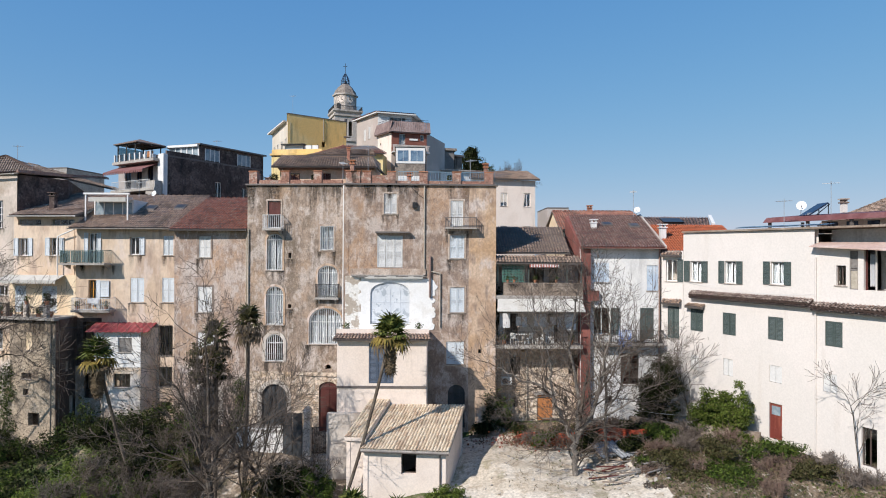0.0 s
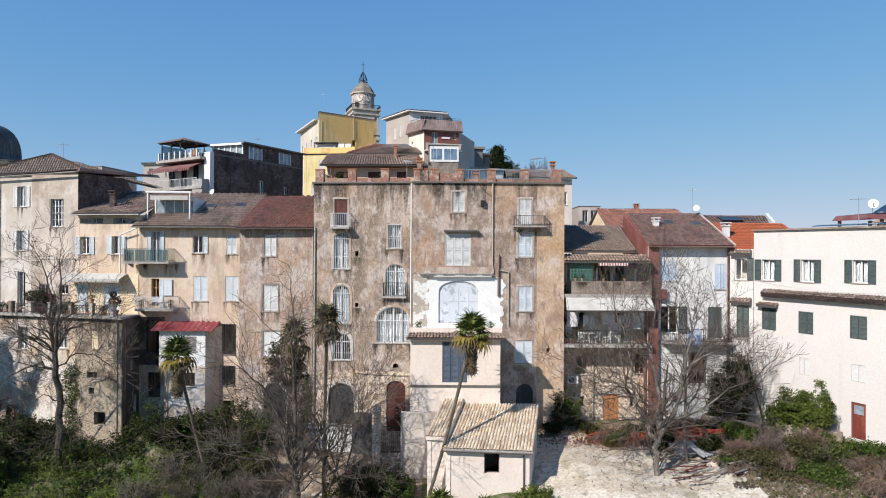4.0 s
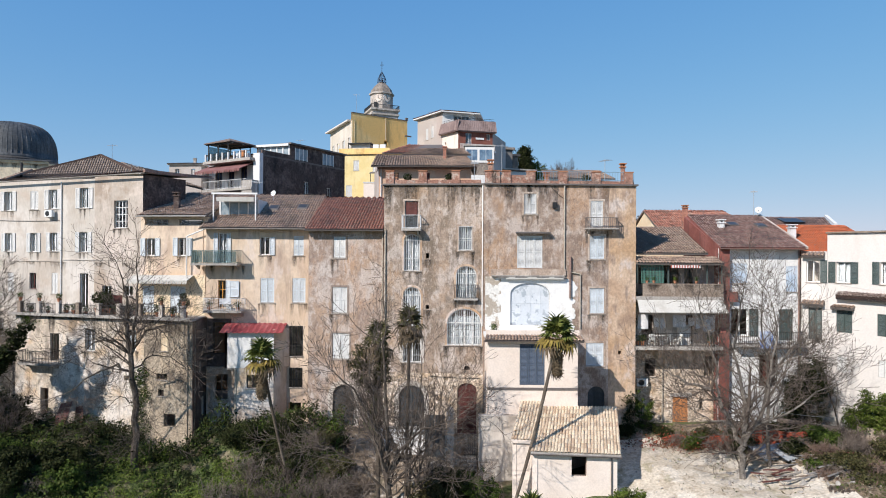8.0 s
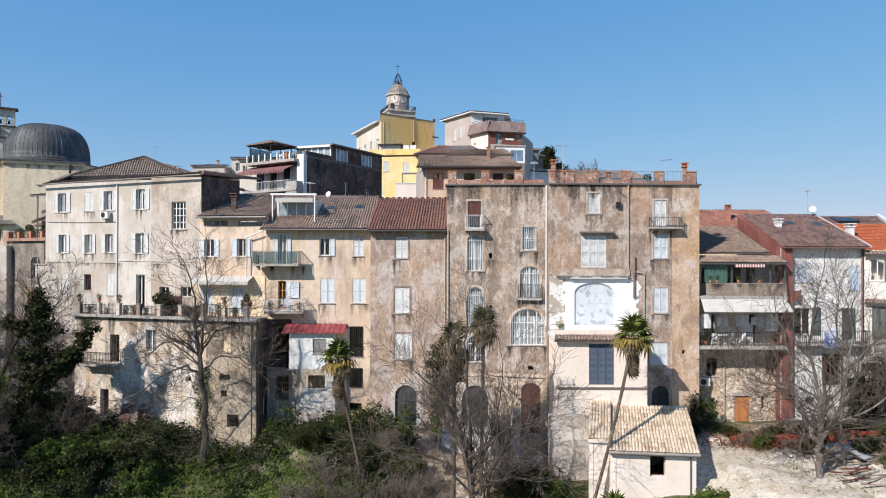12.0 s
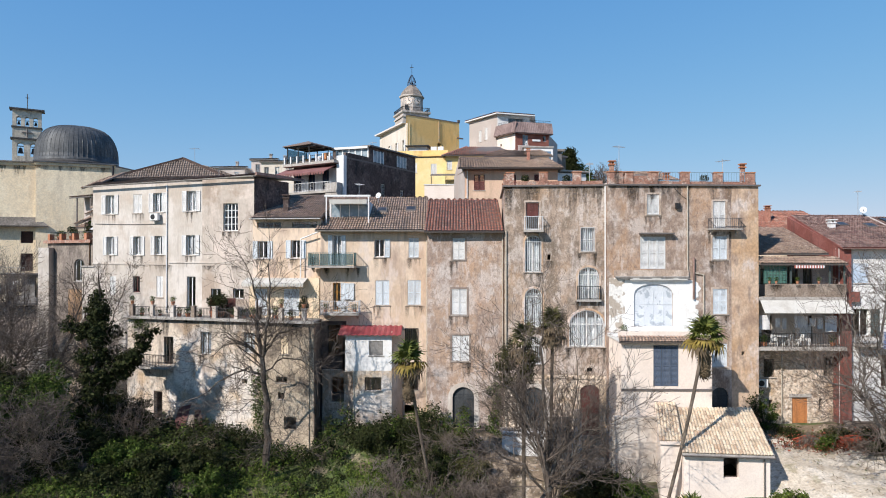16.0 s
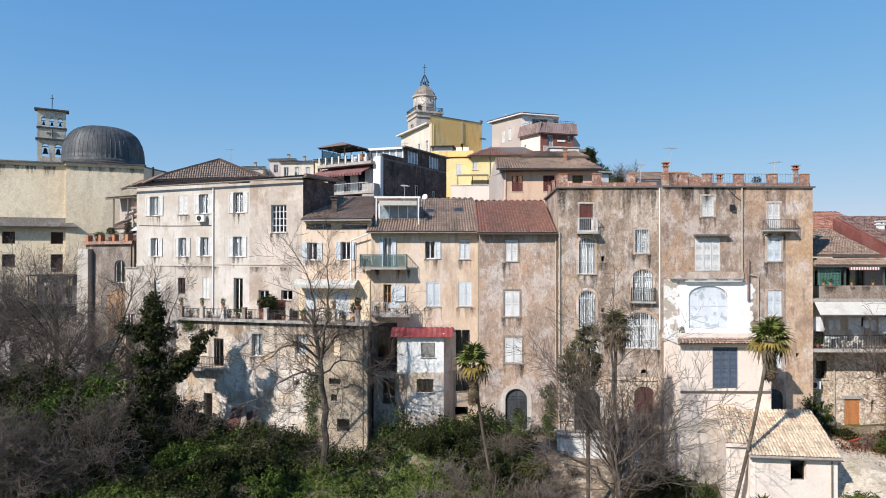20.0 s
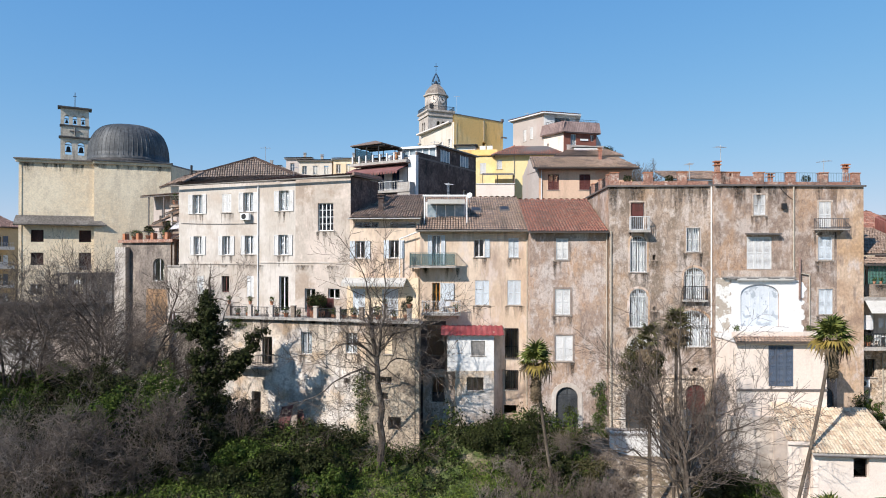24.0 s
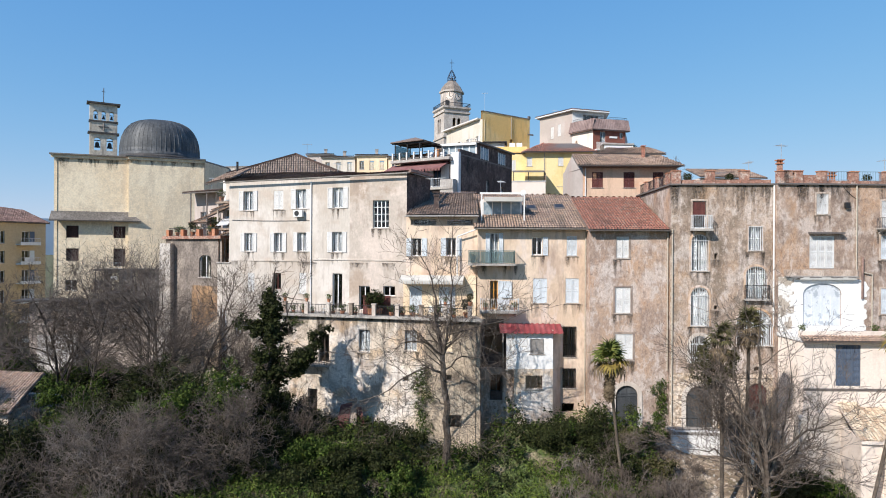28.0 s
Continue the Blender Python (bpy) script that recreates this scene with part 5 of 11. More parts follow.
gutter(pale, PA.at(-0.5, 0.5, 20.97), PA.at(PA.len + 0.15, 0.5, 21.24), m_concrete, 0.11)
downpipe(pale, [PA.at(8.37, 0.08, 20.8), PA.at(8.37, 0.08, 9.9)], m_frame_white)
g = Geo()
PA.box(g, 8.5, PA.len, 0, 0.06, 14.1, 14.22)
PA.box(g, 0.0, 8.3, 0, 0.06, 13.95, 14.07)
part("string_course", g, m_pale, pale)

g = Geo()
PA.box(g, -1.25, -0.003, -3.0, -0.01, -1.0, 13.7)
wing = part("lower_wing", g, m_pale, pale, "narrow lower wing with a flat top")
g = Geo()
PA.box(g, -1.3, 0.2, -0.2, 0.1, 13.7, 13.82)
part("coping", g, m_concrete, wing)
for z in (8.0, 3.9):
    g = Geo()
    PA.box(g, -0.95, -0.3, -0.01, 0.02, z, z + 1.6)
    w = part("window", g, m_door_brown, wing)
    for u in (-0.97, -0.65, -0.33):
        g = Geo()
        PA.box(g, u, u + 0.07, 0.02, 0.05, z, z + 1.6)
        part("window_bar", g, m_greywhite, w)

# ---- low front building with the terrace on top ----
terr = thing("terrace_building", (-37, 47.5, 1), "stained low building with a balustraded roof terrace", "house")
TF = Fac((-45.2, 49.3), (-29.2, 45.5))
HT = [(6.78, 7.73, 7.03, 8.78), (10.54, 11.51, 7.28, 8.86), (3.41, 4.3, 6.1, 8.3), (13.72, 14.3, 7.33, 8.72), (2.5, 3.3, 1.67, 3.9), (13.34, 14.27, 5.14, 5.61), (13.5, 14.0, 3.9, 4.4), (10.4, 10.9, 4.9, 5.3), (14.0, 15.0, 1.6, 2.6)]
wall(TF, -2.0, 9.7, [o for o in HT if o[1] < 12.2], m_terrace, terr, u1=12.2)
wall(TF, -2.0, 9.7, [o for o in HT if o[0] > 12.2], m_terrace_dark, terr, u0=12.2, label="darkly stained end of the wall")
shell(terr, [(-45.2, 49.3), (-29.2, 45.5), (-29.25, 48.4), (-35.0, 49.3), (-44.8, 52.4)], -2.0, 9.7, m_terrace, skip=(0,))
for k in (0, 1):
    window(TF, terr, HT[k], "glass", curtain=True)
window(TF, terr, HT[2], "glass", frame=m_frame_dark, sill=False)
window(TF, terr, HT[3], "closed", m_yellow_wall, leaves=1, sill=True, slats=False)
window(TF, terr, HT[5], "glass", frame=m_frame_dark)
window(TF, terr, HT[6], "glass", frame=m_frame_dark)
# brown stains, and the shade of this sunless side, both put into the colour
m_end_shade = material("sooty_brown_plaster", (0.13, 0.09, 0.07), 0.92, [((0.2, 0.15, 0.12), 0.5, 0.46, 0.64, 0.8), ((0.07, 0.055, 0.045), V(1.2), 0.54, 0.72, 0.7)], 0.2, (9, 9, 5), 0.4)
wall(Fac((-29.14, 45.52), (-29.19, 48.2)), -2.0, 9.68, [(1.2, 1.6, 5.6, 6.4), (1.7, 2.2, 2.2, 3.6)], m_end_shade, terr, 0.04, caps=True, label="stained brown end wall with painted shade")
balcony(TF, terr, 1.2, 4.5, 6.0, 0.9, m_concrete, m_iron, 0.95)
flat_roof(terr, [(-45.2, 49.3), (-29.2, 45.5), (-29.25, 48.4), (-35.0, 49.3), (-44.8, 52.4)], 9.78, m_concrete, 0.3)
g = Geo()
TF.box(g, -0.3, TF.len + 0.2, -0.2, 0.35, 9.7, 9.9)
part("ledge", g, m_concrete, terr, "projecting concrete terrace ledge")
for k in range(9):
    g = Geo()
    u = 0.3 + 15.2 * k / 8
    TF.box(g, u, u + 0.3, -0.15, 0.15, 9.9, 10.75)
    TF.box(g, u - 0.04, u + 0.34, -0.19, 0.19, 10.75, 10.82)
    part("terrace_post", g, m_pale if k % 3 else m_brown_conc, terr)
railing(TF, terr, 0.5, 15.6, 0.0, 9.9, 0.75, m_iron, 0.13)

g = Geo()
TF.box(g, 6.6, 8.9, -1.5, -1.42, 9.8, 11.35)
part("windbreak", g, m_shut_brown, terr, "dark brown reed windbreak on the terrace")

# ---- annex and hut ----
annex = thing("annex", (-4.2, 43, -1), "cream rendered annex with slate-blue shutters and a roof terrace", "annex")
AF = Fac((-7.3, 41.8), (-1.1, 41.8))
HX = [(2.2, 3.92, 5.89, 8.7)]
wall(AF, -2.0, 9.0, HX, m_cream, annex)
shell(annex, [(-7.3, 41.8), (-1.1, 41.8), (-1.1, 45.2), (-7.3, 44.95)], -2.0, 9.0, m_cream, skip=(0,))
window(AF, annex, HX[0], "closed", m_shut_blue, leaves=3, sill=False, frame=m_shut_blue)
flat_roof(annex, [(-7.4, 41.7), (-1.0, 41.7), (-1.0, 45.2), (-7.4, 44.95)], 9.15, m_greywhite)
g = Geo()
AF.box(g, -0.02, 6.22, 0.003, 0.05, 5.56, 5.72)
part("string_band", g, m_gutter, annex)
tiles(annex, [(-7.55, 41.35, 9.0), (-0.75, 41.35, 9.0), (-0.9, 42.0, 9.3), (-7.4, 42.0, 9.3)], m_tile_old, 0.22, 0.35, 12)
g = Geo().box(-7.4, 42.0, 9.15, -0.95, 42.3, 9.6)
part("parapet", g, m_cream, annex)
low = thing("garden_wall_block", (-7, 41, -2), "low whitewashed garden wall beside the annex", "wall")
LW = Fac((-7.9, 41.3), (-4.4, 41.3))
wall(LW, -2.0, 3.9, [], m_pale, low, 0.5, caps=True)
hut = thing("hut", (-2.3, 38.5, 0), "small cream hut with buff clay tile roof", "hut")
A, B, C, D = (-4.85, 37.2), (0.24, 36.9), (1.4, 41.75), (-3.7, 41.75)
HF = Fac(A, B)
HH = [(2.36, 3.28, 1.38, 2.66)]
wall(HF, -2.0, 2.75, HH, m_cream, hut, 0.3, caps=True)
window(HF, hut, HH[0], "dark", frame=m_frame_dark, mull=0, sill=False, depth=0.25)
for a, b, za, zb in ((B, C, 2.75, 4.25), (D, A, 4.25, 2.75)):
    f = Fac(a, b)
    g = Geo()
    g.hexa([f.at(0, 0, -2), f.at(f.len, 0, -2), f.at(f.len, 0, zb), f.at(0, 0, za)], [f.at(0, -0.3, -2), f.at(f.len, -0.3, -2), f.at(f.len, -0.3, zb), f.at(0, -0.3, za)])
    part("wall", g, m_cream, hut)
wall(Fac(C, D), -2.0, 4.25, [], m_cream, hut, 0.3, caps=True)


def tile_objects(roof, quad, mat, cols, rows):
    """Each barrel tile is an object on one shared mesh."""
    a, b, c, d = [Vector(p) for p in quad]
    n = (b - a).cross(d - a).normalized()
    e, s = (b - a).normalized(), (d - a) / rows
    w, L = (b - a).length / cols * 0.5, s.length * 1.12
    g = Geo()
    arc = [(math.cos(q), math.sin(q)) for q in np.linspace(math.pi, 0, 6)]
    g.hexa([(x * w, 0, y * w * 0.8 + 0.026) for x, y in arc] + [(x * w * 0.86, 0, y * w * 0.68 + 0.026) for x, y in arc[::-1]],
           [(x * w * 0.84, L, y * w * 0.7) for x, y in arc] + [(x * w * 0.7, L, y * w * 0.58) for x, y in arc[::-1]])
    me = g.mesh("tile", mat)
    rng = random.Random(4)
    for i in range(cols):
        for j in range(rows):
            u, t = (i + 0.5) / cols, j / rows
            p = (a + (b - a) * u) * (1 - t) + (d + (c - d) * u) * t + n * rng.uniform(0.0, 0.02) + e * rng.uniform(-0.012, 0.012)
            up = ((d + (c - d) * u) - (a + (b - a) * u)).normalized()
            side = up.cross(n).normalized()
            o = new("tile", me)
            o.parent = roof
            o.matrix_basis = Matrix.Translation(p) @ Matrix((side, up, n)).transposed().to_4x4() @ Euler((0, 0, rng.uniform(-0.03, 0.03))).to_matrix().to_4x4()


hq = [(-5.0, 37.0, 2.9), (0.42, 36.7, 2.82), (1.6, 41.8, 4.4), (-3.75, 41.8, 4.4)]
hroof = part("roof", Geo().hexa([(x, y, z - 0.12) for x, y, z in hq], hq), m_concrete, hut)
gutter(hut, (-5.0, 36.9, 2.82), (0.42, 36.6, 2.75), m_gutter, 0.07)
downpipe(hut, [HF.at(4.75, 0.06, 2.7), HF.at(4.75, 0.06, -1.0)], m_gutter, 0.05)
shed = thing("lean_to", (-5.3, 39.5, 0), "cream lean-to beside the hut with buff tile roof", "shed")
wall(Fac((-6.0, 37.9), (-4.7, 37.75)), -2.0, 3.35, [], m_cream, shed, 0.25, caps=True)
wall(Fac((-4.95, 41.75), (-6.0, 37.9)), -2.0, 3.35, [], m_cream, shed, 0.25, caps=True)
sq = [(-6.1, 37.75, 3.4), (-4.75, 37.6, 3.4), (-3.6, 41.78, 4.75), (-5.0, 41.78, 4.75)]
sroof = part("roof", Geo().hexa([(x, y, z - 0.2) for x, y, z in sq], sq), m_cream, shed)

# ---- row house with loggias ----
row = thing("loggia_house", (7.3, 46, 1.8), "old stone house with stacked loggias, awning and tiled roof", "house")
RF, RB = Fac((4.0, 47.2), (10.6, 47.2)), Fac((4.0, 45.6), (10.6, 45.6))
HW = [(3.43, 4.64, 1.87, 3.89), (1.26, 2.1, 5.43, 6.84), (5.85, 6.65, 5.5, 7.04), (1.6, 1.95, 2.9, 3.7), (5.5, 5.8, 2.9, 3.8)]
wall(RF, 0.0, 7.9, HW, m_rubble, row)
HW2 = [(0.9, 1.9, 8.1, 10.2), (3.9, 5.0, 8.1, 10.2), (2.7, 3.9, 12.0, 14.0), (4.3, 5.0, 12.0, 14.0), (0.8, 1.4, 12.6, 13.8)]
wall(RF, 7.9, 11.7, [o for o in HW2 if o[2] < 11], m_pale, row)
wall(RF, 11.7, 14.6, [o for o in HW2 if o[2] > 11], m_pinkgrey, row)
for o in HW2:
    window(RF, row, o, "glass", frame=m_frame_dark, sill=False)
for o in HW[1:3]:
    window(RF, row, o, "glass", frame=m_frame_dark)
g = Geo()
RF.box(g, 3.44, 4.63, -0.17, -0.14, 1.88, 3.88)
d = part("door", g, m_wood_door, row, "orange-brown boarded door")
for k in range(6):
    g = Geo()
    RF.box(g, 3.45 + 0.197 * k, 3.45 + 0.197 * k + 0.185, -0.14, -0.08, 1.9, 3.87)
    part("board", g, m_wood_door, d)
g = Geo()
RF.box(g, 3.2, 4.9, 0.0, 0.06, 3.9, 4.15)
part("lintel", g, m_concrete, row)
shell(row, [(4.0, 47.2), (10.6, 47.2), (10.6, 54.0), (4.2, 54.0)], 0.0, 14.6, m_rubble, skip=(0,))
for z, mm, lab in ((8.0, m_concrete, "loggia floor slab"), (11.75, m_concrete, "loggia floor slab")):
    g = Geo().box(4.05, 45.55, z - 0.25, 10.6, 47.25, z)
    part("slab", g, mm, row, lab)
g = Geo()
RB.box(g, 0.6, 6.6, -0.16, 0.0, 11.75, 12.72)
part("parapet", g, m_brown_conc, row, "weathered brown concrete loggia parapet")
railing(RB, row, 0.1, 6.6, -0.05, 8.0, 1.0, m_iron, 0.12)
part("awning", Geo().hexa([RB.at(0.15, 0.05, 11.45), RB.at(6.5, 0.05, 11.45), RB.at(6.6, 0.9, 10.6), RB.at(0.05, 0.9, 10.6)], [RB.at(0.15, 0.05, 11.5), RB.at(6.5, 0.05, 11.5), RB.at(6.6, 0.92, 10.65), RB.at(0.05, 0.92, 10.65)]), m_awning, row, "dirty white awning")
for u in (0.15, 2.5, 5.4, 6.5):
    part("post", Geo().bar(RB.at(u, -0.1, 12.72), RB.at(u, -0.1, 14.35), 0.1), m_shut_green, row)
m_lattice = material("green_lattice", (0.1, 0.22, 0.18), 0.7, (), 0.1, 8, 0.0)
g = Geo()
for k in range(16):
    g.bar(RB.at(0.5 + k * 0.11, -0.08, 12.75), RB.at(0.5 + k * 0.11, -0.08, 14.1), 0.035)
for k in range(12):
    g.bar(RB.at(0.5, -0.06, 12.8 + k * 0.115), RB.at(2.15, -0.06, 12.8 + k * 0.115), 0.035)
part("lattice_screen", g, m_lattice, row, "green lattice screen")
tiles(row, [(4.0, 45.2, 14.25), (10.5, 45.2, 14.25), (10.5, 46.6, 14.75), (4.0, 46.6, 14.75)], m_tile_tan, 0.24, 0.4, 21)
tiles(row, [(4.0, 46.4, 15.0), (9.8, 46.4, 15.0), (10.6, 54.0, 17.3), (4.1, 54.0, 17.3)], m_tile_tan, 0.21, 0.38, 22)
g = Geo()
m_stripe = material("red_striped_cloth", (0.4, 0.13, 0.1), 0.8, (), 0.05, 8, 0.0)
for k in range(11):
    u = 2.5 + 0.2 * k
    g.hexa([RB.at(u, 0.4, 14.12), RB.at(u + 0.11, 0.4, 14.12), RB.at(u + 0.11, 0.41, 13.9), RB.at(u, 0.41, 13.9)], [RB.at(u, 0.42, 14.12), RB.at(u + 0.11, 0.42, 14.12), RB.at(u + 0.11, 0.43, 13.9), RB.at(u, 0.43, 13.9)])
    part("valance_stripe", Geo().hexa([RB.at(u + 0.11, 0.4, 14.12), RB.at(u + 0.2, 0.4, 14.12), RB.at(u + 0.2, 0.41, 13.91), RB.at(u + 0.11, 0.41, 13.91)], [RB.at(u + 0.11, 0.42, 14.12), RB.at(u + 0.2, 0.42, 14.12), RB.at(u + 0.2, 0.43, 13.91), RB.at(u + 0.11, 0.43, 13.91)]), m_frame_white, row)
part("valance", g, m_stripe, row, "red and white striped valance")
downpipe(row, [RF.at(2.6, 0.08, 7.8), RF.at(2.6, 0.08, 2.0)], m_pipe)

# ---- grey-white house with oxide red side ----
grey = thing("grey_house", (13.6, 46.4, 1.5), "grey-white rendered house with oxide-red side and brown tiles", "house")
GF = Fac((10.6, 46.5), (16.7, 46.3))
HG = [(1.07, 2.2, 12.74, 14.26), (5.08, 5.94, 12.12, 14.07), (1.0, 2.3, 8.75, 10.8), (4.57, 5.61, 8.4, 10.8), (3.1, 4.5, 4.9, 7.32), (1.9, 2.5, 3.4, 4.0)]
wall(GF, 0.0, 15.4, HG, m_greywhite, grey)
shell(grey, [(10.6, 46.5), (16.7, 46.3), (17.2, 54.0), (10.9, 54.0)], 0.0, 15.4, m_redwall, skip=(0,))
window(GF, grey, HG[0], "closed", m_blueboard, slats=False)
window(GF, grey, HG[1], "closed", m_blueboard, slats=False)
window(GF, grey, HG[2], "half", m_shut_green, frame=m_frame_white)
window(GF, grey, HG[3], "closed", m_shut_green, sill=False)
window(GF, grey, HG[4], "glass", frame=m_frame_dark)
window(GF, grey, HG[5], "glass", frame=m_frame_dark)
balcony(GF, grey, 1.0, 6.1, 8.2, 0.9, m_concrete, m_iron, 0.95)
g = Geo()
GF.box(g, 0.05, 0.7, 0.0, 0.4, 0.0, 15.4)
GF.box(g, 0.7, 1.35, 0.003, 0.35, 11.35, 12.1)
part("corner_pillar", g, m_redwall, grey, "oxide-red painted corner pillar")
tiles(grey, [(10.5, 45.9, 15.45), (16.9, 45.7, 15.45), (17.6, 54.0, 18.4), (11.2, 54.0, 18.4)], m_tile_dark, 0.21, 0.38, 23, slab=m_redwall)
g = Geo().hexa([(10.62, 46.5, 15.3), (10.95, 46.5, 15.3), (11.25, 54.0, 15.3), (10.92, 54.0, 15.3)], [(10.62, 46.5, 15.5), (10.95, 46.5, 15.5), (11.25, 54.0, 18.22), (10.92, 54.0, 18.22)])
part("gable", g, m_redwall, grey)
part("verge_coping", Geo().hexa([(16.82, 45.7, 15.4), (16.98, 45.7, 15.4), (17.68, 54.0, 18.35), (17.52, 54.0, 18.35)], [(16.82, 45.7, 15.56), (16.98, 45.7, 15.56), (17.68, 54.0, 18.52), (17.52, 54.0, 18.52)]), m_pale, grey)
gutter(grey, (10.5, 45.8, 15.4), (16.9, 45.6, 15.4), m_tile_dark)
downpipe(grey, [GF.at(6.0, 0.08, 15.4), GF.at(6.0, 0.08, 2.0)], m_tile_dark)
chimney(grey, 12.6, 50.5, 16.6, 17.5, 0.42, m_greywhite, m_greywhite)
for x, y in ((13.9, 51.2), (16.1, 50.9)):
    z = 15.45 + (y - 45.8) * 0.356
    r = lambda k, q: [(x - q, y - q, z + k - q * 0.35), (x + q, y - q, z + k - q * 0.35), (x + q, y + q, z + k + q * 0.35), (x - q, y + q, z + k + q * 0.35)]
    sk = part("skylight", Geo().hexa(r(0.0, 0.4), r(0.16, 0.4)), m_gutter, grey)
    part("pane", Geo().hexa(r(0.16, 0.32), r(0.18, 0.32)), m_skylight, sk)

# ---- house with the bright orange roof ----
orange = thing("orange_roof_house", (20, 52, 8), "house with bright orange tiled roof and chimney", "house")
shell(orange, [(16.7, 47.0), (19.6, 46.6), (25.5, 54.0), (17.8, 54.4)], 8.0, 14.8, m_cream)
tiles(orange, [(17.0, 46.6, 14.9), (24.2, 46.6, 14.9), (24.6, 53.2, 17.5), (17.5, 53.2, 17.5)], m_tile_orange, 0.2, 0.36, 24)
tiles(orange, [(17.5, 53.3, 17.45), (23.6, 53.3, 17.45), (24.6, 56.0, 18.35), (17.7, 56.0, 18.35)], m_tile_dark, 0.26, 0.42, 25)
part("verge_coping", Geo().hexa([(23.7, 53.2, 17.5), (24.0, 53.2, 17.5), (24.9, 56.0, 18.4), (24.6, 56.0, 18.4)], [(23.7, 53.2, 17.7), (24.0, 53.2, 17.7), (24.9, 56.0, 18.6), (24.6, 56.0, 18.6)]), m_greywhite, orange)
chimney(orange, 18.2, 50.0, 15.8, 17.1, 0.46, m_greywhite, m_greywhite)
z = 17.9
part("skylight", Geo().hexa([(19.6, 53.6, 17.7), (21.4, 53.6, 17.7), (21.5, 55.0, 18.1), (19.7, 55.0, 18.1)], [(19.6, 53.5, 17.8), (21.4, 53.5, 17.8), (21.5, 54.9, 18.2), (19.7, 54.9, 18.2)]), m_skylight, orange)

# ---- white house ----
white = thing("white_house", (21, 39, 3), "white painted house with dark green shutters and tiled string course", "house")
WF = Fac((17.9, 44.9), (24.9, 31.06))
HV = [(0.63, 1.63, 12.95, 14.45), (3.56, 4.46, 12.97, 14.49), (6.93, 7.83, 13.06, 14.51), (11.02, 11.55, 13.2, 14.35), (0.66, 1.76, 9.36, 10.97), (3.39, 4.42, 9.41, 10.93), (6.76, 7.79, 9.5, 10.98), (10.38, 11.37, 9.6, 11.07),
      (0.7, 1.4, 6.5, 7.6), (3.45, 4.21, 6.62, 7.76), (6.88, 7.72, 6.81, 7.88), (10.28, 11.06, 6.88, 7.98), (6.85, 7.73, 3.2, 5.48), (12.4, 13.2, 3.2, 5.36), (11.75, 12.2, 13.0, 15.2), (12.5, 14.6, 13.0, 15.3)]
wall(WF, 0.0, 16.5, [o for o in HV if o[1] < 9.7], m_white, white, u1=9.75)
wall(WF, 0.0, 15.45, [o for o in HV if o[0] > 9.8], m_white, white, u0=9.75, caps=True)
shell(white, [(17.9, 44.9), (24.9, 31.06), (33.0, 35.0), (26.0, 49.0)], 0.0, 16.5, m_white, skip=(0,))
for k in (0, 1, 2):
    window(WF, white, HV[k], "open", m_shut_green, curtain=True)
for k in (4, 5, 6, 7):
    window(WF, white, HV[k], "closed", m_shut_green, sill=False)
for k in (8, 9, 10, 11):
    window(WF, white, HV[k], "closed", m_shut_white, slats=False, sill=False)
window(WF, white, HV[3], "glass", frame=m_frame_dark)
for z0, z1, mm in ((13.0, 14.1, m_pipe), (14.16, 15.2, m_greywood)):
    g = Geo()
    WF.box(g, 11.8, 12.15, -0.12, -0.08, z0 + 0.04, z1 - 0.04)
    part("pane", g, mm, white, "beige lower pane" if z0 < 14 else "grey upper pane")
g = Geo()
for a, b, z0, z1 in ((11.75, 11.8, 13.0, 15.2), (12.15, 12.2, 13.0, 15.2), (11.8, 12.15, 13.0, 13.05), (11.8, 12.15, 14.08, 14.16), (11.8, 12.15, 15.14, 15.2)):
    WF.box(g, a, b, -0.16, -0.06, z0, z1)
part("window_frame", g, m_greywood, white)
# open loggia with a post, a curtain and a grey store room wall behind it
g = Geo()
WF.box(g, 12.3, 15.0, -2.3, -2.15, 12.8, 15.4)
part("loggia_wall", g, m_greywhite, white)
g = Geo()
WF.box(g, 12.3, 15.0, -2.15, -0.42, 12.8, 12.95)
part("loggia_floor", g, m_concrete, white)
for u, w, mm in ((12.56, 0.07, m_shut_brown), (13.05, 0.06, m_white)):
    part("post", Geo().bar(WF.at(u, -0.2, 12.95), WF.at(u, -0.2, 15.35), w), mm, white)
g = Geo()
for k in range(9):
    u = 12.66 + 0.04 * k
    WF.box(g, u, u + 0.036, -0.36 - 0.03 * (k % 2), -0.34 - 0.03 * (k % 2), 13.2 + 0.03 * (k % 3), 15.0)
part("curtain", g, m_curtain, white, "hanging pale curtain")
g = Geo()
WF.box(g, 9.75, 15.4, -1.9, -1.7, 15.3, 16.5)
part("set_back_wall", g, m_greywhite, white)
g = Geo()
WF.box(g, 9.75, 15.4, -1.7, -0.2, 15.3, 15.42)
part("upper_terrace", g, m_concrete, white)
window(WF, white, HV[13], "glass", frame=m_frame_dark, sill=False)
m_door_red = material("dark_red_door", (0.17, 0.04, 0.03), 0.55, [((0.3, 0.09, 0.06), V(2.0), 0.5, 0.65, 0.6)], 0.08, 8, 0.1)
g = Geo()
WF.box(g, 6.87, 7.71, -0.14, -0.08, 3.2, 5.46)
for z in (3.4, 4.1):
    WF.box(g, 7.0, 7.58, -0.08, -0.06, z, z + 0.5)
d = part("door", g, m_door_red, white, "red panelled door with glazed top")
g = Geo()
WF.box(g, 7.0, 7.58, -0.08, -0.055, 4.75, 5.3)
part("pane", g, m_dormer, d)
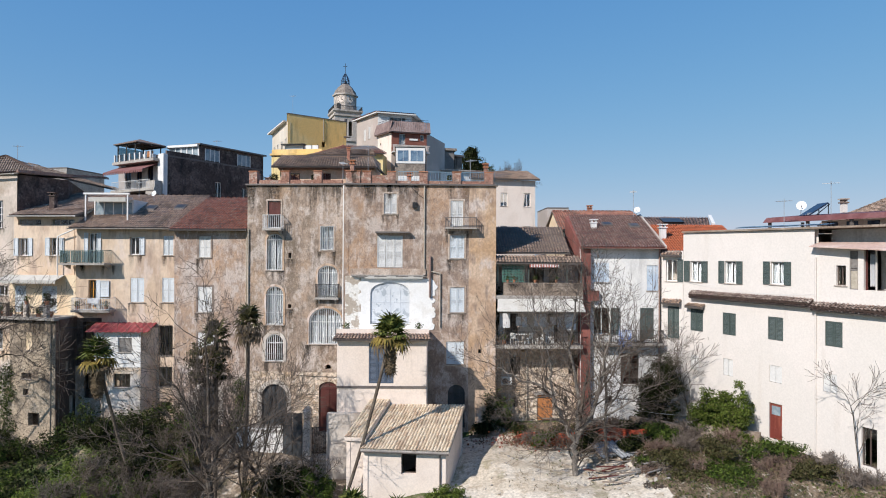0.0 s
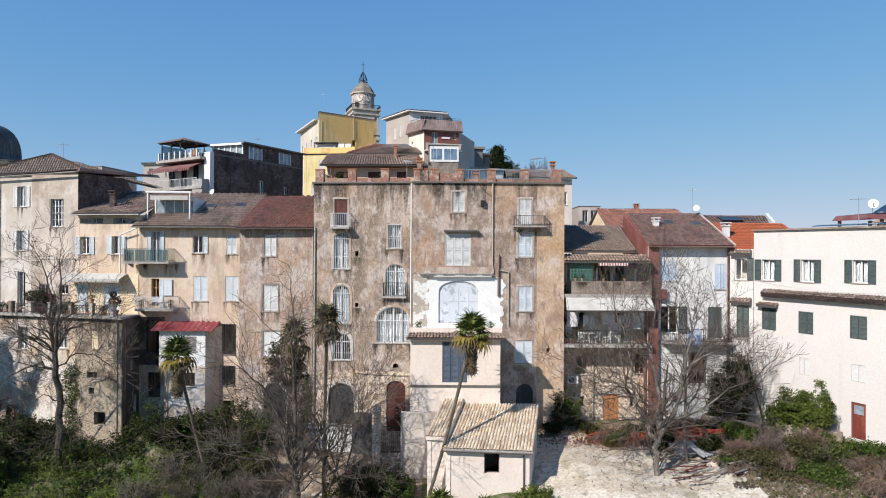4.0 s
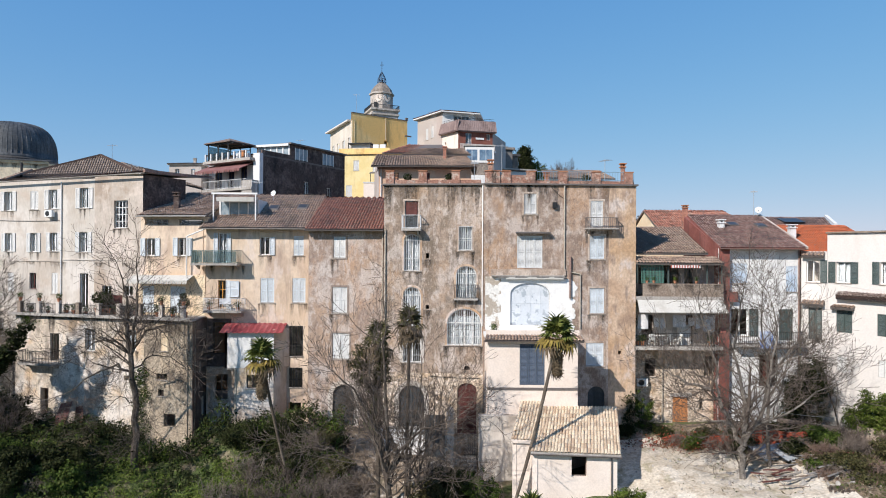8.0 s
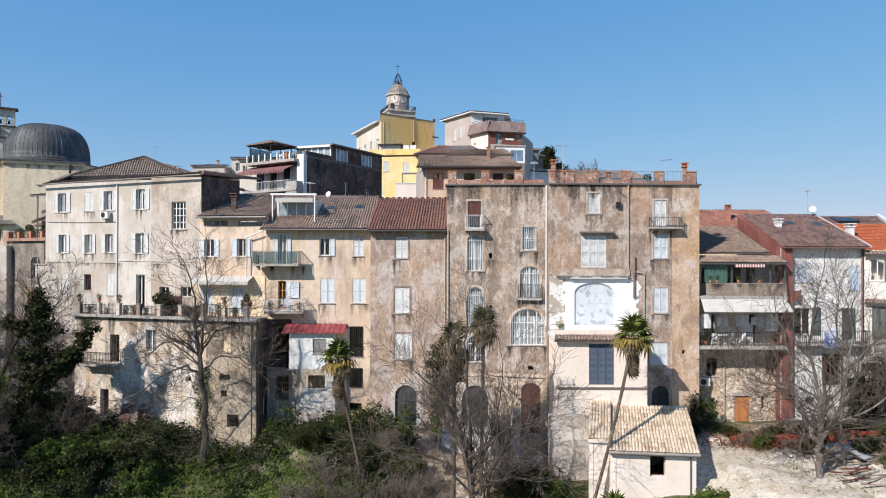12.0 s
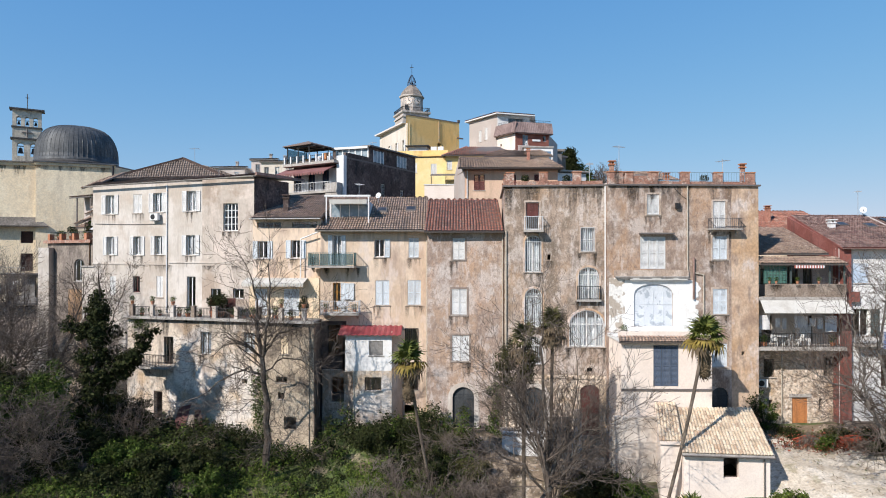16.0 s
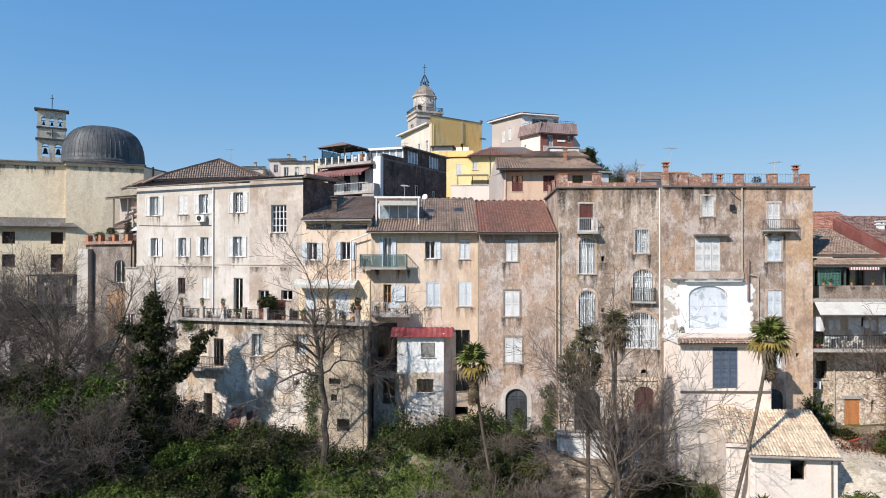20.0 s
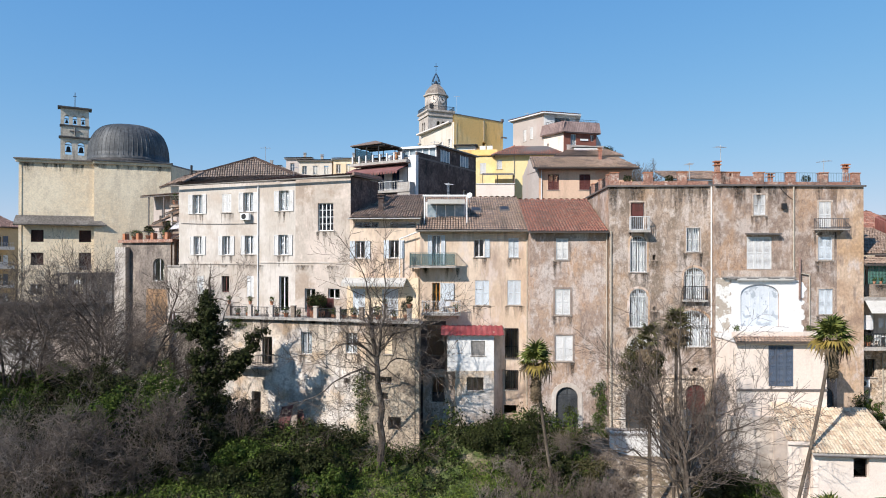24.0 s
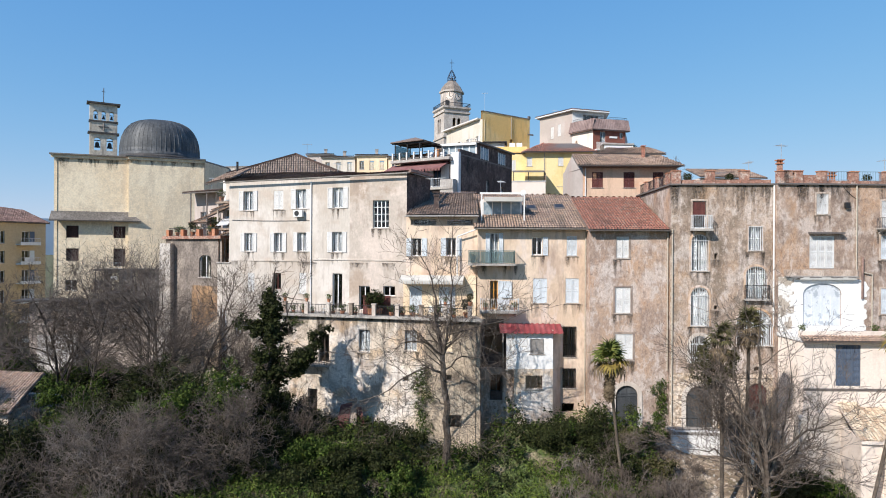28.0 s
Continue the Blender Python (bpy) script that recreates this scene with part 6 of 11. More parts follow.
flat_roof(white, [(17.75, 44.85), (24.7, 30.9), (33.1, 35.0), (26.0, 49.1)], 16.64, m_brown_conc, 0.12)
for u0, u1, z, sd in ((0.85, 9.7, 12.05, 26), (9.75, 15.4, 11.9, 27)):
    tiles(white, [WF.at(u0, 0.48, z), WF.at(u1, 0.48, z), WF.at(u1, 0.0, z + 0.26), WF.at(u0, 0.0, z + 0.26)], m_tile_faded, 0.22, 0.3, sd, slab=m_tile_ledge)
    # underside shade of the ledge, put in as a darker row of tiles
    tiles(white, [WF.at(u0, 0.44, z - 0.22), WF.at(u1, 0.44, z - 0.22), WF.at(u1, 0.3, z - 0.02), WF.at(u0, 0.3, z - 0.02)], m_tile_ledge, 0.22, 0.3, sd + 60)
for o in (HV[4],):
    tiles(white, [WF.at(o[0] - 0.2, 0.45, 11.15), WF.at(o[1] + 0.2, 0.45, 11.15), WF.at(o[1] + 0.2, 0.0, 11.35), WF.at(o[0] - 0.2, 0.0, 11.35)], m_tile_old, 0.22, 0.25, 28)
downpipe(white, [WF.at(9.85, 0.07, 14.8), WF.at(9.85, 0.07, 3.2)], m_white)
m_pinkroof = material("faded_pink_sheet_roof", (0.5, 0.36, 0.31), 0.8, [((0.58, 0.46, 0.41), 0.8, 0.45, 0.62, 0.7)], 0.1, 6, 0.2)
r = lambda t: [WF.at(9.75, 0.55, 15.42 + t), WF.at(15.4, 0.75, 15.12 + t), WF.at(15.4, -0.6, 15.6 + t), WF.at(9.75, -0.5, 15.66 + t)]
part("loggia_roof", Geo().hexa(r(0), r(0.06)), m_pinkroof, white, "faded pink sheet roof over the loggia")
# roof pavilion, panels, aerial mast
m_redsheet = material("dark_red_roof_sheet", (0.14, 0.05, 0.05), 0.6, [((0.2, 0.09, 0.09), 0.8, 0.45, 0.65, 0.7)], 0.12, 6, 0.1)
PVF = Fac((24.9, 46.0), (29.0, 37.9))
g = Geo()
g.hexa([PVF.at(-0.3, 0.4, 17.36), PVF.at(9.2, 0.4, 17.36), PVF.at(9.2, -4.2, 17.6), PVF.at(-0.3, -4.2, 17.6)], [PVF.at(-0.1, 0.2, 17.74), PVF.at(9.2, 0.2, 17.74), PVF.at(9.2, -4.2, 18.1), PVF.at(-0.1, -4.2, 18.1)])
pav = part("roof_pavilion", g, m_redsheet, white, "dark red roof over the roof terrace")
for u in (0.1, 3.0, 6.0, 8.9):
    for d in (0.1, -3.9):
        part("post", Geo().bar(PVF.at(u, d, 16.6), PVF.at(u, d, 17.5), 0.18), m_gutter, pav)
g = Geo()
PVF.box(g, 3.2, 8.8, -3.8, -1.2, 16.7, 17.42)
part("pavilion_wall", g, m_cream, pav)
for k in range(4):
    g = Geo()
    PVF.box(g, 3.6 + 1.35 * k, 4.35 + 1.35 * k, -1.2, -1.16, 16.85, 17.3)
    part("pavilion_window", g, m_panel, pav)
chimney(white, 27.9, 42.0, 17.9, 18.55, 0.32, m_white, m_tile_faded)
for k in range(6):
    u = 4.0 + 1.05 * k
    r = lambda t: [WF.at(u, -0.5, 16.74 + t), WF.at(u + 0.95, -0.5, 16.74 + t), WF.at(u + 0.95, -1.3, 16.84 + t), WF.at(u, -1.3, 16.84 + t)]
    part("solar_panel", Geo().hexa(r(0), r(0.04)), m_panel, white)
heater = part("solar_heater", Geo().hexa([(26.3, 43.3, 17.75), (26.3, 44.5, 17.75), (27.7, 44.5, 18.65), (27.7, 43.3, 18.65)], [(26.25, 43.3, 17.83), (26.25, 44.5, 17.83), (27.65, 44.5, 18.73), (27.65, 43.3, 18.73)]), m_panel, white, "tilted solar water panel")
for y in (43.35, 44.45):
    part("strut", Geo().bar((27.7, y, 17.6), (27.7, y, 18.65), 0.05), m_iron, heater)
    part("strut", Geo().bar((26.6, y, 17.62), (27.8, y, 18.62), 0.05), m_iron, heater)
hip = thing("hip_roof_house", (44, 55, 8), "house with an old tan tiled hip roof behind the white house", "house")
shell(hip, [(39.2, 51.4), (49.0, 51.4), (49.0, 62.0), (39.2, 62.0)], 8.0, 18.0, m_cream)
tiles(hip, [(38.8, 51.0, 18.0), (49.4, 51.0, 18.0), (49.4, 57.0, 20.7), (43.4, 57.0, 20.7)], m_tile_old, 0.26, 0.42, 29)
tiles(hip, [(38.8, 62.6, 18.0), (38.8, 51.0, 18.0), (43.4, 57.0, 20.7), (43.4, 58.0, 20.7)], m_tile_old, 0.26, 0.42, 30)
# infill piece between the grey and the white houses
infill = thing("infill_house", (17.3, 45.5, 2), "narrow white infill front with green shuttered windows", "house")
IF = Fac((16.75, 46.2), (17.9, 44.95))
HI = [(0.35, 1.25, 12.9, 14.55), (0.5, 1.4, 8.6, 11.0)]
wall(IF, 0.0, 15.2, HI, m_white, infill)
window(IF, infill, HI[0], "half", m_shut_green)
window(IF, infill, HI[1], "closed", m_shut_green)
for z, s in ((14.85, 31), (11.25, 32)):
    tiles(infill, [IF.at(0.1, 0.45, z), IF.at(1.6, 0.45, z), IF.at(1.6, 0.0, z + 0.3), IF.at(0.1, 0.0, z + 0.3)], m_tile_old, 0.22, 0.25, s)

# ---- roofs and houses behind, on the hill ----


def block(name, label, pts, z0, z1, mat, openings=(), win=None, roof=None, front=0, thick=0.35, top=True):
    """A plain house: footprint from the front left corner, anticlockwise seen from above; windows in its front."""
    t = thing(name, (*pts[0], z0), label, "house")
    f = Fac(pts[front], pts[(front + 1) % len(pts)])
    wall(f, z0, z1, list(openings), mat, t, thick)
    shell(t, list(pts), z0, z1, mat, skip=(front,), thick=thick)
    for o in openings:
        st, sm = (win or ("glass", None))
        window(f, t, o, st, sm, frame=m_frame_white, sill=True)
    if top:
        flat_roof(t, list(pts), z1 + 0.12, roof or m_gutter, 0.2)
    return t, f


# black-walled house with terraces
black, BKF = block("dark_terraced_house", "dark bitumen-coated house with white roof terraces", [(-30.3, 66.0), (-23.3, 77.9), (-31.0, 82.0), (-37.0, 70.1)], 10.0, 25.4, m_dark,
                   [(6.4, 7.3, 21.0, 23.2), (10.4, 11.2, 20.8, 22.8)])
g = Geo()
BKF.box(g, 4.2, BKF.len, -5.5, 0.0, 25.5, 27.25)
att = part("attic", g, m_dark, black)
g = Geo()
BKF.box(g, 4.0, BKF.len + 0.3, -5.8, 0.3, 27.25, 27.42)
part("attic_roof", g, m_gutter, att)
for u in (4.9, 9.6):
    g = Geo()
    BKF.box(g, u, u + 2.0, -0.06, 0.02, 25.6, 26.9)
    w = part("window", g, m_dormer, black)
    for q in (0, 0.65, 1.3, 1.95):
        g = Geo()
        BKF.box(g, u + q, u + q + 0.1, 0.02, 0.06, 25.55, 26.95)
        part("mullion", g, m_frame_white, w)
BLF = Fac((-37.0, 70.1), (-30.3, 66.0))
g = Geo()
BLF.box(g, -0.4, BLF.len, 0.0, 1.5, 21.55, 21.8)
BLF.box(g, -0.6, BLF.len - 0.6, 0.0, 1.2, 24.8, 25.1)
sl = part("terrace_slab", g, m_concrete, black, "pale concrete terrace slabs")
railing(BLF, sl, -0.3, BLF.len - 0.9, 1.4, 21.8, 0.95, m_bars, 0.22)
for k in range(8):
    g = Geo()
    u = -0.5 + 0.98 * k
    BLF.box(g, u, u + 0.16, 0.9, 1.06, 25.1, 25.95)
    part("terrace_pier", g, m_greywhite, sl)
railing(BLF, sl, -0.4, BLF.len - 0.8, 1.0, 25.1, 0.75, m_iron, 0.25)
for u in (0.4, 2.5, 4.6):
    g = Geo()
    BLF.box(g, u, u + 0.95, 0.003, 0.06, 21.82, 24.1)
    w = part("window", g, m_panel, black)
    g = Geo()
    BLF.box(g, u + 0.95, u + 2.0, 0.003, 0.12, 21.8, 24.4)
    part("white_pier", g, m_greywhite, black)
    for q in (0.0, 0.46, 0.9):
        g = Geo()
        BLF.box(g, u + q, u + q + 0.06, 0.06, 0.1, 21.82, 24.1)
        part("mullion", g, m_frame_dark, w)
awn = part("awning", Geo().hexa([BLF.at(-0.9, 0.1, 24.65), BLF.at(6.7, 0.1, 24.65), BLF.at(6.7, 2.1, 23.75), BLF.at(-0.9, 2.1, 23.75)], [BLF.at(-0.9, 0.1, 24.72), BLF.at(6.7, 0.1, 24.72), BLF.at(6.7, 2.1, 23.82), BLF.at(-0.9, 2.1, 23.82)]), m_awning_red, black, "faded brown awning over the terrace")
for k in range(19):
    u = -0.9 + 0.4 * k
    q = lambda d: [BLF.at(u, d, 23.8), BLF.at(u + 0.38, d, 23.8), BLF.at(u + 0.3, d, 23.5), BLF.at(u + 0.08, d, 23.5)]
    part("scallop", Geo().hexa(q(2.08), q(2.11)), m_awning_red, awn)
g = Geo()
BLF.box(g, 7.0, 8.0, 0.003, 0.5, 20.9, 25.6)
part("white_pillar", g, m_greywhite, black, "broad whitewashed corner pillar")
g = Geo()
BLF.box(g, 6.2, 7.85, 0.3, 1.4, 20.6, 22.6)
part("terrace_box", g, m_concrete, black)
# parapet of bitumen along the top of the dark wall
g = Geo()
BKF.box(g, 0.0, 4.2, -0.25, 0.0, 25.5, 26.0)
part("parapet", g, m_dark, black)
# glazed room between the pergola and the attic
VB = Fac(BLF.at(3.6, -3.2, 0)[:2], BKF.at(4.2, -0.1, 0)[:2])
g = Geo()
VB.box(g, -0.1, VB.len, -0.3, 0.35, 27.05, 27.3)
vr = part("glazed_room", g, m_frame_white, black, "white-framed glazed roof room")
n = 5
for k in range(n + 1):
    g = Geo()
    u = (VB.len - 0.15) * k / n
    VB.box(g, u, u + 0.15, -0.1, 0.06, 25.5, 27.05)
    part("post", g, m_frame_white, vr)
    if k < n:
        g = Geo()
        VB.box(g, u + 0.15, u + (VB.len - 0.15) / n, -0.05, 0.0, 25.7, 27.0)
        part("pane", g, m_dormer, vr)
g = Geo()
VB.box(g, 0.0, VB.len, -2.0, -1.9, 25.5, 27.0)
part("room_wall", g, m_greywhite, vr)
g = Geo()
for u in (-0.3, 1.4, 3.1):
    for d in (0.7, -2.4):
        g.bar(BLF.at(u, d, 25.2), BLF.at(u, d, 27.05), 0.1)
for d in (0.7, -0.8, -2.4):
    g.bar(BLF.at(-0.7, d, 27.1), BLF.at(4.0, d, 27.0), 0.13)
perg = part("pergola", g, m_iron, black, "dark pergola on the roof terrace")
g = Geo()
BLF.box(g, -0.3, -0.24, -2.4, 0.7, 25.4, 26.9)
part("pane", g, m_teal, perg)
hipc = [BLF.at(-0.8, 1.0, 27.15), BLF.at(3.7, 1.0, 27.15), BLF.at(3.7, -2.7, 27.15), BLF.at(-0.8, -2.7, 27.15)]
peak = BLF.at(1.45, -0.85, 27.85)
for k in range(4):
    a, b = hipc[k], hipc[(k + 1) % 4]
    part("pavilion_roof", Geo().hexa([a, b, peak], [a + Vector((0, 0, 0.1)), b + Vector((0, 0, 0.1)), peak + Vector((0, 0, 0.1))]), m_tile_faded, perg, "faded brown low hipped roof")
for u, d, h in ((4.2, 0.5, 0.7), (4.9, 0.4, 1.0), (5.6, 0.5, 0.6), (0.4, -1.5, 0.9), (2.3, -1.8, 1.1)):
    g = Geo()
    BLF.box(g, u, u + 0.5, d - 0.4, d, 25.1, 25.1 + h)
    part("terrace_furniture", g, m_wood_door if h > 0.8 else m_greywhite, black)
g = Geo()
BLF.box(g, -0.4, 3.4, -2.75, -2.6, 25.2, 26.3)
part("back_screen", g, m_shut_brown, perg)

# salmon house with tiled roof
HS = [(0.95, 2.1, 21.65, 23.3), (4.25, 5.4, 21.65, 23.3), (7.3, 8.4, 21.65, 23.3)]
salmon, SF = block("salmon_house", "salmon plastered house with brown shutters and tiled roof", [(-17.35, 64.1), (-7.6, 63.8), (-7.4, 70.6), (-18.4, 69.2)], 12.0, 23.8, m_orangewall, HS, ("closed", m_shut_brown), top=False)
wall(Fac((-18.43, 69.2), (-17.38, 64.1)), 12.0, 23.78, [], m_pinkgrey, salmon, 0.03, caps=True, label="greyish unpainted side wall")
tiles(salmon, [(-18.1, 63.2, 23.9), (-7.1, 62.9, 23.9), (-8.1, 67.4, 25.6), (-17.95, 66.9, 25.6)], m_tile_old, 0.28, 0.45, 33)
tiles(salmon, [(-7.1, 62.9, 23.9), (-6.9, 71.0, 24.0), (-8.1, 67.6, 25.6), (-8.1, 67.4, 25.6)], m_tile_old, 0.28, 0.45, 35, clip=True)
part("gable", Geo().hexa([(-17.5, 64.2, 23.7), (-18.4, 69.2, 23.7), (-17.95, 66.9, 25.4)], [(-17.2, 64.2, 23.7), (-18.1, 69.2, 23.7), (-17.65, 66.9, 25.4)]), m_pinkgrey, salmon)
g = Geo()
SF.box(g, -0.1, SF.len + 0.1, 0.0, 0.5, 23.72, 23.84)
part("eave_board", g, m_tile_dark, salmon)
gutter(salmon, (-18.05, 63.1, 23.85), (-7.1, 62.8, 23.85), m_gutter)
downpipe(salmon, [SF.at(0.25, 0.1, 23.8), SF.at(0.25, 0.1, 17.0)], m_frame_white)
chimney(salmon, -10.4, 66.0, 24.7, 26.1, 0.3, m_tile_red)
shell(salmon, [(-14.6, 67.6), (-7.9, 67.4), (-7.6, 73.0), (-14.2, 73.0)], 14.0, 25.7, m_orangewall)
tiles(salmon, [(-15.2, 67.2, 25.75), (-7.5, 67.0, 25.75), (-8.4, 70.6, 27.0), (-13.0, 70.8, 27.0)], m_tile_old, 0.28, 0.45, 36)

# yellow houses
HY = [(0.25, 1.05, 27.9, 29.3), (5.0, 5.8, 27.95, 29.3), (4.9, 5.95, 24.8, 26.4)]
yel, YF = block("yellow_house", "light yellow plastered house with red tiled roof", [(-19.5, 93.4), (-9.3, 92.6), (-9.0, 95.6), (-18.8, 98.6)], 14.0, 30.0, m_lemon, HY[:2], ("closed", m_shut_white), top=False)
window(YF, yel, HY[2], "closed", m_blueboard, sill=True)
downpipe(yel, [YF.at(2.9, 0.08, 30.0), YF.at(2.9, 0.08, 20.0)], m_pipe, 0.07)
tiles(yel, [(-20.1, 92.6, 30.0), (-8.7, 91.8, 30.0), (-11.0, 95.8, 31.9), (-16.0, 97.2, 32.1)], m_tile_red, 0.32, 0.5, 37, clip=True)
tiles(yel, [(-19.6, 99.4, 30.0), (-20.1, 92.6, 30.0), (-16.0, 97.2, 32.1), (-16.1, 97.4, 32.1)], m_tile_red, 0.32, 0.5, 38, clip=True)
gold = thing("golden_house", (-22, 103, 20), "tall ochre-yellow blank gable wall with pale side front", "house")
GD = Fac((-25.75, 99.5), (-17.1, 105.9))
wall(GD, 18.0, 37.75, [(6.1, 6.75, 32.9, 33.8)], m_golden, gold)
m_apart_pale = material("cream_side_plaster", (0.6, 0.535, 0.45), 0.9, [((0.68, 0.62, 0.54), 0.2, 0.45, 0.62, 0.8), ((0.45, 0.38, 0.3), V(0.5), 0.58, 0.74, 0.6)], 0.06, 5, 0.1)
GS = Fac((-31.6, 111.2), (-25.75, 99.5))
HGS = [(u, u + 1.0, z, z + 2.3) for z in (31.6, 27.2) for u in (1.4, 4.4, 7.6, 10.8)]
wall(GS, 18.0, 36.5, HGS, m_apart_pale, gold)
for o in HGS:
    window(GS, gold, o, "half", m_shut_white, slats=False)
shell(gold, [(-25.75, 99.5), (-17.1, 105.9), (-22.0, 117.0), (-31.6, 111.2)], 18.0, 36.6, m_golden, skip=(0, 3))
flat_roof(gold, [(-26.6, 99.9), (-17.3, 106.3), (-22.0, 117.5), (-32.6, 111.4)], 36.75, m_white, 0.22)
g = Geo()
GD.box(g, -0.06, GD.len + 0.06, -0.4, 0.06, 37.75, 37.88)
part("coping", g, m_gutter, gold)
g = Geo()
GD.box(g, GD.len - 0.5, GD.len + 0.7, 0.003, 0.25, 35.0, 35.2)
GD.box(g, GD.len - 0.35, GD.len + 0.1, -0.2, 0.1, 37.88, 38.3)
part("gutter_spout", g, m_gutter, gold)
downpipe(gold, [GD.at(6.35, 0.08, 37.6), GD.at(6.35, 0.08, 33.9)], m_pipe, 0.06)
gl, GLF = block("golden_lower_house", "ochre-yellow lower house with roof terrace and shutters", [(-27.2, 95.3), (-19.1, 94.3), (-18.9, 99.0), (-26.3, 99.2)], 14.0, 30.0, m_lemon, [(2.4, 3.3, 27.6, 29.2), (5.5, 6.4, 27.3, 29.0), (1.2, 2.2, 23.5, 25.3), (5.0, 6.0, 23.4, 25.2)], ("closed", m_shut_white))
g = Geo()
GLF.box(g, -0.2, GLF.len + 0.2, -0.3, 0.25, 30.13, 30.42)
part("cornice", g, m_golden, gl)
g = Geo()
GLF.box(g, 0.0, GLF.len, -0.3, -0.1, 30.42, 31.1)
part("terrace_parapet", g, m_golden, gl)
g = Geo()
GLF.box(g, 1.6, 4.6, -4.2, -1.5, 30.2, 32.0)
tr = part("terrace_room", g, m_greywhite, gl)
g = Geo()
GLF.box(g, 1.2, 5.0, -4.3, -0.9, 32.0, 32.14)
part("terrace_roof", g, m_iron, tr)
for u in (1.3, 4.9, 7.2):
    part("roof_post", Geo().bar(GLF.at(u, -1.0, 30.2), GLF.at(u, -1.0, 32.0), 0.1), m_iron, tr)
for u in (5.4, 6.5):
    g = Geo()
    GLF.box(g, u, u + 0.9, -0.9, -0.5, 31.1, 31.75)
    part("cooling_unit", g, m_plastic, tr)

# terrace with a canopy in front of the yellow house
ty = thing("yellow_terrace_house", (-20, 90, 14), "low cream terrace house with dark roof canopy", "house")
TYF = Fac((-22.6, 90.6), (-16.9, 90.2))
wall(TYF, 12.0, 25.2, [], m_cream, ty)
shell(ty, [(-22.6, 90.6), (-16.9, 90.2), (-16.8, 92.7), (-22.4, 92.9)], 12.0, 24.2, m_yellow_wall, skip=(0,))
flat_roof(ty, [(-22.5, 90.8), (-17.0, 90.5), (-16.8, 92.6), (-22.3, 92.8)], 24.2, m_concrete, 0.2)
g = Geo()
TYF.box(g, -0.1, TYF.len + 0.1, -0.45, 0.1, 25.2, 25.32)
part("parapet_coping", g, m_greywhite, ty)
part("canopy", Geo().hexa([TYF.at(0.9, 0.2, 26.55), TYF.at(5.6, 0.2, 26.55), TYF.at(5.6, -2.2, 27.0), TYF.at(0.9, -2.2, 27.0)], [TYF.at(0.9, 0.2, 26.7), TYF.at(5.6, 0.2, 26.7), TYF.at(5.6, -2.2, 27.15), TYF.at(0.9, -2.2, 27.15)]), m_gutter, ty)
for u in (1.0, 3.2, 5.5):
    part("post", Geo().bar(TYF.at(u, -0.2, 24.2), TYF.at(u, -0.2, 26.6), 0.1), m_iron, ty)
part("side_screen", Geo().hexa([(-16.9, 90.3, 24.2), (-16.8, 92.6, 24.2), (-16.7, 92.6, 24.2), (-16.8, 90.3, 24.2)], [(-16.9, 90.3, 26.5), (-16.8, 92.6, 26.9), (-16.7, 92.6, 26.9), (-16.8, 90.3, 26.5)]), m_brown_conc, ty)

# pinkish grey house with brick-red balconies
pink = thing("pinkish_grey_house", (-11, 103, 18), "tall pinkish-grey rendered house with brick-red balcony storey", "house")
PKL, PKM, PKC, PKR = (-15.3, 106.0), (-10.9, 100.0), (-8.35, 96.5), (-2.75, 98.0)
PKF, PKB, PK2, PKT = Fac(PKL, PKM), Fac(PKM, PKC), Fac(PKC, PKR), Fac(PKM, (-5.4, 101.2))
HPK = [(2.6, 3.3, 34.0, 36.0), (4.2, 4.9, 34.2, 36.2), (4.4, 5.1, 30.4, 31.6), (2.2, 2.9, 30.2, 31.2)]
wall(PKF, 18.0, 37.9, HPK, m_pinkgrey, pink)
for k, o in enumerate(HPK):
    window(PKF, pink, o, "closed" if k < 2 else "glass", m_shut_white, sill=k < 2)
wall(PKB, 18.0, 34.3, [(0.7, 1.1, 32.5, 32.9)], m_cream, pink, label="pale stained side of the projecting storeys")
HPR = [(1.25, 2.25, 31.9, 34.0), (4.75, 5.35, 33.0, 34.0)]
wall(PK2, 30.9, 34.3, HPR, m_redrender, pink, label="brick-red rendered storey")
wall(PK2, 18.0, 30.9, [], m_pinkgrey, pink)
for o in HPR:
    window(PK2, pink, o, "glass", frame=m_frame_white, sill=False, curtain=o[0] < 2)
shell(pink, [PKC, PKR, (0.2, 106.5), (-12.0, 112.0), PKL], 18.0, 34.2, m_pinkgrey, skip=(0, 4))
flat_roof(pink, [PKM, (-8.3, 96.6), (-2.9, 98.1), (-0.2, 106.3), (-5.4, 106.0)], 34.4, m_concrete, 0.3)
wall(PKT, 34.4, 37.9, [(1.9, 4.6, 35.9, 37.5)], m_greywhite, pink, 0.3, label="white attic front behind the roof terrace")
window(PKT, pink, (1.9, 4.6, 35.9, 37.5), "glass", frame=m_frame_white, mull=3, sill=False)
shell(pink, [PKM, (-5.4, 101.2), (-4.0, 107.5), (-11.5, 111.0), PKL], 30.0, 37.85, m_pinkgrey, skip=(0, 4), thick=0.3)
part("eave_slab", Geo().hexa([(-16.1, 106.2, 37.95), (-11.1, 99.2, 37.95), (-4.6, 100.6, 37.8), (-3.4, 108.0, 37.95), (-11.6, 111.8, 37.95)], [(-16.1, 106.2, 38.12), (-11.1, 99.2, 38.12), (-4.6, 100.6, 37.97), (-3.4, 108.0, 38.12), (-11.6, 111.8, 38.12)]), m_greywhite, pink, "thin pale eaves slab")
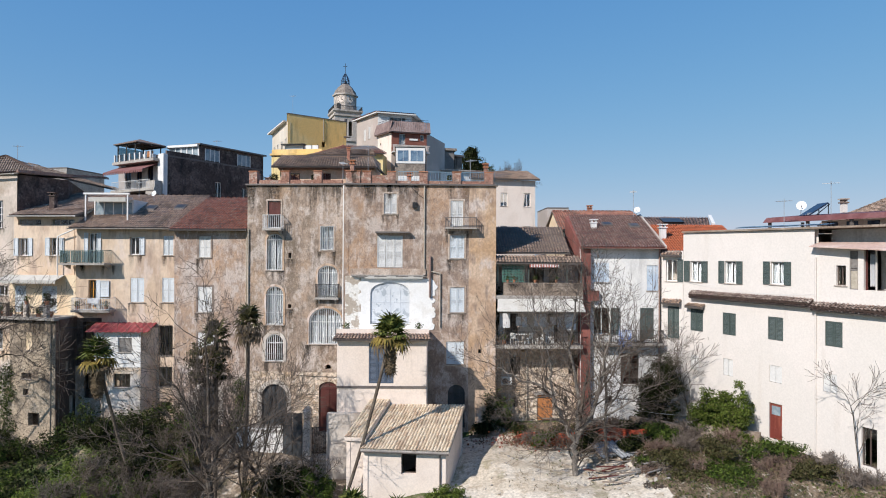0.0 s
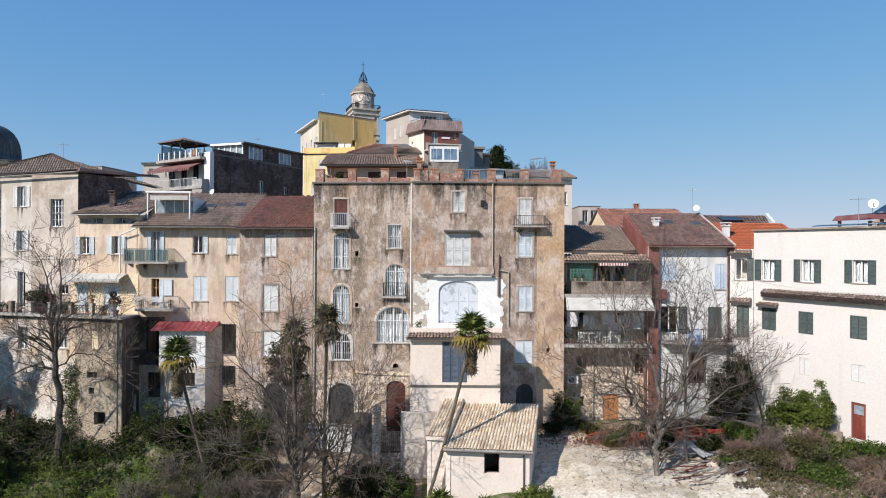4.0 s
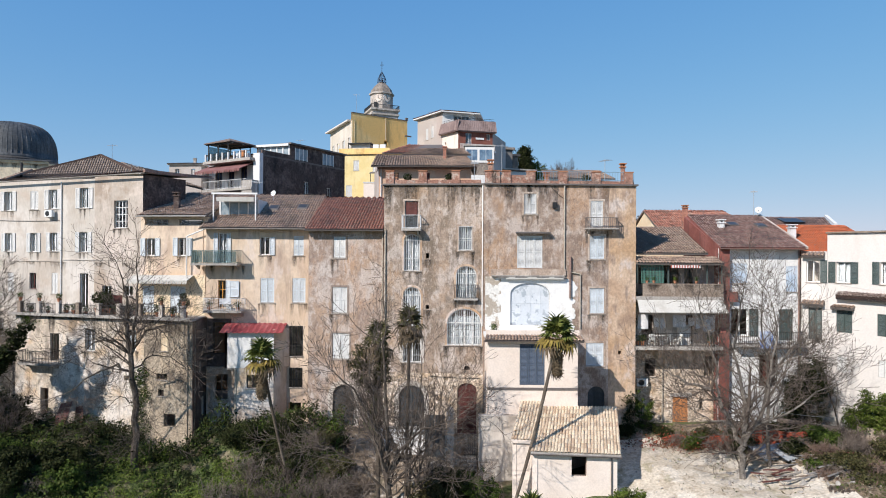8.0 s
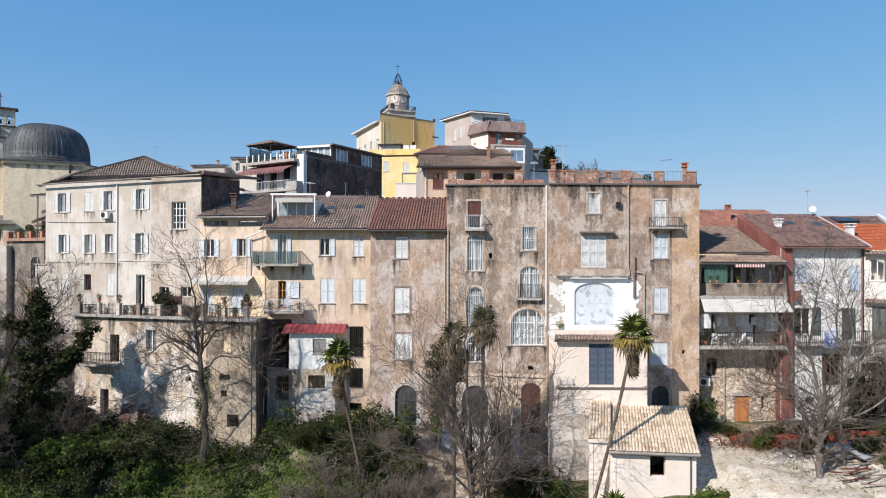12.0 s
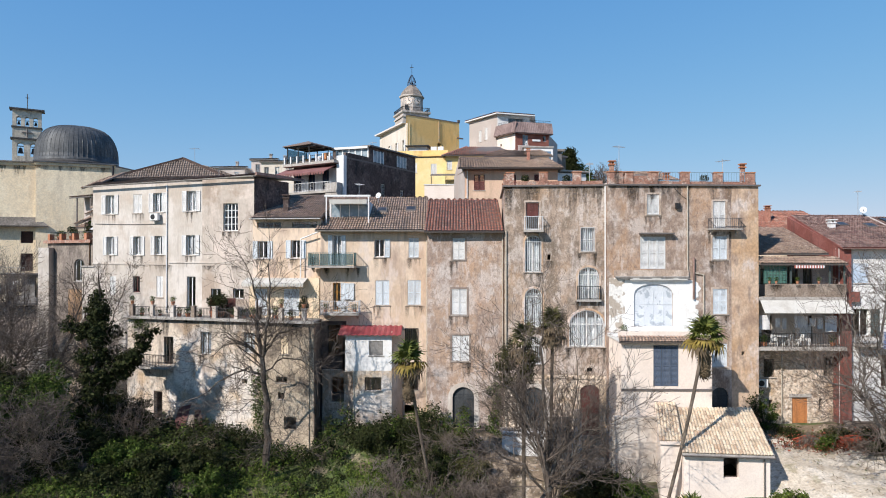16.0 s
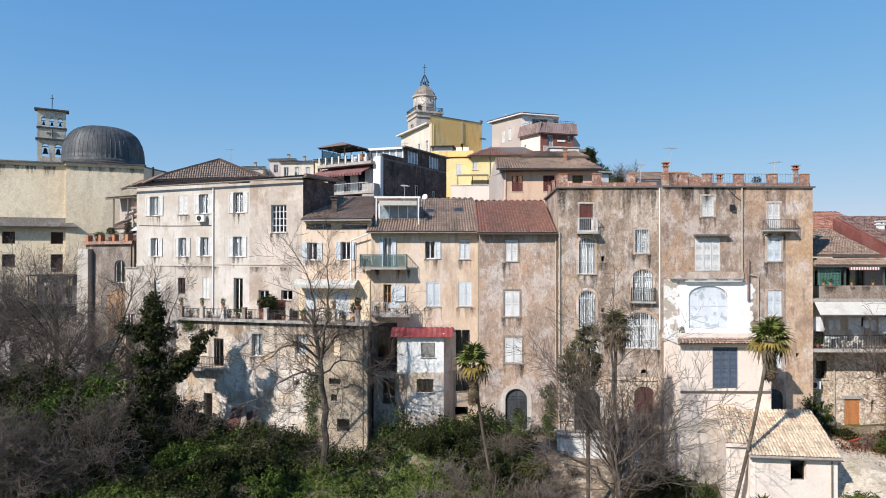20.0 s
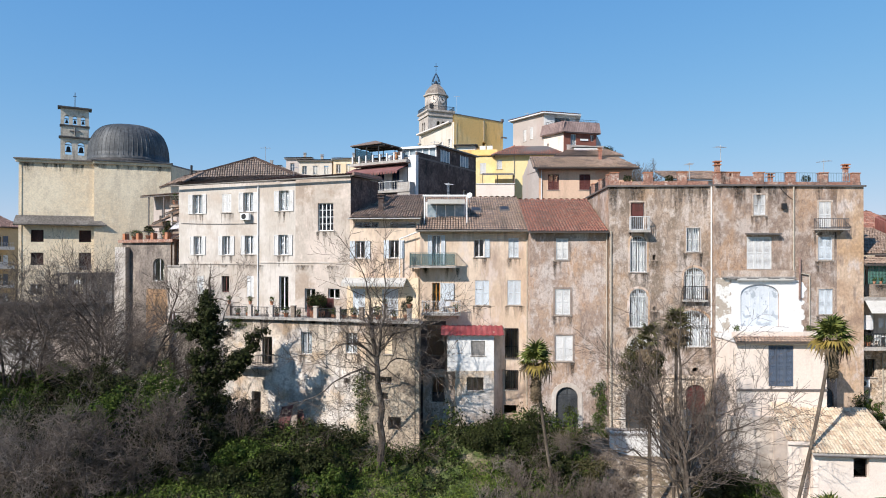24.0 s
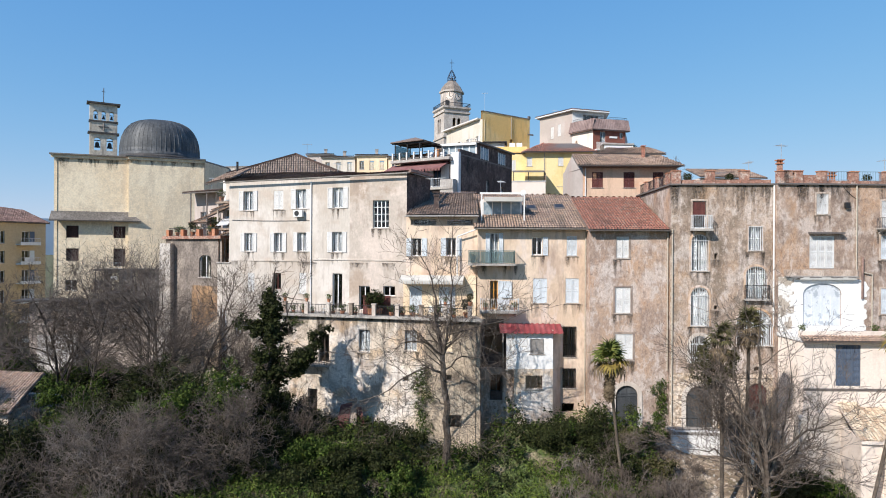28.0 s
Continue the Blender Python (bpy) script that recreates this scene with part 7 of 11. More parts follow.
tiles(pink, [(-16.1, 106.2, 38.14), (-11.1, 99.2, 38.14), (-8.0, 106.0, 38.95), (-10.0, 107.5, 38.95)], m_tile_red, 0.32, 0.5, 42, clip=True)
tiles(pink, [(-11.1, 99.2, 38.14), (-4.6, 100.6, 37.99), (-5.8, 105.5, 38.8), (-8.0, 106.0, 38.95)], m_tile_red, 0.32, 0.5, 43, clip=True)
# sloping slatted parapet round the roof terrace
for f, u0, u1 in ((PKB, -0.3, PKB.len + 0.45), (PK2, -0.45, PK2.len + 0.55)):
    g = Geo()
    f.box(g, u0, u1, -0.3, 0.5, 34.12, 34.3)
    par = part("terrace_parapet", g, m_parapet_tile, pink, "sloping purplish-brown parapet of the roof terrace")
    n = int((u1 - u0) / 0.3)
    for k in range(n):
        a, b = u0 + (u1 - u0) * k / n, u0 + (u1 - u0) * (k + 0.86) / n
        ring = lambda q: [f.at(q, 0.5, 34.25), f.at(q, 0.62, 34.25), f.at(q, 0.1, 36.0), f.at(q, -0.02, 36.0)]
        part("slat", Geo().hexa(ring(a), ring(b)), m_parapet_tile, par)
    railing(f, par, max(0.2, u0), u1 - 0.3, 0.02, 36.0, 0.35, m_iron, 0.4)
g = Geo()
PK2.box(g, 0.0, PK2.len + 0.2, 0.0, 1.2, 30.8, 31.0)
bal = part("balcony", g, m_greywhite, pink, "pale balcony along the red storey")
g = Geo()
for k in range(28):
    u = 0.05 + (PK2.len + 0.05) * k / 28
    PK2.box(g, u, u + 0.13, 1.08, 1.16, 31.0, 31.95)
PK2.box(g, 0.0, PK2.len + 0.2, 1.06, 1.18, 31.95, 32.05)
part("balustrade", g, m_pinkpale, bal)
g = Geo()
PK2.box(g, 2.9, 4.3, 0.06, 0.1, 33.0, 33.3)
part("wall_bracket", g, m_plastic, pink)
# glazed veranda block below it
ver, VF = block("veranda_house", "grey house with a white-framed glazed veranda", [(-7.55, 93.5), (-2.9, 93.7), (-2.8, 96.6), (-7.5, 95.8)], 12.0, 31.3, m_greybrick)
g = Geo()
VF.box(g, 0.2, 4.7, 0.003, 0.1, 28.75, 31.2)
vb = part("veranda_board", g, m_frame_white, ver, "white veranda front")
for a, b, z0, z1 in ((0.45, 1.25, 29.1, 30.75), (1.32, 2.1, 29.1, 30.75), (2.45, 3.4, 29.1, 30.75), (3.47, 4.4, 29.1, 30.75)):
    g = Geo()
    VF.box(g, a, b, 0.1, 0.13, z0, z1)
    part("veranda_pane", g, m_dormer_dark, vb)
g = Geo()
VF.box(g, 0.0, 4.8, 0.003, 0.25, 31.3, 31.5)
part("veranda_eave", g, m_concrete, ver)
g = Geo()
VF.box(g, 0.5, 4.4, 0.003, 0.2, 24.0, 26.8)
part("lower_band", g, m_greywhite, ver)
gw, GWF = block("grey_terrace_house", "low grey-brown house with flat roofs", [(-3.6, 110.5), (2.0, 111.8), (2.0, 118.0), (-3.4, 117.0)], 14.0, 33.7, m_greywood)
g = Geo()
GWF.box(g, -0.3, GWF.len + 0.4, -6.2, 0.35, 33.8, 34.2)
part("roof_edge", g, m_greybrick, gw)
gw2, GW2 = block("grey_lean_to", "low grey block beside the terrace house", [(2.2, 115.6), (3.6, 116.4), (3.4, 121.0), (2.2, 121.0)], 14.0, 33.2, m_greybrick)
g = Geo()
GW2.box(g, -0.3, GW2.len + 0.3, -4.0, 0.3, 33.35, 33.7)
part("roof_edge", g, m_gutter, gw2)
gw3, GW3 = block("flat_roof_shed", "low pale shed with a thin flat roof", [(-2.0, 104.0), (5.2, 106.4), (5.0, 109.6), (-2.2, 108.0)], 14.0, 29.0, m_greywhite)
g = Geo()
GW3.box(g, -0.3, GW3.len + 0.4, -3.0, 0.5, 29.15, 29.4)
part("roof_edge", g, m_concrete, gw3)

# white house behind the tall tenement
wb, WBF = block("distant_white_house", "white plastered house with tiled roof and dark windows", [(4.0, 85.0), (13.2, 86.5), (13.0, 95.0), (4.0, 95.0)], 8.0, 25.3, m_cream,
                [(4.2, 5.2, 21.6, 23.5), (7.6, 8.6, 21.6, 23.5), (4.2, 5.2, 17.0, 18.8), (7.6, 8.6, 17.0, 18.8)], top=False)
tiles(wb, [(3.6, 84.3, 25.4), (13.8, 85.9, 25.4), (12.6, 90.5, 27.2), (4.0, 90.5, 27.2)], m_tile_old, 0.32, 0.5, 39)
# far roofs on the right
fr, _ = block("far_red_roof_house", "cream house with an orange-red tiled roof", [(12.9, 66.0), (22.2, 66.0), (22.2, 75.6), (12.9, 75.6)], 8.0, 17.2, m_yellow_wall, top=False)
tiles(fr, [(12.6, 65.2, 17.5), (23.4, 65.2, 17.5), (22.0, 70.6, 19.9), (12.75, 70.6, 19.9)], m_tile_red, 0.3, 0.45, 40)
part("gable", Geo().hexa([(12.9, 66.0, 17.2), (12.9, 75.6, 17.2), (12.9, 70.6, 19.75)], [(13.2, 66.0, 17.2), (13.2, 75.6, 17.2), (13.2, 70.6, 19.75)]), m_yellow_wall, fr, "cream gable end")
tiles(fr, [(23.4, 76.2, 17.5), (12.6, 76.2, 17.5), (12.75, 70.6, 19.9), (22.0, 70.6, 19.9)], m_tile_red, 0.5, 0.6, 41)
chimney(fr, 16.4, 67.6, 18.3, 20.0, 0.45, m_tile_red)
block("far_low_house", "low grey-beige house with flat roof far behind", [(17.2, 100.0), (20.8, 100.0), (20.8, 110.0), (17.2, 110.0)], 8.0, 22.4, m_pinkgrey, [(0.6, 1.5, 19.8, 21.8), (2.0, 3.0, 19.8, 21.8)])
block("far_grey_house", "grey flat house on the skyline", [(28.0, 104.0), (36.0, 104.0), (36.0, 112.0), (28.0, 112.0)], 6.0, 20.6, m_concrete)
block("far_roof_house", "low tiled house on the skyline", [(36.0, 70.0), (43.0, 70.0), (43.0, 78.0), (36.0, 78.0)], 6.0, 17.3, m_concrete)
# pale houses on the ridge between the dark house and the pale one
for k, (x, y, w, z, mm, n) in enumerate(((-56.2, 120.0, 6.6, 33.0, m_apart_pale, 3), (-49.2, 119.0, 6.0, 33.2, m_yellow_wall, 3), (-61.4, 130.0, 5.6, 35.0, m_pinkgrey, 2), (-42.8, 117.0, 4.6, 32.6, m_yellow_wall, 2), (-69.0, 128.0, 7.0, 33.0, m_pinkgrey, 2))):
    holes = [(w * (q + 0.5) / n - 0.45, w * (q + 0.5) / n + 0.45, z - 2.6, z - 0.9) for q in range(n)]
    t, f = block("ridge_house", "small peach plastered house on the ridge with a low roof" if mm is not m_pinkgrey else "small grey plastered house on the ridge", [(x, y), (x + w, y - 0.5), (x + w, y + 8), (x, y + 8)], 12.0, z, mm, holes, top=False)
    tagged(t, group="houses on the ridge")
    g = Geo()
    f.box(g, -0.35, w + 0.35, -3.0, 0.35, z - 0.05, z + 0.15)
    part("eave", g, m_greywhite, t)
    tiles(t, [(x - 0.3, y - 0.5, z + 0.16), (x + w + 0.3, y - 1.0, z + 0.16), (x + w - 0.5, y + 3.5, z + 0.8), (x + 0.5, y + 3.5, z + 0.8)], m_tile_faded, 0.35, 0.5, 50 + k)
    chimney(t, x + w * 0.6, y + 3.0, z + 0.3, z + 1.5, 0.5, m_concrete, m_concrete)

# ---- clock tower ----
TX, TY = -29.9, 182.6
tower = thing("clock_tower", (TX, TY, 20), "grey stone bell tower with octagonal clock drum and iron lantern", "tower")
rot = radians(22)
q = [(4.0 * math.sqrt(2) * math.cos(rot + radians(45 + 90 * k)), 4.0 * math.sqrt(2) * math.sin(rot + radians(45 + 90 * k))) for k in range(4)]
tp = [(TX + a, TY + b) for a, b in q]
for k in range(4):
    a, b = tp[k], tp[(k + 1) % 4]
    f = Fac(a, b)
    wall(f, 18.0, 56.20, [(2.7, 3.8, 49.40, 53.80, 0.55), (4.2, 5.3, 49.40, 53.80, 0.55)], m_stone, tower, 0.8)
    for z in (47.80, 55.20):
        g = Geo()
        f.box(g, -0.25, f.len + 0.25, 0.0, 0.3, z, z + 0.5)
        part("string_course", g, m_stone, tower)
g = Geo()
g.lathe((TX, TY, 0), [(5.7, 56.20), (6.3, 56.60), (6.3, 57.10), (5.5, 57.20)], 4, rot + radians(45))
gal = part("gallery", g, m_stone, tower)
g = Geo()
for k in range(4):
    a, b = [Vector((TX + 6.0 * math.cos(rot + radians(45 + 90 * j)), TY + 6.0 * math.sin(rot + radians(45 + 90 * j)), 57.10)) for j in (k, k + 1)]
    for j in range(25):
        p = a.lerp(b, j / 24)
        g.bar(p, p + Vector((0, 0, 1.1)), 0.08)
    g.bar(a + Vector((0, 0, 1.1)), b + Vector((0, 0, 1.1)), 0.12)
part("railing", g, m_iron, gal)
part("drum", Geo().lathe((TX, TY, 0), [(3.4, 57.20), (3.4, 61.60), (3.85, 61.90), (3.85, 62.30), (3.5, 62.40)], 8, radians(10)), m_stone, tower)
part("dome", Geo().lathe((TX, TY, 0), [(3.5, 62.40), (3.0, 63.60), (2.2, 64.60), (1.5, 65.30), (1.0, 65.70)], 8, radians(10)), m_greybrick, tower)
for ang in (-90 - 12.5 + 0, -90 + 32.5):
    c = Vector((TX + 3.16 * math.cos(radians(ang)), TY + 3.16 * math.sin(radians(ang)), 60.50))
    out = Vector((math.cos(radians(ang)), math.sin(radians(ang)), 0))
    sd = Vector((-out.y, out.x, 0))
    ring = lambda r, d: [c + out * d + sd * (r * math.cos(t)) + Vector((0, 0, r * math.sin(t))) for t in np.linspace(0, 2 * math.pi, 21)[:-1]]
    fc_ = part("clock_face", Geo().hexa(ring(1.15, 0.0), ring(1.15, 0.12)), m_cream, tower)
    g = Geo()
    g.bar(c + out * 0.15, c + out * 0.15 + Vector((0, 0, 0.95)), 0.12)
    g.bar(c + out * 0.15, c + out * 0.15 + sd * 0.6 + Vector((0, 0, -0.3)), 0.14)
    for t in range(12):
        e = sd * math.cos(t * math.pi / 6) + Vector((0, 0, math.sin(t * math.pi / 6)))
        g.bar(c + out * 0.14 + e * 0.85, c + out * 0.14 + e * 1.05, 0.1)
    part("clock_dial", g, m_iron, fc_)
ang = radians(-90 - 12.5)
g = Geo().box(TX - 1.9, TY - 3.4, 57.80, TX - 0.9, TY - 3.2, 59.20)
part("drum_opening", g, m_iron, tower)
g = Geo()
for k in range(8):
    a = 2 * math.pi * k / 8
    pts = [(1.3, 65.70), (1.2, 66.80), (0.7, 68.00), (0.15, 69.00)]
    for (r0, z0), (r1, z1) in zip(pts, pts[1:]):
        g.bar((TX + r0 * math.cos(a), TY + r0 * math.sin(a), z0), (TX + r1 * math.cos(a), TY + r1 * math.sin(a), z1), 0.16)
for r, z in ((1.3, 65.80), (1.2, 66.80)):
    for k in range(8):
        a, b = 2 * math.pi * k / 8, 2 * math.pi * (k + 1) / 8
        g.bar((TX + r * math.cos(a), TY + r * math.sin(a), z), (TX + r * math.cos(b), TY + r * math.sin(b), z), 0.14)
m_blueiron = material("blue_grey_iron", (0.07, 0.11, 0.17), 0.6, (), 0.1, 3, 0.0, metal=0.4)
lan = part("lantern", g, m_blueiron, tower, "blue-grey iron bell lantern")
part("bell", Geo().lathe((TX, TY, 65.80), [(0.7, 0.0), (0.5, 0.3), (0.4, 0.9), (0.1, 1.1)], 12), m_iron, lan)
g = Geo()
g.bar((TX, TY, 68.90), (TX, TY, 72.20), 0.13)
g.bar((TX - 0.6, TY, 71.20), (TX + 0.6, TY, 71.20), 0.13)
part("cross", g, m_iron, lan)

# ---- church with dome and bell gable ----
church = thing("church", (-74, 80, 0), "cream plastered church flank with lead dome", "church")
CF = Fac((-81.2, 76.5), (-73.2, 79.3))
HC = [(1.35, 2.75, 16.25, 17.8), (6.7, 8.1, 16.25, 17.8), (1.35, 2.75, 13.3, 14.9), (6.7, 8.1, 12.6, 14.9), (1.3, 2.6, 9.5, 10.9), (4.4, 5.6, 9.5, 10.9)]
wall(CF, -3.0, 26.75, HC, m_church, church)
for k, o in enumerate(HC):
    window(CF, church, o, "glass" if k > 3 else "dark", frame=m_frame_white if k > 3 else m_frame_dark, mull=1 if k > 3 else 0, sill=False)
for k in range(4):     # dark panels that back the upper openings
    g = Geo()
    CF.box(g, HC[k][0], HC[k][1], -0.34, -0.3, HC[k][2], HC[k][3])
    part("boarding", g, m_door_brown, church)
CR = Fac((-72.95, 78.75), (-64.5, 82.2))
wall(CR, -3.0, 26.85, [], m_church, church, 1.6, caps=True)
shell(church, [(-81.2, 76.5), (-73.2, 79.3), (-64.5, 82.3), (-63.0, 97.0), (-84.0, 99.0)], -3.0, 26.7, m_church, skip=(0, 1))
flat_roof(church, [(-81.3, 76.6), (-73.2, 79.4), (-64.5, 82.4), (-63.0, 97.0), (-84.0, 99.0)], 26.9, m_gutter, 0.25)
for f, u0, u1, z, mm in ((CF, -0.45, 8.4, 26.9, m_slate), (CR, -0.25, 9.3, 27.0, m_lead)):
    g = Geo()
    f.box(g, u0 + 0.15, u1 - 0.1, -0.3, 0.28, z - 0.5, z - 0.16)
    cn = part("cornice", g, m_church, church)
    g = Geo()
    f.box(g, u0, u1, -0.3, 0.5, z - 0.16, z)
    ring = lambda q: [f.at(q, 0.5, z), f.at(q, -2.0, z + 0.35), f.at(q, -2.0, z)]
    g.hexa(ring(u0), ring(u1))
    part("cornice_roof", g, mm, cn, "dark weathered edge of the roof")
drips(CF, church, 0.1, 8.0, 26.35, 1.6, 1301, 24)
drips(CR, church, 0.1, 9.0, 26.45, 1.0, 1302, 22)
part("ledge_roof", Geo().hexa([CF.at(-0.3, 1.0, 18.35), CF.at(CF.len + 1.6, 1.0, 18.35), CF.at(CF.len + 0.1, 0.0, 19.5), CF.at(-0.3, 0.0, 19.5)], [CF.at(-0.3, 1.05, 18.5), CF.at(CF.len + 1.6, 1.05, 18.5), CF.at(CF.len + 0.1, 0.0, 19.65), CF.at(-0.3, 0.0, 19.65)]), m_slate, church)
CX, CY = -73.2, 88.0
prof = [(5.35, 27.6), (5.35, 28.3)] + [(5.3 * math.cos(t) ** 0.52, 28.3 + 4.95 * math.sin(t) ** 0.9) for t in np.linspace(0.0, 1.5, 16)]
dome = part("dome", Geo().lathe((CX, CY, 0), prof, 56), m_lead, church, "dark lead-covered dome with standing seams", smooth=True)
g = Geo()
for k in range(56):
    a = 2 * math.pi * k / 56
    for (r0, z0), (r1, z1) in zip(prof[1:], prof[2:]):
        g.bar((CX + r0 * math.cos(a), CY + r0 * math.sin(a), z0), (CX + r1 * math.cos(a), CY + r1 * math.sin(a), z1), 0.05)
part("seams", g, m_lead, dome)
part("dome_ring", Geo().lathe((CX, CY, 0), [(5.5, 26.8), (5.6, 27.3), (5.6, 27.7), (5.36, 27.9)], 56), m_leaddark, dome)
belfry = thing("bell_gable", (-85.2, 95.0, 26.9), "pale stone bell gable with arched openings and bells", "tower")
BG = Fac((-86.7, 93.4), (-83.5, 95.4))
HBG = [(0.6, 1.5, 30.10, 32.20, 0.45), (2.3, 3.2, 30.10, 32.20, 0.45), (0.5, 1.1, 34.80, 36.30, 0.3), (1.6, 2.2, 34.80, 36.30, 0.3), (2.7, 3.3, 34.80, 36.30, 0.3)]
wall(BG, 20.0, 37.40, HBG, m_bellstone, belfry, 1.1, caps=True)
part("relief_cross", Geo().bar(BG.at(BG.len / 2, 0.05, 33.20), BG.at(BG.len / 2, 0.05, 34.40), 0.16), m_gutter, belfry)
part("relief_bar", Geo().bar(BG.at(1.2, 0.05, 33.80), BG.at(2.6, 0.05, 33.80), 0.16), m_gutter, belfry)
g = Geo()
for z, e in ((32.70, 0.25), (34.50, 0.12), (37.30, 0.4)):
    BG.box(g, -e, BG.len + e, -1.1 - e, e, z, z + 0.25)
part("cornice", g, m_leaddark, belfry)
for u in (0.8, 1.9, 3.0):
    bl = part("bell", Geo().lathe(tuple(BG.at(u, -0.6, 35.1)), [(0.24, 0.0), (0.17, 0.15), (0.13, 0.45), (0.03, 0.55)], 12), m_iron, belfry)
    part("yoke", Geo().bar(BG.at(u - 0.3, -0.6, 35.75), BG.at(u + 0.3, -0.6, 35.75), 0.09), m_iron, bl)
for u in (1.05, 2.75):
    c = BG.at(u, -0.6, 30.60)
    bl = part("bell", Geo().lathe(tuple(c), [(0.42, 0.0), (0.3, 0.25), (0.24, 0.75), (0.05, 0.9)], 14), m_iron, belfry)
    part("yoke", Geo().bar(BG.at(u - 0.5, -0.6, 31.70), BG.at(u + 0.5, -0.6, 31.70), 0.12), m_iron, bl)
g = Geo()
g.bar(BG.at(1.9, -0.6, 37.50), BG.at(1.9, -0.6, 40.00), 0.08)
g.bar(BG.at(1.65, -0.6, 39.40), BG.at(2.15, -0.6, 39.40), 0.08)
part("cross", g, m_iron, belfry)

# brick house with planted terrace beside the pale house
brick = thing("brick_terrace_house", (-57, 60, 2), "brick and stone house with a planted roof terrace", "house")
KF = Fac((-60.6, 62.6), (-53.0, 57.6))
m_oldbrick = material("old_yellow_brick", (0.27, 0.17, 0.105), 0.92, [((0.33, 0.205, 0.115), 0.5, 0.42, 0.6, 0.9), ((0.17, 0.14, 0.12), 0.4, 0.52, 0.66, 0.8)], 0.35, 4, 0.6)
HK = [(5.6, 7.5, 12.2, 14.4, 0.5)]
# greyer brick above and on the left puts shade into the wall colour
wall(KF, 11.4, 16.0, HK, m_greybrick, brick, u0=4.4)
wall(KF, 0.0, 11.4, [], m_oldbrick, brick, u0=4.4)
wall(KF, 0.0, 16.0, [], m_greybrick, brick, u1=4.4)
window(KF, brick, HK[0], "glass")
shell(brick, [(-60.6, 62.6), (-53.0, 57.6), (-52.0, 66.0), (-60.0, 70.0)], 0.0, 16.0, m_oldbrick, skip=(0,))
flat_roof(brick, [(-61.0, 62.5), (-53.0, 57.2), (-52.0, 66.0), (-60.0, 70.0)], 16.25, m_brickred, 0.3)
g = Geo()
g.hexa([(-60.6, 61.1, 7.2), (-59.4, 61.0, 7.2), (-59.4, 62.0, 7.2), (-60.6, 62.6, 7.2)], [(-60.55, 61.1, 15.5), (-59.45, 61.0, 15.5), (-59.45, 62.0, 15.5), (-60.55, 62.6, 15.5)])
pier_ = part("corner_pier", g, m_pale, brick, "whitewashed corner pier")
g = Geo().hexa([(-61.6, 60.4, 0.5), (-59.3, 60.2, 0.5), (-59.3, 62.2, 0.5), (-61.1, 62.6, 0.5)], [(-60.6, 61.1, 7.2), (-59.4, 61.0, 7.2), (-59.4, 62.0, 7.2), (-60.6, 62.6, 7.2)])
part("pier_foot", g, m_pale, pier_, "spreading whitewashed foot of the pier")
for u in (0.1, 2.6, 5.2, 7.6):
    g = Geo()
    KF.box(g, u, u + 0.45, -0.4, 0.05, 16.25, 16.9)
    part("brick_post", g, m_terracotta, brick)
railing(KF, brick, 0.3, 8.6, -0.15, 16.25, 0.8, m_iron, 0.2)
gal_h = thing("gallery_house", (-55, 65, 10), "patched rear galleries with lean-to roofs and planters", "house")
GH = Fac((-59.5, 67.0), (-52.6, 63.0))
wall(GH, 10.0, 21.2, [(1.0, 2.0, 17.2, 19.0), (3.6, 4.6, 19.4, 20.8), (5.2, 6.4, 17.2, 19.3)], m_pinkgrey, gal_h)
for o in ((1.0, 2.0, 17.2, 19.0), (3.6, 4.6, 19.4, 20.8), (5.2, 6.4, 17.2, 19.3)):
    window(GH, gal_h, o, "glass")
for z, u0, u1 in ((21.3, 0.0, 8.0), (19.1, 4.5, 8.0), (18.0, 1.0, 4.0)):
    tiles(gal_h, [GH.at(u0, 1.6, z - 0.3), GH.at(u1, 1.6, z - 0.3), GH.at(u1, -0.3 if z < 21 else -3.0, z + 0.4), GH.at(u0, -0.3 if z < 21 else -3.0, z + 0.4)], m_tile_old, 0.28, 0.4, int(z * 3))
for u in (1.2, 3.8, 6.8):
    g = Geo()
    g.bar(GH.at(u, 1.4, 16.3), GH.at(u, 1.4, 20.9), 0.12)
    part("gallery_post", g, m_gutter, gal_h)
shell(gal_h, [(-59.5, 67.0), (-52.6, 63.0), (-52.0, 72.0), (-59.0, 74.0)], 10.0, 21.2, m_pinkgrey, skip=(0,))
block("back_wall_house", "grey stained house between church and gallery", [(-66.0, 90.0), (-55.0, 88.0), (-54.0, 96.0), (-65.0, 97.0)], 8.0, 27.0, m_concrete)
# open rear galleries between that terrace and the pale house
GQ = Fac((-55.5, 60.6), (-52.0, 58.1))
GB = Fac((-54.6, 62.2), (-51.4, 59.9))
gq = thing("rear_galleries", (-53.7, 59.5, 9), "stacked rear galleries with lean-to tiles, shutters and plants", "house")
HGB = [(0.5, 1.4, 14.4, 16.4), (2.2, 3.1, 14.4, 16.4), (0.7, 1.6, 17.3, 19.2), (2.3, 3.2, 17.3, 19.0), (1.4, 2.3, 19.9, 21.3)]
wall(GB, 8.0, 22.0, HGB, m_greywhite, gq)
for o in HGB:
    window(GB, gq, o, "closed" if o[0] > 2 else "glass", m_shut_brown, sill=False)
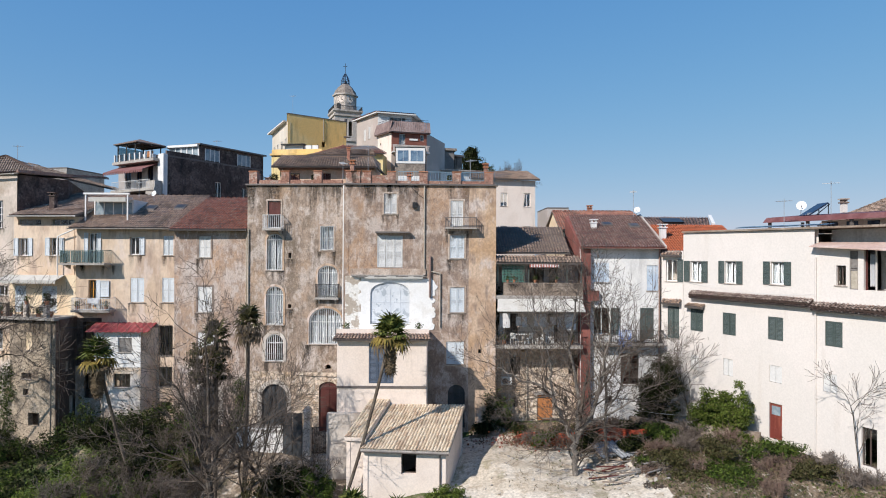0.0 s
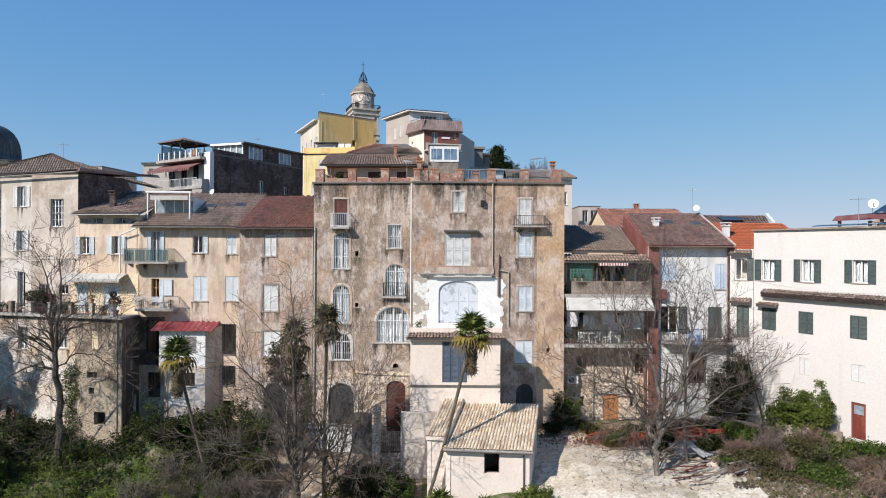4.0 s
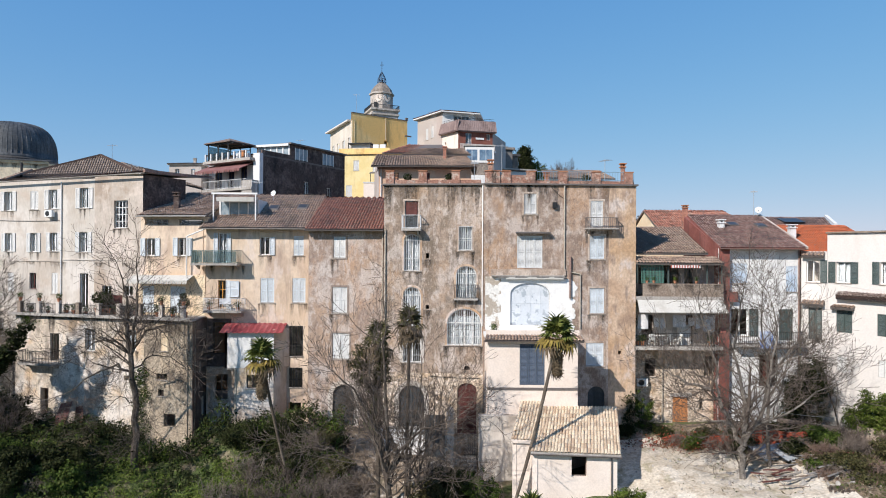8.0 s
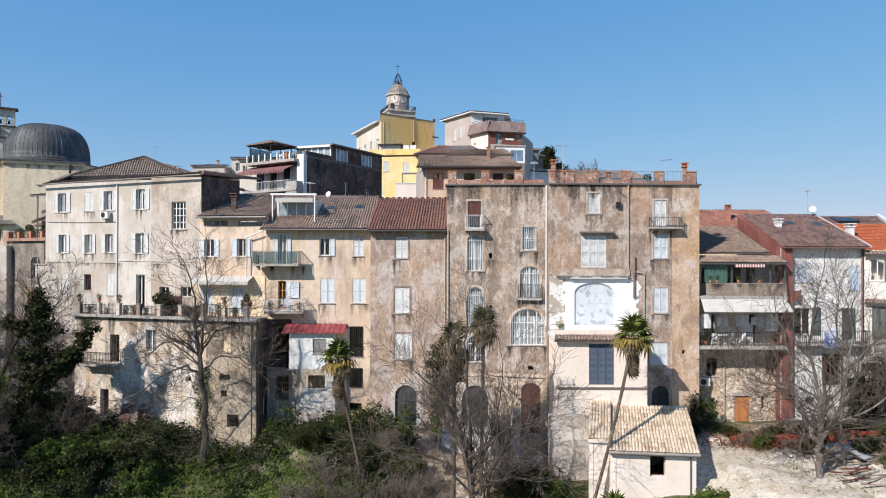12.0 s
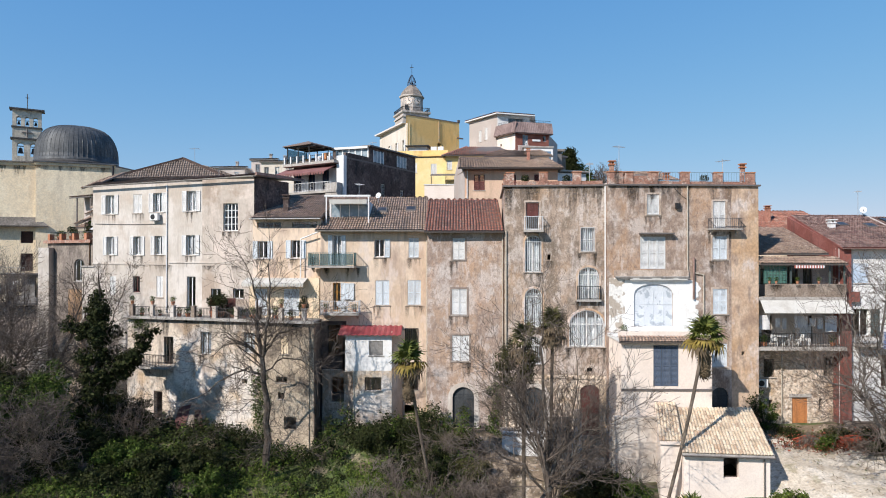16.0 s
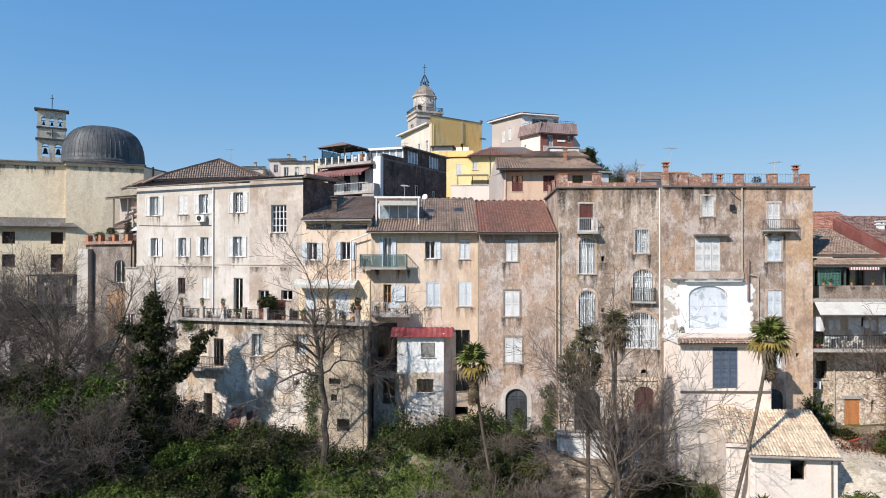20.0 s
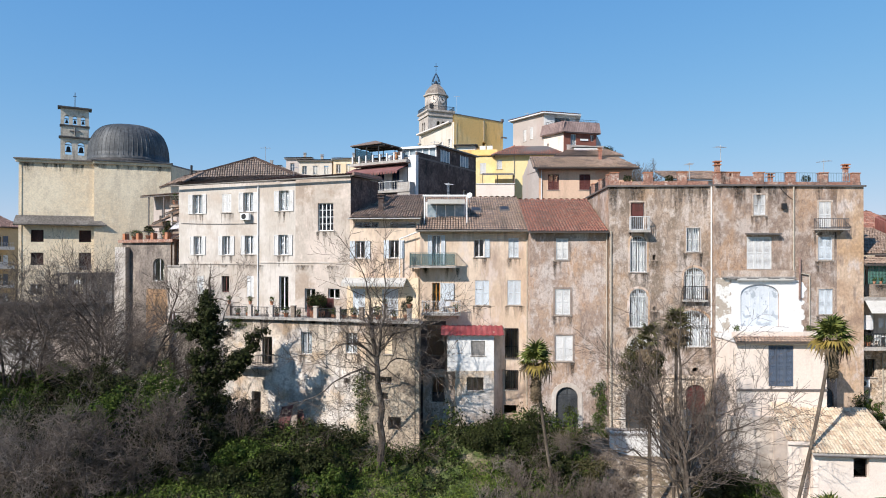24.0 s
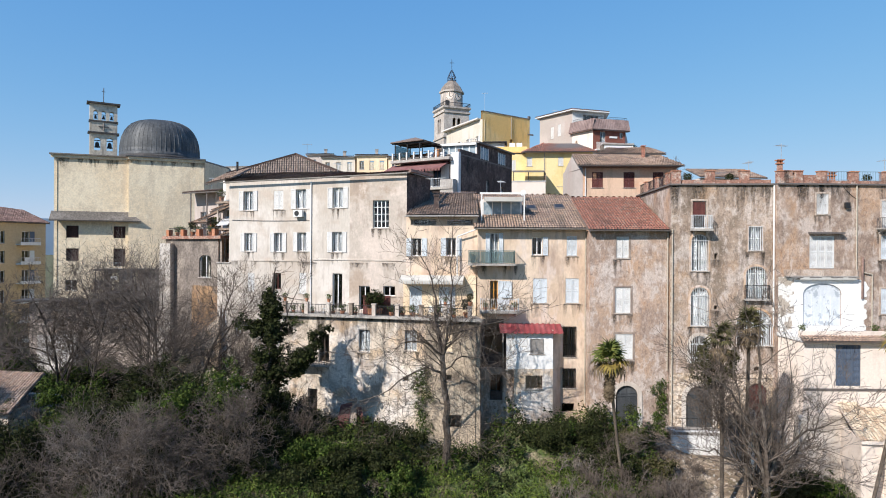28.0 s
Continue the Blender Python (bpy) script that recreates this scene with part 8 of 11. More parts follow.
for z, u0, u1 in ((14.1, 0.3, 4.2), (17.0, 0.1, 4.2), (19.6, 1.6, 4.2)):
    g = Geo()
    GQ.box(g, u0, u1, -1.8, 0.25, z - 0.2, z)
    sl = part("gallery_floor", g, m_brown_conc, gq)
    railing(GQ, sl, u0 + 0.05, u1 - 0.05, 0.15, z, 0.9, m_gutter, 0.16)
    for u in (u0 + 0.2, u1 - 0.2):
        part("post", Geo().bar(GQ.at(u, 0.1, z - 2.6), GQ.at(u, 0.1, z), 0.16), m_pale, sl)
for z, u0, u1, d in ((22.0, 0.2, 4.4, 0.5), (19.3, 1.8, 3.9, 0.8), (18.4, -0.5, 1.2, 0.8), (16.7, 2.4, 4.2, 0.7)):
    tiles(gq, [GQ.at(u0, d, z - 0.6), GQ.at(u1, d, z - 0.25), GQ.at(u1, -1.7, z + 0.9), GQ.at(u0, -1.7, z + 0.55)], m_tile_old, 0.27, 0.4, int(z * 7))
part("tarpaulin", Geo().hexa([GQ.at(2.0, 0.5, 17.2), GQ.at(3.9, 0.4, 17.3), GQ.at(3.8, -0.6, 18.2), GQ.at(2.2, -0.5, 18.0)], [GQ.at(2.0, 0.5, 17.3), GQ.at(3.9, 0.4, 17.4), GQ.at(3.8, -0.6, 18.3), GQ.at(2.2, -0.5, 18.1)]), m_curtain, gq, "grey plastic sheeting over the gallery")
g = Geo()
GQ.box(g, 3.2, 4.2, 0.1, 0.2, 19.7, 21.5)
part("partition", g, m_pale, gq, "stained white screen")
g = Geo()
GQ.box(g, 0.4, 1.3, 0.0, 0.1, 14.2, 16.4)
part("screen", g, m_shut_brown, gq, "brown wooden screen")
# stone yard building below the church
yard = thing("yard_building", (-72, 74, 2), "long brick and rubble outbuilding below the church", "house")
YW = Fac((-82.2, 73.6), (-63.2, 77.4))
HYW = [(2.6, 3.6, 2.6, 3.3), (5.2, 6.2, 9.2, 12.0), (9.0, 9.9, 9.2, 12.0), (12.0, 13.0, 2.0, 2.9)]
wall(YW, -2.0, 8.2, [HYW[0], HYW[3]], m_yardbrick, yard)
shell(yard, [(-82.2, 73.6), (-63.2, 77.4), (-63.4, 79.5), (-82.0, 75.9)], -2.0, 8.2, m_yardbrick, skip=(0,))
for o in (HYW[0], HYW[3]):
    window(YW, yard, o, "glass", frame=m_frame_dark)
g = Geo()      # courses of the grey brick
for k in range(30):
    z = -0.5 + 0.28 * k
    YW.box(g, 0.0, YW.len, 0.0, 0.03, z, z + 0.2)
tagged(part("brickwork", g, m_yardbrick, yard), kind="stuff")
g = Geo()
YW.box(g, -1.6, YW.len, -2.2, 1.0, 8.45, 8.65)
eave = part("roof", g, m_leaddark, yard, "dark flat canopy roof over the brick wall")
for k in range(13):
    part("rafter", Geo().bar(YW.at(-1.2 + 1.5 * k, -0.2, 8.35), YW.at(-1.2 + 1.5 * k, 1.2, 8.3), 0.14), m_door_brown, eave)
for k in range(4):     # slanting props of the canopy
    part("prop", Geo().bar(YW.at(1.0 + 1.3 * k, 0.9, 8.3), YW.at(1.9 + 1.5 * k, 0.1, 5.8 - 0.3 * k), 0.16), m_door_brown, eave)
lean = thing("rooftop_shed", tuple(YW.at(8, -1, 8.65)), "grey boarded lean-to shed with flat roof below the church", "shed")
LF = Fac(YW.at(8.3, 0.2, 0)[:2], YW.at(15.9, 0.2, 0)[:2])
HLF = [(0.8, 1.7, 9.6, 11.9), (3.2, 3.9, 9.4, 11.9)]
wall(LF, 8.66, 12.2, HLF, m_greywood, lean, 0.2, caps=True)
for o in HLF:
    window(LF, lean, o, "glass", frame=m_frame_dark, sill=False)
wall(Fac(LF.at(0, -2.2, 0)[:2], LF.at(0, 0, 0)[:2]), 8.66, 12.2, [], m_greywood, lean, 0.2, caps=True)
g = Geo()
LF.box(g, -0.9, 8.2, -2.4, 0.9, 12.2, 12.36)
part("roof", g, m_leaddark, lean)
for u in (-0.7, 2.4, 5.4, 7.4):
    part("post", Geo().bar(LF.at(u, 0.75, 8.66), LF.at(u, 0.75, 12.2), 0.1), m_iron, lean)
railing(LF, lean, -0.7, 2.4, 0.78, 12.36, 0.8, m_steel, 0.25)
air = Geo()
LF.box(air, 0.9, 1.6, 0.05, 0.35, 11.0, 11.5)
part("cooling_unit", air, m_plastic, lean)
wall(Fac((-80.9, 73.0), (-76.6, 73.8)), -3.0, 4.4, [(0.9, 1.6, 2.9, 3.4)], m_white, yard, 0.5, caps=True, label="whitewashed low wall")
# buttress ramp wall
ramp = thing("buttress_wall", (-55, 55, 0), "sloping stone buttress wall", "wall")
part("wall", Geo().hexa([(-57.0, 57.5, -1), (-52.0, 54.3, -1), (-52.0, 54.9, -1), (-57.0, 58.1, -1)], [(-57.0, 57.5, 5.2), (-52.0, 54.3, 9.0), (-52.0, 54.9, 9.0), (-57.0, 58.1, 5.2)]), m_rubble, ramp)

# ochre apartment block with balconies
FLOORS = (-3.6, -0.4, 2.8, 6.0, 9.2, 12.4, 15.6)
HAP = [(u, u + 1.2, z, z + 2.0) for z in FLOORS for u in (4.6, 8.6)]
ap, APF = block("apartment_block", "ochre-yellow apartment block with stacked balconies", [(-104.6, 92.0), (-100.4, 104.0), (-112.0, 110.0), (-118.0, 98.0)], -8.0, 19.0, m_apart, HAP)
for z in FLOORS:
    g = Geo()
    APF.box(g, 7.6, 11.0, 0.0, 1.2, z - 0.3, z - 0.1)
    APF.box(g, 7.6, 11.0, 1.1, 1.2, z - 0.1, z + 0.2)
    b = part("balcony", g, m_greywhite, ap)
    railing(APF, b, 7.7, 10.9, 1.15, z + 0.15, 0.7, m_bars, 0.25)
    g = Geo()
    APF.box(g, 9.9, 10.7, 0.003, 0.08, z + 0.1, z + 2.0)
    part("blind", g, m_shut_blue if int(z) % 2 else m_shut_pale, ap)
tiles(ap, [(-104.2, 91.5, 19.1), (-99.8, 104.2, 19.1), (-106.5, 107.0, 21.5), (-111.0, 95.0, 22.5)], m_tile_dark, 0.4, 0.6, 61)
lr = thing("low_red_roof_house", (-64.5, 44, 0), "low house with a weathered tiled roof among the trees", "house")
shell(lr, [(-72.0, 46.0), (-63.4, 44.0), (-62.5, 49.0), (-71.0, 51.0)], -2.0, 3.2, m_cream)
tiles(lr, [(-72.5, 45.2, 3.2), (-62.8, 43.3, 3.2), (-62.6, 46.8, 5.4), (-71.8, 48.5, 5.4)], m_tile_old, 0.25, 0.42, 62)

# ---- plants ----
def foliage(name, cols):
    m = material(name, cols[0], 0.7, (), 0.2, 3, 0.0, island=cols, spec=0.12)
    return m


m_leaf_dark = foliage("dark_evergreen_leaves", [(0.013, 0.016, 0.006), (0.024, 0.031, 0.009), (0.042, 0.05, 0.014), (0.017, 0.022, 0.008), (0.034, 0.034, 0.013)])
m_leaf_mid = foliage("green_leaves", [(0.02, 0.036, 0.008), (0.05, 0.082, 0.014), (0.098, 0.138, 0.024), (0.03, 0.051, 0.011), (0.066, 0.072, 0.02)])
m_leaf_light = foliage("bright_green_leaves", [(0.04, 0.062, 0.01), (0.088, 0.128, 0.02), (0.14, 0.172, 0.034), (0.052, 0.08, 0.015), (0.125, 0.122, 0.042)])
m_leaf_olive = foliage("olive_brown_leaves", [(0.05, 0.045, 0.02), (0.08, 0.075, 0.03), (0.035, 0.04, 0.014), (0.11, 0.085, 0.045)])
m_bramble_red = material("reddish_bramble", (0.15, 0.1, 0.078), 0.95, [((0.24, 0.17, 0.135), 0.7, 0.45, 0.65, 0.8), ((0.08, 0.055, 0.043), 0.6, 0.52, 0.7, 0.7)], 0.25, 12, 0.0)
m_bramble = material("grey_brown_bramble", (0.14, 0.112, 0.094), 0.95, [((0.21, 0.178, 0.155), 0.8, 0.45, 0.65, 0.8), ((0.07, 0.052, 0.042), 0.6, 0.52, 0.7, 0.7)], 0.25, 12, 0.0)
m_leaf_dry = foliage("dry_brown_leaves", [(0.12, 0.085, 0.05), (0.18, 0.13, 0.08), (0.09, 0.07, 0.045), (0.1, 0.1, 0.04)])
m_leaf_red = foliage("red_vine_leaves", [(0.17, 0.04, 0.028), (0.24, 0.065, 0.035), (0.13, 0.055, 0.035), (0.05, 0.06, 0.02)])
m_frond = foliage("palm_green", [(0.05, 0.068, 0.018), (0.1, 0.12, 0.03), (0.16, 0.165, 0.042)])
m_frond_old = foliage("palm_yellowing", [(0.2, 0.15, 0.035), (0.26, 0.19, 0.05), (0.17, 0.12, 0.04)])
m_frond_olive = foliage("palm_olive", [(0.085, 0.08, 0.035), (0.11, 0.1, 0.045), (0.06, 0.058, 0.025)])
m_frond_dead = foliage("palm_dead_skirt", [(0.13, 0.095, 0.06), (0.18, 0.135, 0.085), (0.1, 0.075, 0.05)])


def quads(name, arr, mat):
    """Mesh of loose quads from an array n x 4 x 3."""
    n = len(arr)
    me = bpy.data.meshes.new(name)
    me.vertices.add(4 * n)
    me.vertices.foreach_set("co", arr.astype(np.float32).ravel())
    me.loops.add(4 * n)
    me.loops.foreach_set("vertex_index", np.arange(4 * n, dtype=np.int32))
    me.polygons.add(n)
    me.polygons.foreach_set("loop_start", np.arange(0, 4 * n, 4, dtype=np.int32))
    me.polygons.foreach_set("loop_total", np.full(n, 4, dtype=np.int32))
    me.update(calc_edges=True)
    me.materials.append(mat)
    return me


def leaves_at(rng, pos, out, size, slim=0.45):
    """Leaf quads at positions, turned at random but facing outwards for the most part."""
    n = len(pos)
    nrm = out * 0.7 + rng.normal(size=(n, 3)) * 0.65 + np.array([0, 0, 0.35])
    nrm /= np.linalg.norm(nrm, axis=1)[:, None]
    a = np.cross(nrm, rng.normal(size=(n, 3)))
    a /= np.linalg.norm(a, axis=1)[:, None] + 1e-9
    b = np.cross(nrm, a)
    s = size * (0.45 + 1.1 * rng.random((n, 1)) ** 1.6)
    fold = nrm * s * 0.15
    return np.stack([pos - a * s * 0.5, pos + b * s * slim * 0.5 + fold, pos + a * s * 0.5, pos - b * s * slim * 0.5 + fold], axis=1)


def cloud(rng, blobs, n, size, ragged=0.75, slim=0.5):
    """Leaves in uneven clumps through ellipsoids (x, y, z, rx, ry, rz)."""
    blobs = np.array(blobs, float)
    w = (blobs[:, 3] * blobs[:, 4] * blobs[:, 5]) ** 0.67
    pick = rng.choice(len(blobs), n, p=w / w.sum())
    d = rng.normal(size=(n, 3))
    d /= np.linalg.norm(d, axis=1)[:, None]
    f = 1 + ragged * (0.5 * np.sin(d[:, 0] * 5.1 + pick * 1.7) * np.sin(d[:, 1] * 4.3 + pick) + 0.35 * np.sin(d[:, 2] * 9.0 + pick * 2.3 + d[:, 0] * 7) + 0.3 * np.sin(d[:, 0] * 17 + d[:, 2] * 13 + pick))
    r = f * (0.5 + 0.5 * rng.random(n) ** 0.45)
    pos = blobs[pick, :3] + d * blobs[pick, 3:6] * r[:, None]
    return leaves_at(rng, pos, d, size, slim)


def clumps(rng, blobs, n, size, each=70, clump=0.34, slim=0.5):
    """Leaves in many small tufts with gaps between them, through ellipsoids (x, y, z, rx, ry, rz)."""
    blobs = np.array(blobs, float)
    w = blobs[:, 3] * blobs[:, 4] * blobs[:, 5]
    m = max(8, n // each)
    pick = rng.choice(len(blobs), m, p=w ** 0.75 / (w ** 0.75).sum())
    d = rng.normal(size=(m, 3))
    d /= np.linalg.norm(d, axis=1)[:, None]
    r = (0.25 + 0.75 * rng.random(m) ** 0.5) * (1 + 0.22 * rng.normal(size=m))
    cen = blobs[pick, :3] + d * blobs[pick, 3:6] * r[:, None]
    cs = clump * (0.5 + 1.0 * rng.random(m))
    k = rng.choice(m, n, p=cs ** 2 / (cs ** 2).sum())
    o = rng.normal(size=(n, 3))
    o /= np.linalg.norm(o, axis=1)[:, None]
    pos = cen[k] + o * (cs[k] * rng.random(n) ** 0.5)[:, None] * np.array([1.0, 1.0, 0.75])
    return leaves_at(rng, pos, o * 0.6 + d[k] * 0.6, size, slim)


def tubes(name, segs, mat, sides=5):
    """Tapered tubes from segments (p, q, r0, r1)."""
    if not segs:
        return None
    P = np.array([[*s[0]] for s in segs]), np.array([[*s[1]] for s in segs])
    R = np.array([s[2] for s in segs]), np.array([s[3] for s in segs])
    d = P[1] - P[0]
    d /= np.linalg.norm(d, axis=1)[:, None] + 1e-9
    ref = np.where(np.abs(d[:, 2:3]) < 0.9, np.array([[0, 0, 1.0]]), np.array([[0, 1.0, 0]]))
    s = np.cross(d, ref)
    s /= np.linalg.norm(s, axis=1)[:, None] + 1e-9
    t = np.cross(s, d)
    ang = [2 * math.pi * k / sides for k in range(sides)]
    ring = [[P[e] + (s * math.cos(a) + t * math.sin(a)) * R[e][:, None] for a in ang] for e in (0, 1)]
    arr = np.concatenate([np.stack([ring[0][k], ring[0][(k + 1) % sides], ring[1][(k + 1) % sides], ring[1][k]], axis=1) for k in range(sides)])
    return quads(name, arr, mat)


def grow(rng, segs, p, d, length, r, level, top, wob=0.22, trop=0.06, kids=1.5, ratio=0.62, spread=0.85, first=0.3):
    n = 6 if level == 0 else 4
    step = length / n
    for i in range(n):
        d = (d + Vector([rng.gauss(0, wob) for _ in range(3)]) * (0.6 if level == 0 else 1.0) + Vector((0, 0, trop))).normalized()
        q = p + d * step
        r2 = max(0.009, r * (1 - 0.08 * (1 + level * 0.3)))
        segs.append((tuple(p), tuple(q), r, r2, level))
        p, r = q, r2
        if level < top and (i + 1) / n > (first if level == 0 else 0.2):
            for _ in range(int(kids) + (rng.random() < kids % 1)):
                side = d.cross(Vector([rng.gauss(0, 1) for _ in range(3)])).normalized()
                nd = (d * (1 - 0.45 * spread) + side * spread * rng.uniform(0.6, 1.1)).normalized()
                grow(rng, segs, p, nd, length * ratio * rng.uniform(0.7, 1.15), r * rng.uniform(0.5, 0.72) * (0.8 if level > 1 else 1.0), level + 1, top, wob, trop, kids, ratio, spread)
    if level < top:
        grow(rng, segs, p, d, length * ratio * 0.8, r * 0.8, level + 1, top, wob, trop, kids, ratio, spread)


def bare_tree(name, base, height, r, seed, label, stems=1, top=4, kids=1.5, lean=(0, 0), spread=0.85, trunk=0.42, group="bare trees", wob=0.16, mats=None, first=0.3, ratio=0.62, fan=0.22):
    rng = random.Random(seed)
    t = thing(name, base, label, "tree", group)
    segs = []
    for k in range(stems):
        d = Vector((lean[0] + (rng.gauss(0, fan) if stems > 1 else 0), lean[1] + (rng.gauss(0, 0.2) if stems > 1 else 0), 1)).normalized()
        grow(rng, segs, Vector(base) + Vector((rng.gauss(0, 0.12 * (stems > 1)), rng.gauss(0, 0.12 * (stems > 1)), -0.2)), d, height * trunk, r * (1 if stems == 1 else rng.uniform(0.6, 1)), 0, top, wob=wob, kids=kids, spread=spread, first=first, ratio=ratio)
    zt = max(s[1][2] for s in segs)
    k = height / max(1.0, zt - base[2])
    fit = lambda p: (base[0] + (p[0] - base[0]) * min(1.15, k ** 0.5), base[1] + (p[1] - base[1]) * min(1.15, k ** 0.5), base[2] + (p[2] - base[2]) * k)
    segs = [(fit(a), fit(b), c, d, e) for a, b, c, d, e in segs]
    ma, mb = mats or (m_bark, m_twig)
    part("trunk", tubes("trunk", [s for s in segs if s[4] < 2], ma, 7), ma, t)
    tagged(part("crown", tubes("crown", [s for s in segs if s[4] > 1], mb, 4), mb, t), kind="stuff")
    return t, segs


def guided_tree(name, base, limbs, seed, label, twigs=1.0, group="bare trees", mats=None, trop=0.05, reach=2.3):
    """Leafless tree whose trunk and boughs follow given lines (points from the base, first radius); twigs grow from them."""
    rng = random.Random(seed)
    t = thing(name, base, label, "tree", group)
    b0, thick, fine = Vector(base), [], []
    for pts, r0, r1 in limbs:
        pts = [b0 + Vector(p) for p in pts]
        run = []
        for i in range(len(pts) - 1):
            for k in range(3):
                q = pts[i].lerp(pts[i + 1], k / 3)
                run.append(q + (Vector([rng.gauss(0, 0.07) for _ in range(3)]) if run else Vector()))
        run.append(pts[-1])
        n = len(run) - 1
        for i in range(n):
            ra, rb = r0 + (r1 - r0) * i / n, r0 + (r1 - r0) * (i + 1) / n
            thick.append((tuple(run[i]), tuple(run[i + 1]), ra, rb))
            d = (run[i + 1] - run[i]).normalized()
            if r0 > 0.2 and i < n * 0.7:
                continue
            for _ in range(int(twigs) + (rng.random() < twigs % 1)):
                side = d.cross(Vector([rng.gauss(0, 1) for _ in range(3)])).normalized()
                nd = (d * rng.uniform(0.2, 0.7) + side * 0.8 + Vector((0, 0, 0.15))).normalized()
                grow(rng, fine, run[i + 1], nd, reach * rng.uniform(0.55, 1.2), max(0.016, min(0.05, rb * 0.5)), 2, 4, wob=0.17, trop=trop, kids=1.1, ratio=0.62, spread=0.8)
        grow(rng, fine, run[-1], (run[-1] - run[-2]).normalized(), reach, r1, 2, 4, wob=0.17, trop=trop, kids=1.5, ratio=0.65, spread=0.75)
    ma, mb = mats or (m_bark, m_twig)
    part("trunk", tubes("trunk", thick, ma, 8), ma, t)
    tagged(part("crown", tubes("crown", fine, mb, 4), mb, t), kind="stuff")
    return t


def shrub(name, x, y, top, r, mat, n, seed, label, size=0.15, group="", bottom=None, blobs=11):
    """Evergreen shrub: short stems and a ragged crown of leaves."""
    rng = np.random.default_rng(seed)
    z = ground_z(x, y) if bottom is None else bottom
    h = top - z
    t = thing(name, (x, y, z), label, "shrub", group)
    bl = [(x, y, z + h * 0.42, r * 0.7, r * 0.7, h * 0.4)]
    for k in range(blobs):
        a, q, o = rng.random() * 6.28, rng.random(), 0.35 + 0.55 * rng.random()
        s = 0.2 + 0.24 * rng.random()
        bl.append((x + r * o * math.cos(a), y + r * o * math.sin(a), z + h * (0.12 + 0.85 * q * (1.2 - 0.55 * o)), r * s, r * s, h * s * 0.7))
    st = []
    for b in bl:
        st.append(((x, y, z - 0.1), (b[0], b[1], b[2]), 0.05, 0.02))
    part("trunk", tubes("trunk", st, m_bark), m_bark, t)
    tagged(part("crown", quads("crown", clumps(rng, bl, n, size, clump=min(0.5, 0.16 + r * 0.12) if size < 0.25 else 0.8), mat), mat, t), kind="stuff")
    return t


def bare_shrub(x, y, top, r, seed, label, mat=None, stems=26, z=None):
    rng = random.Random(seed)
    z = ground_z(x, y) if z is None else z
    t = thing("bare_shrub", (x, y, z), label, "shrub", "leafless shrubs")
    segs = []
    for k in range(stems):
        d = Vector((rng.gauss(0, 0.5), rng.gauss(0, 0.5), 1)).normalized()
        grow(rng, segs, Vector((x + rng.gauss(0, r * 0.35), y + rng.gauss(0, r * 0.3), z - 0.1)), d, (top - z) * rng.uniform(0.35, 0.6), 0.03, 0, 2, wob=0.2, kids=1.2, spread=0.8, ratio=0.6, first=0.1)
    tagged(part("tangle", tubes("tangle", segs, mat or m_twig, 3), mat or m_twig, t), kind="stuff")
    return t


def G(x, y, dz=0.0):
    return (x, y, ground_z(x, y) + dz)


guided_tree("bare_tree", (-31.7, 42.1, -0.8), [
    ([(0, 0, -0.2), (0.05, 0, 3), (-0.1, 0, 6), (-0.35, 0, 8.6)], 0.27, 0.17),
    ([(-0.35, 0, 8.6), (-0.7, 0.1, 10.5), (-0.9, 0.3, 12.6), (-1.3, 0.2, 14.4)], 0.12, 0.035), ([(-0.3, 0, 8.4), (0.1, -0.3, 10.8), (0.3, -0.4, 13), (0.2, -0.4, 15)], 0.11, 0.03),
    ([(-0.15, 0, 7.0), (-1.2, -0.2, 7.9), (-2.7, -0.4, 7.3), (-4.6, -0.5, 5.9)], 0.1, 0.03), ([(-0.3, 0, 8.4), (-1.5, 0.3, 9.5), (-2.8, 0.4, 9.4), (-3.9, 0.4, 8.6)], 0.085, 0.025),
    ([(-0.3, 0, 8.5), (0.5, -0.2, 9.9), (1.7, -0.4, 10.6), (4.0, -0.5, 11.1)], 0.095, 0.025), ([(-0.1, 0, 7.6), (1.0, 0.3, 8.4), (2.2, 0.4, 8.3), (3.3, 0.4, 7.6)], 0.06, 0.02),
    ([(-0.05, 0, 5.2), (-0.9, -0.3, 5.6), (-1.8, -0.4, 5.0)], 0.04, 0.015), ([(0.0, 0, 3.9), (0.6, -0.3, 4.3), (1.1, -0.4, 4.0)], 0.03, 0.015)], 11, "tall leafless tree with a grey trunk and arching boughs", 1.35)
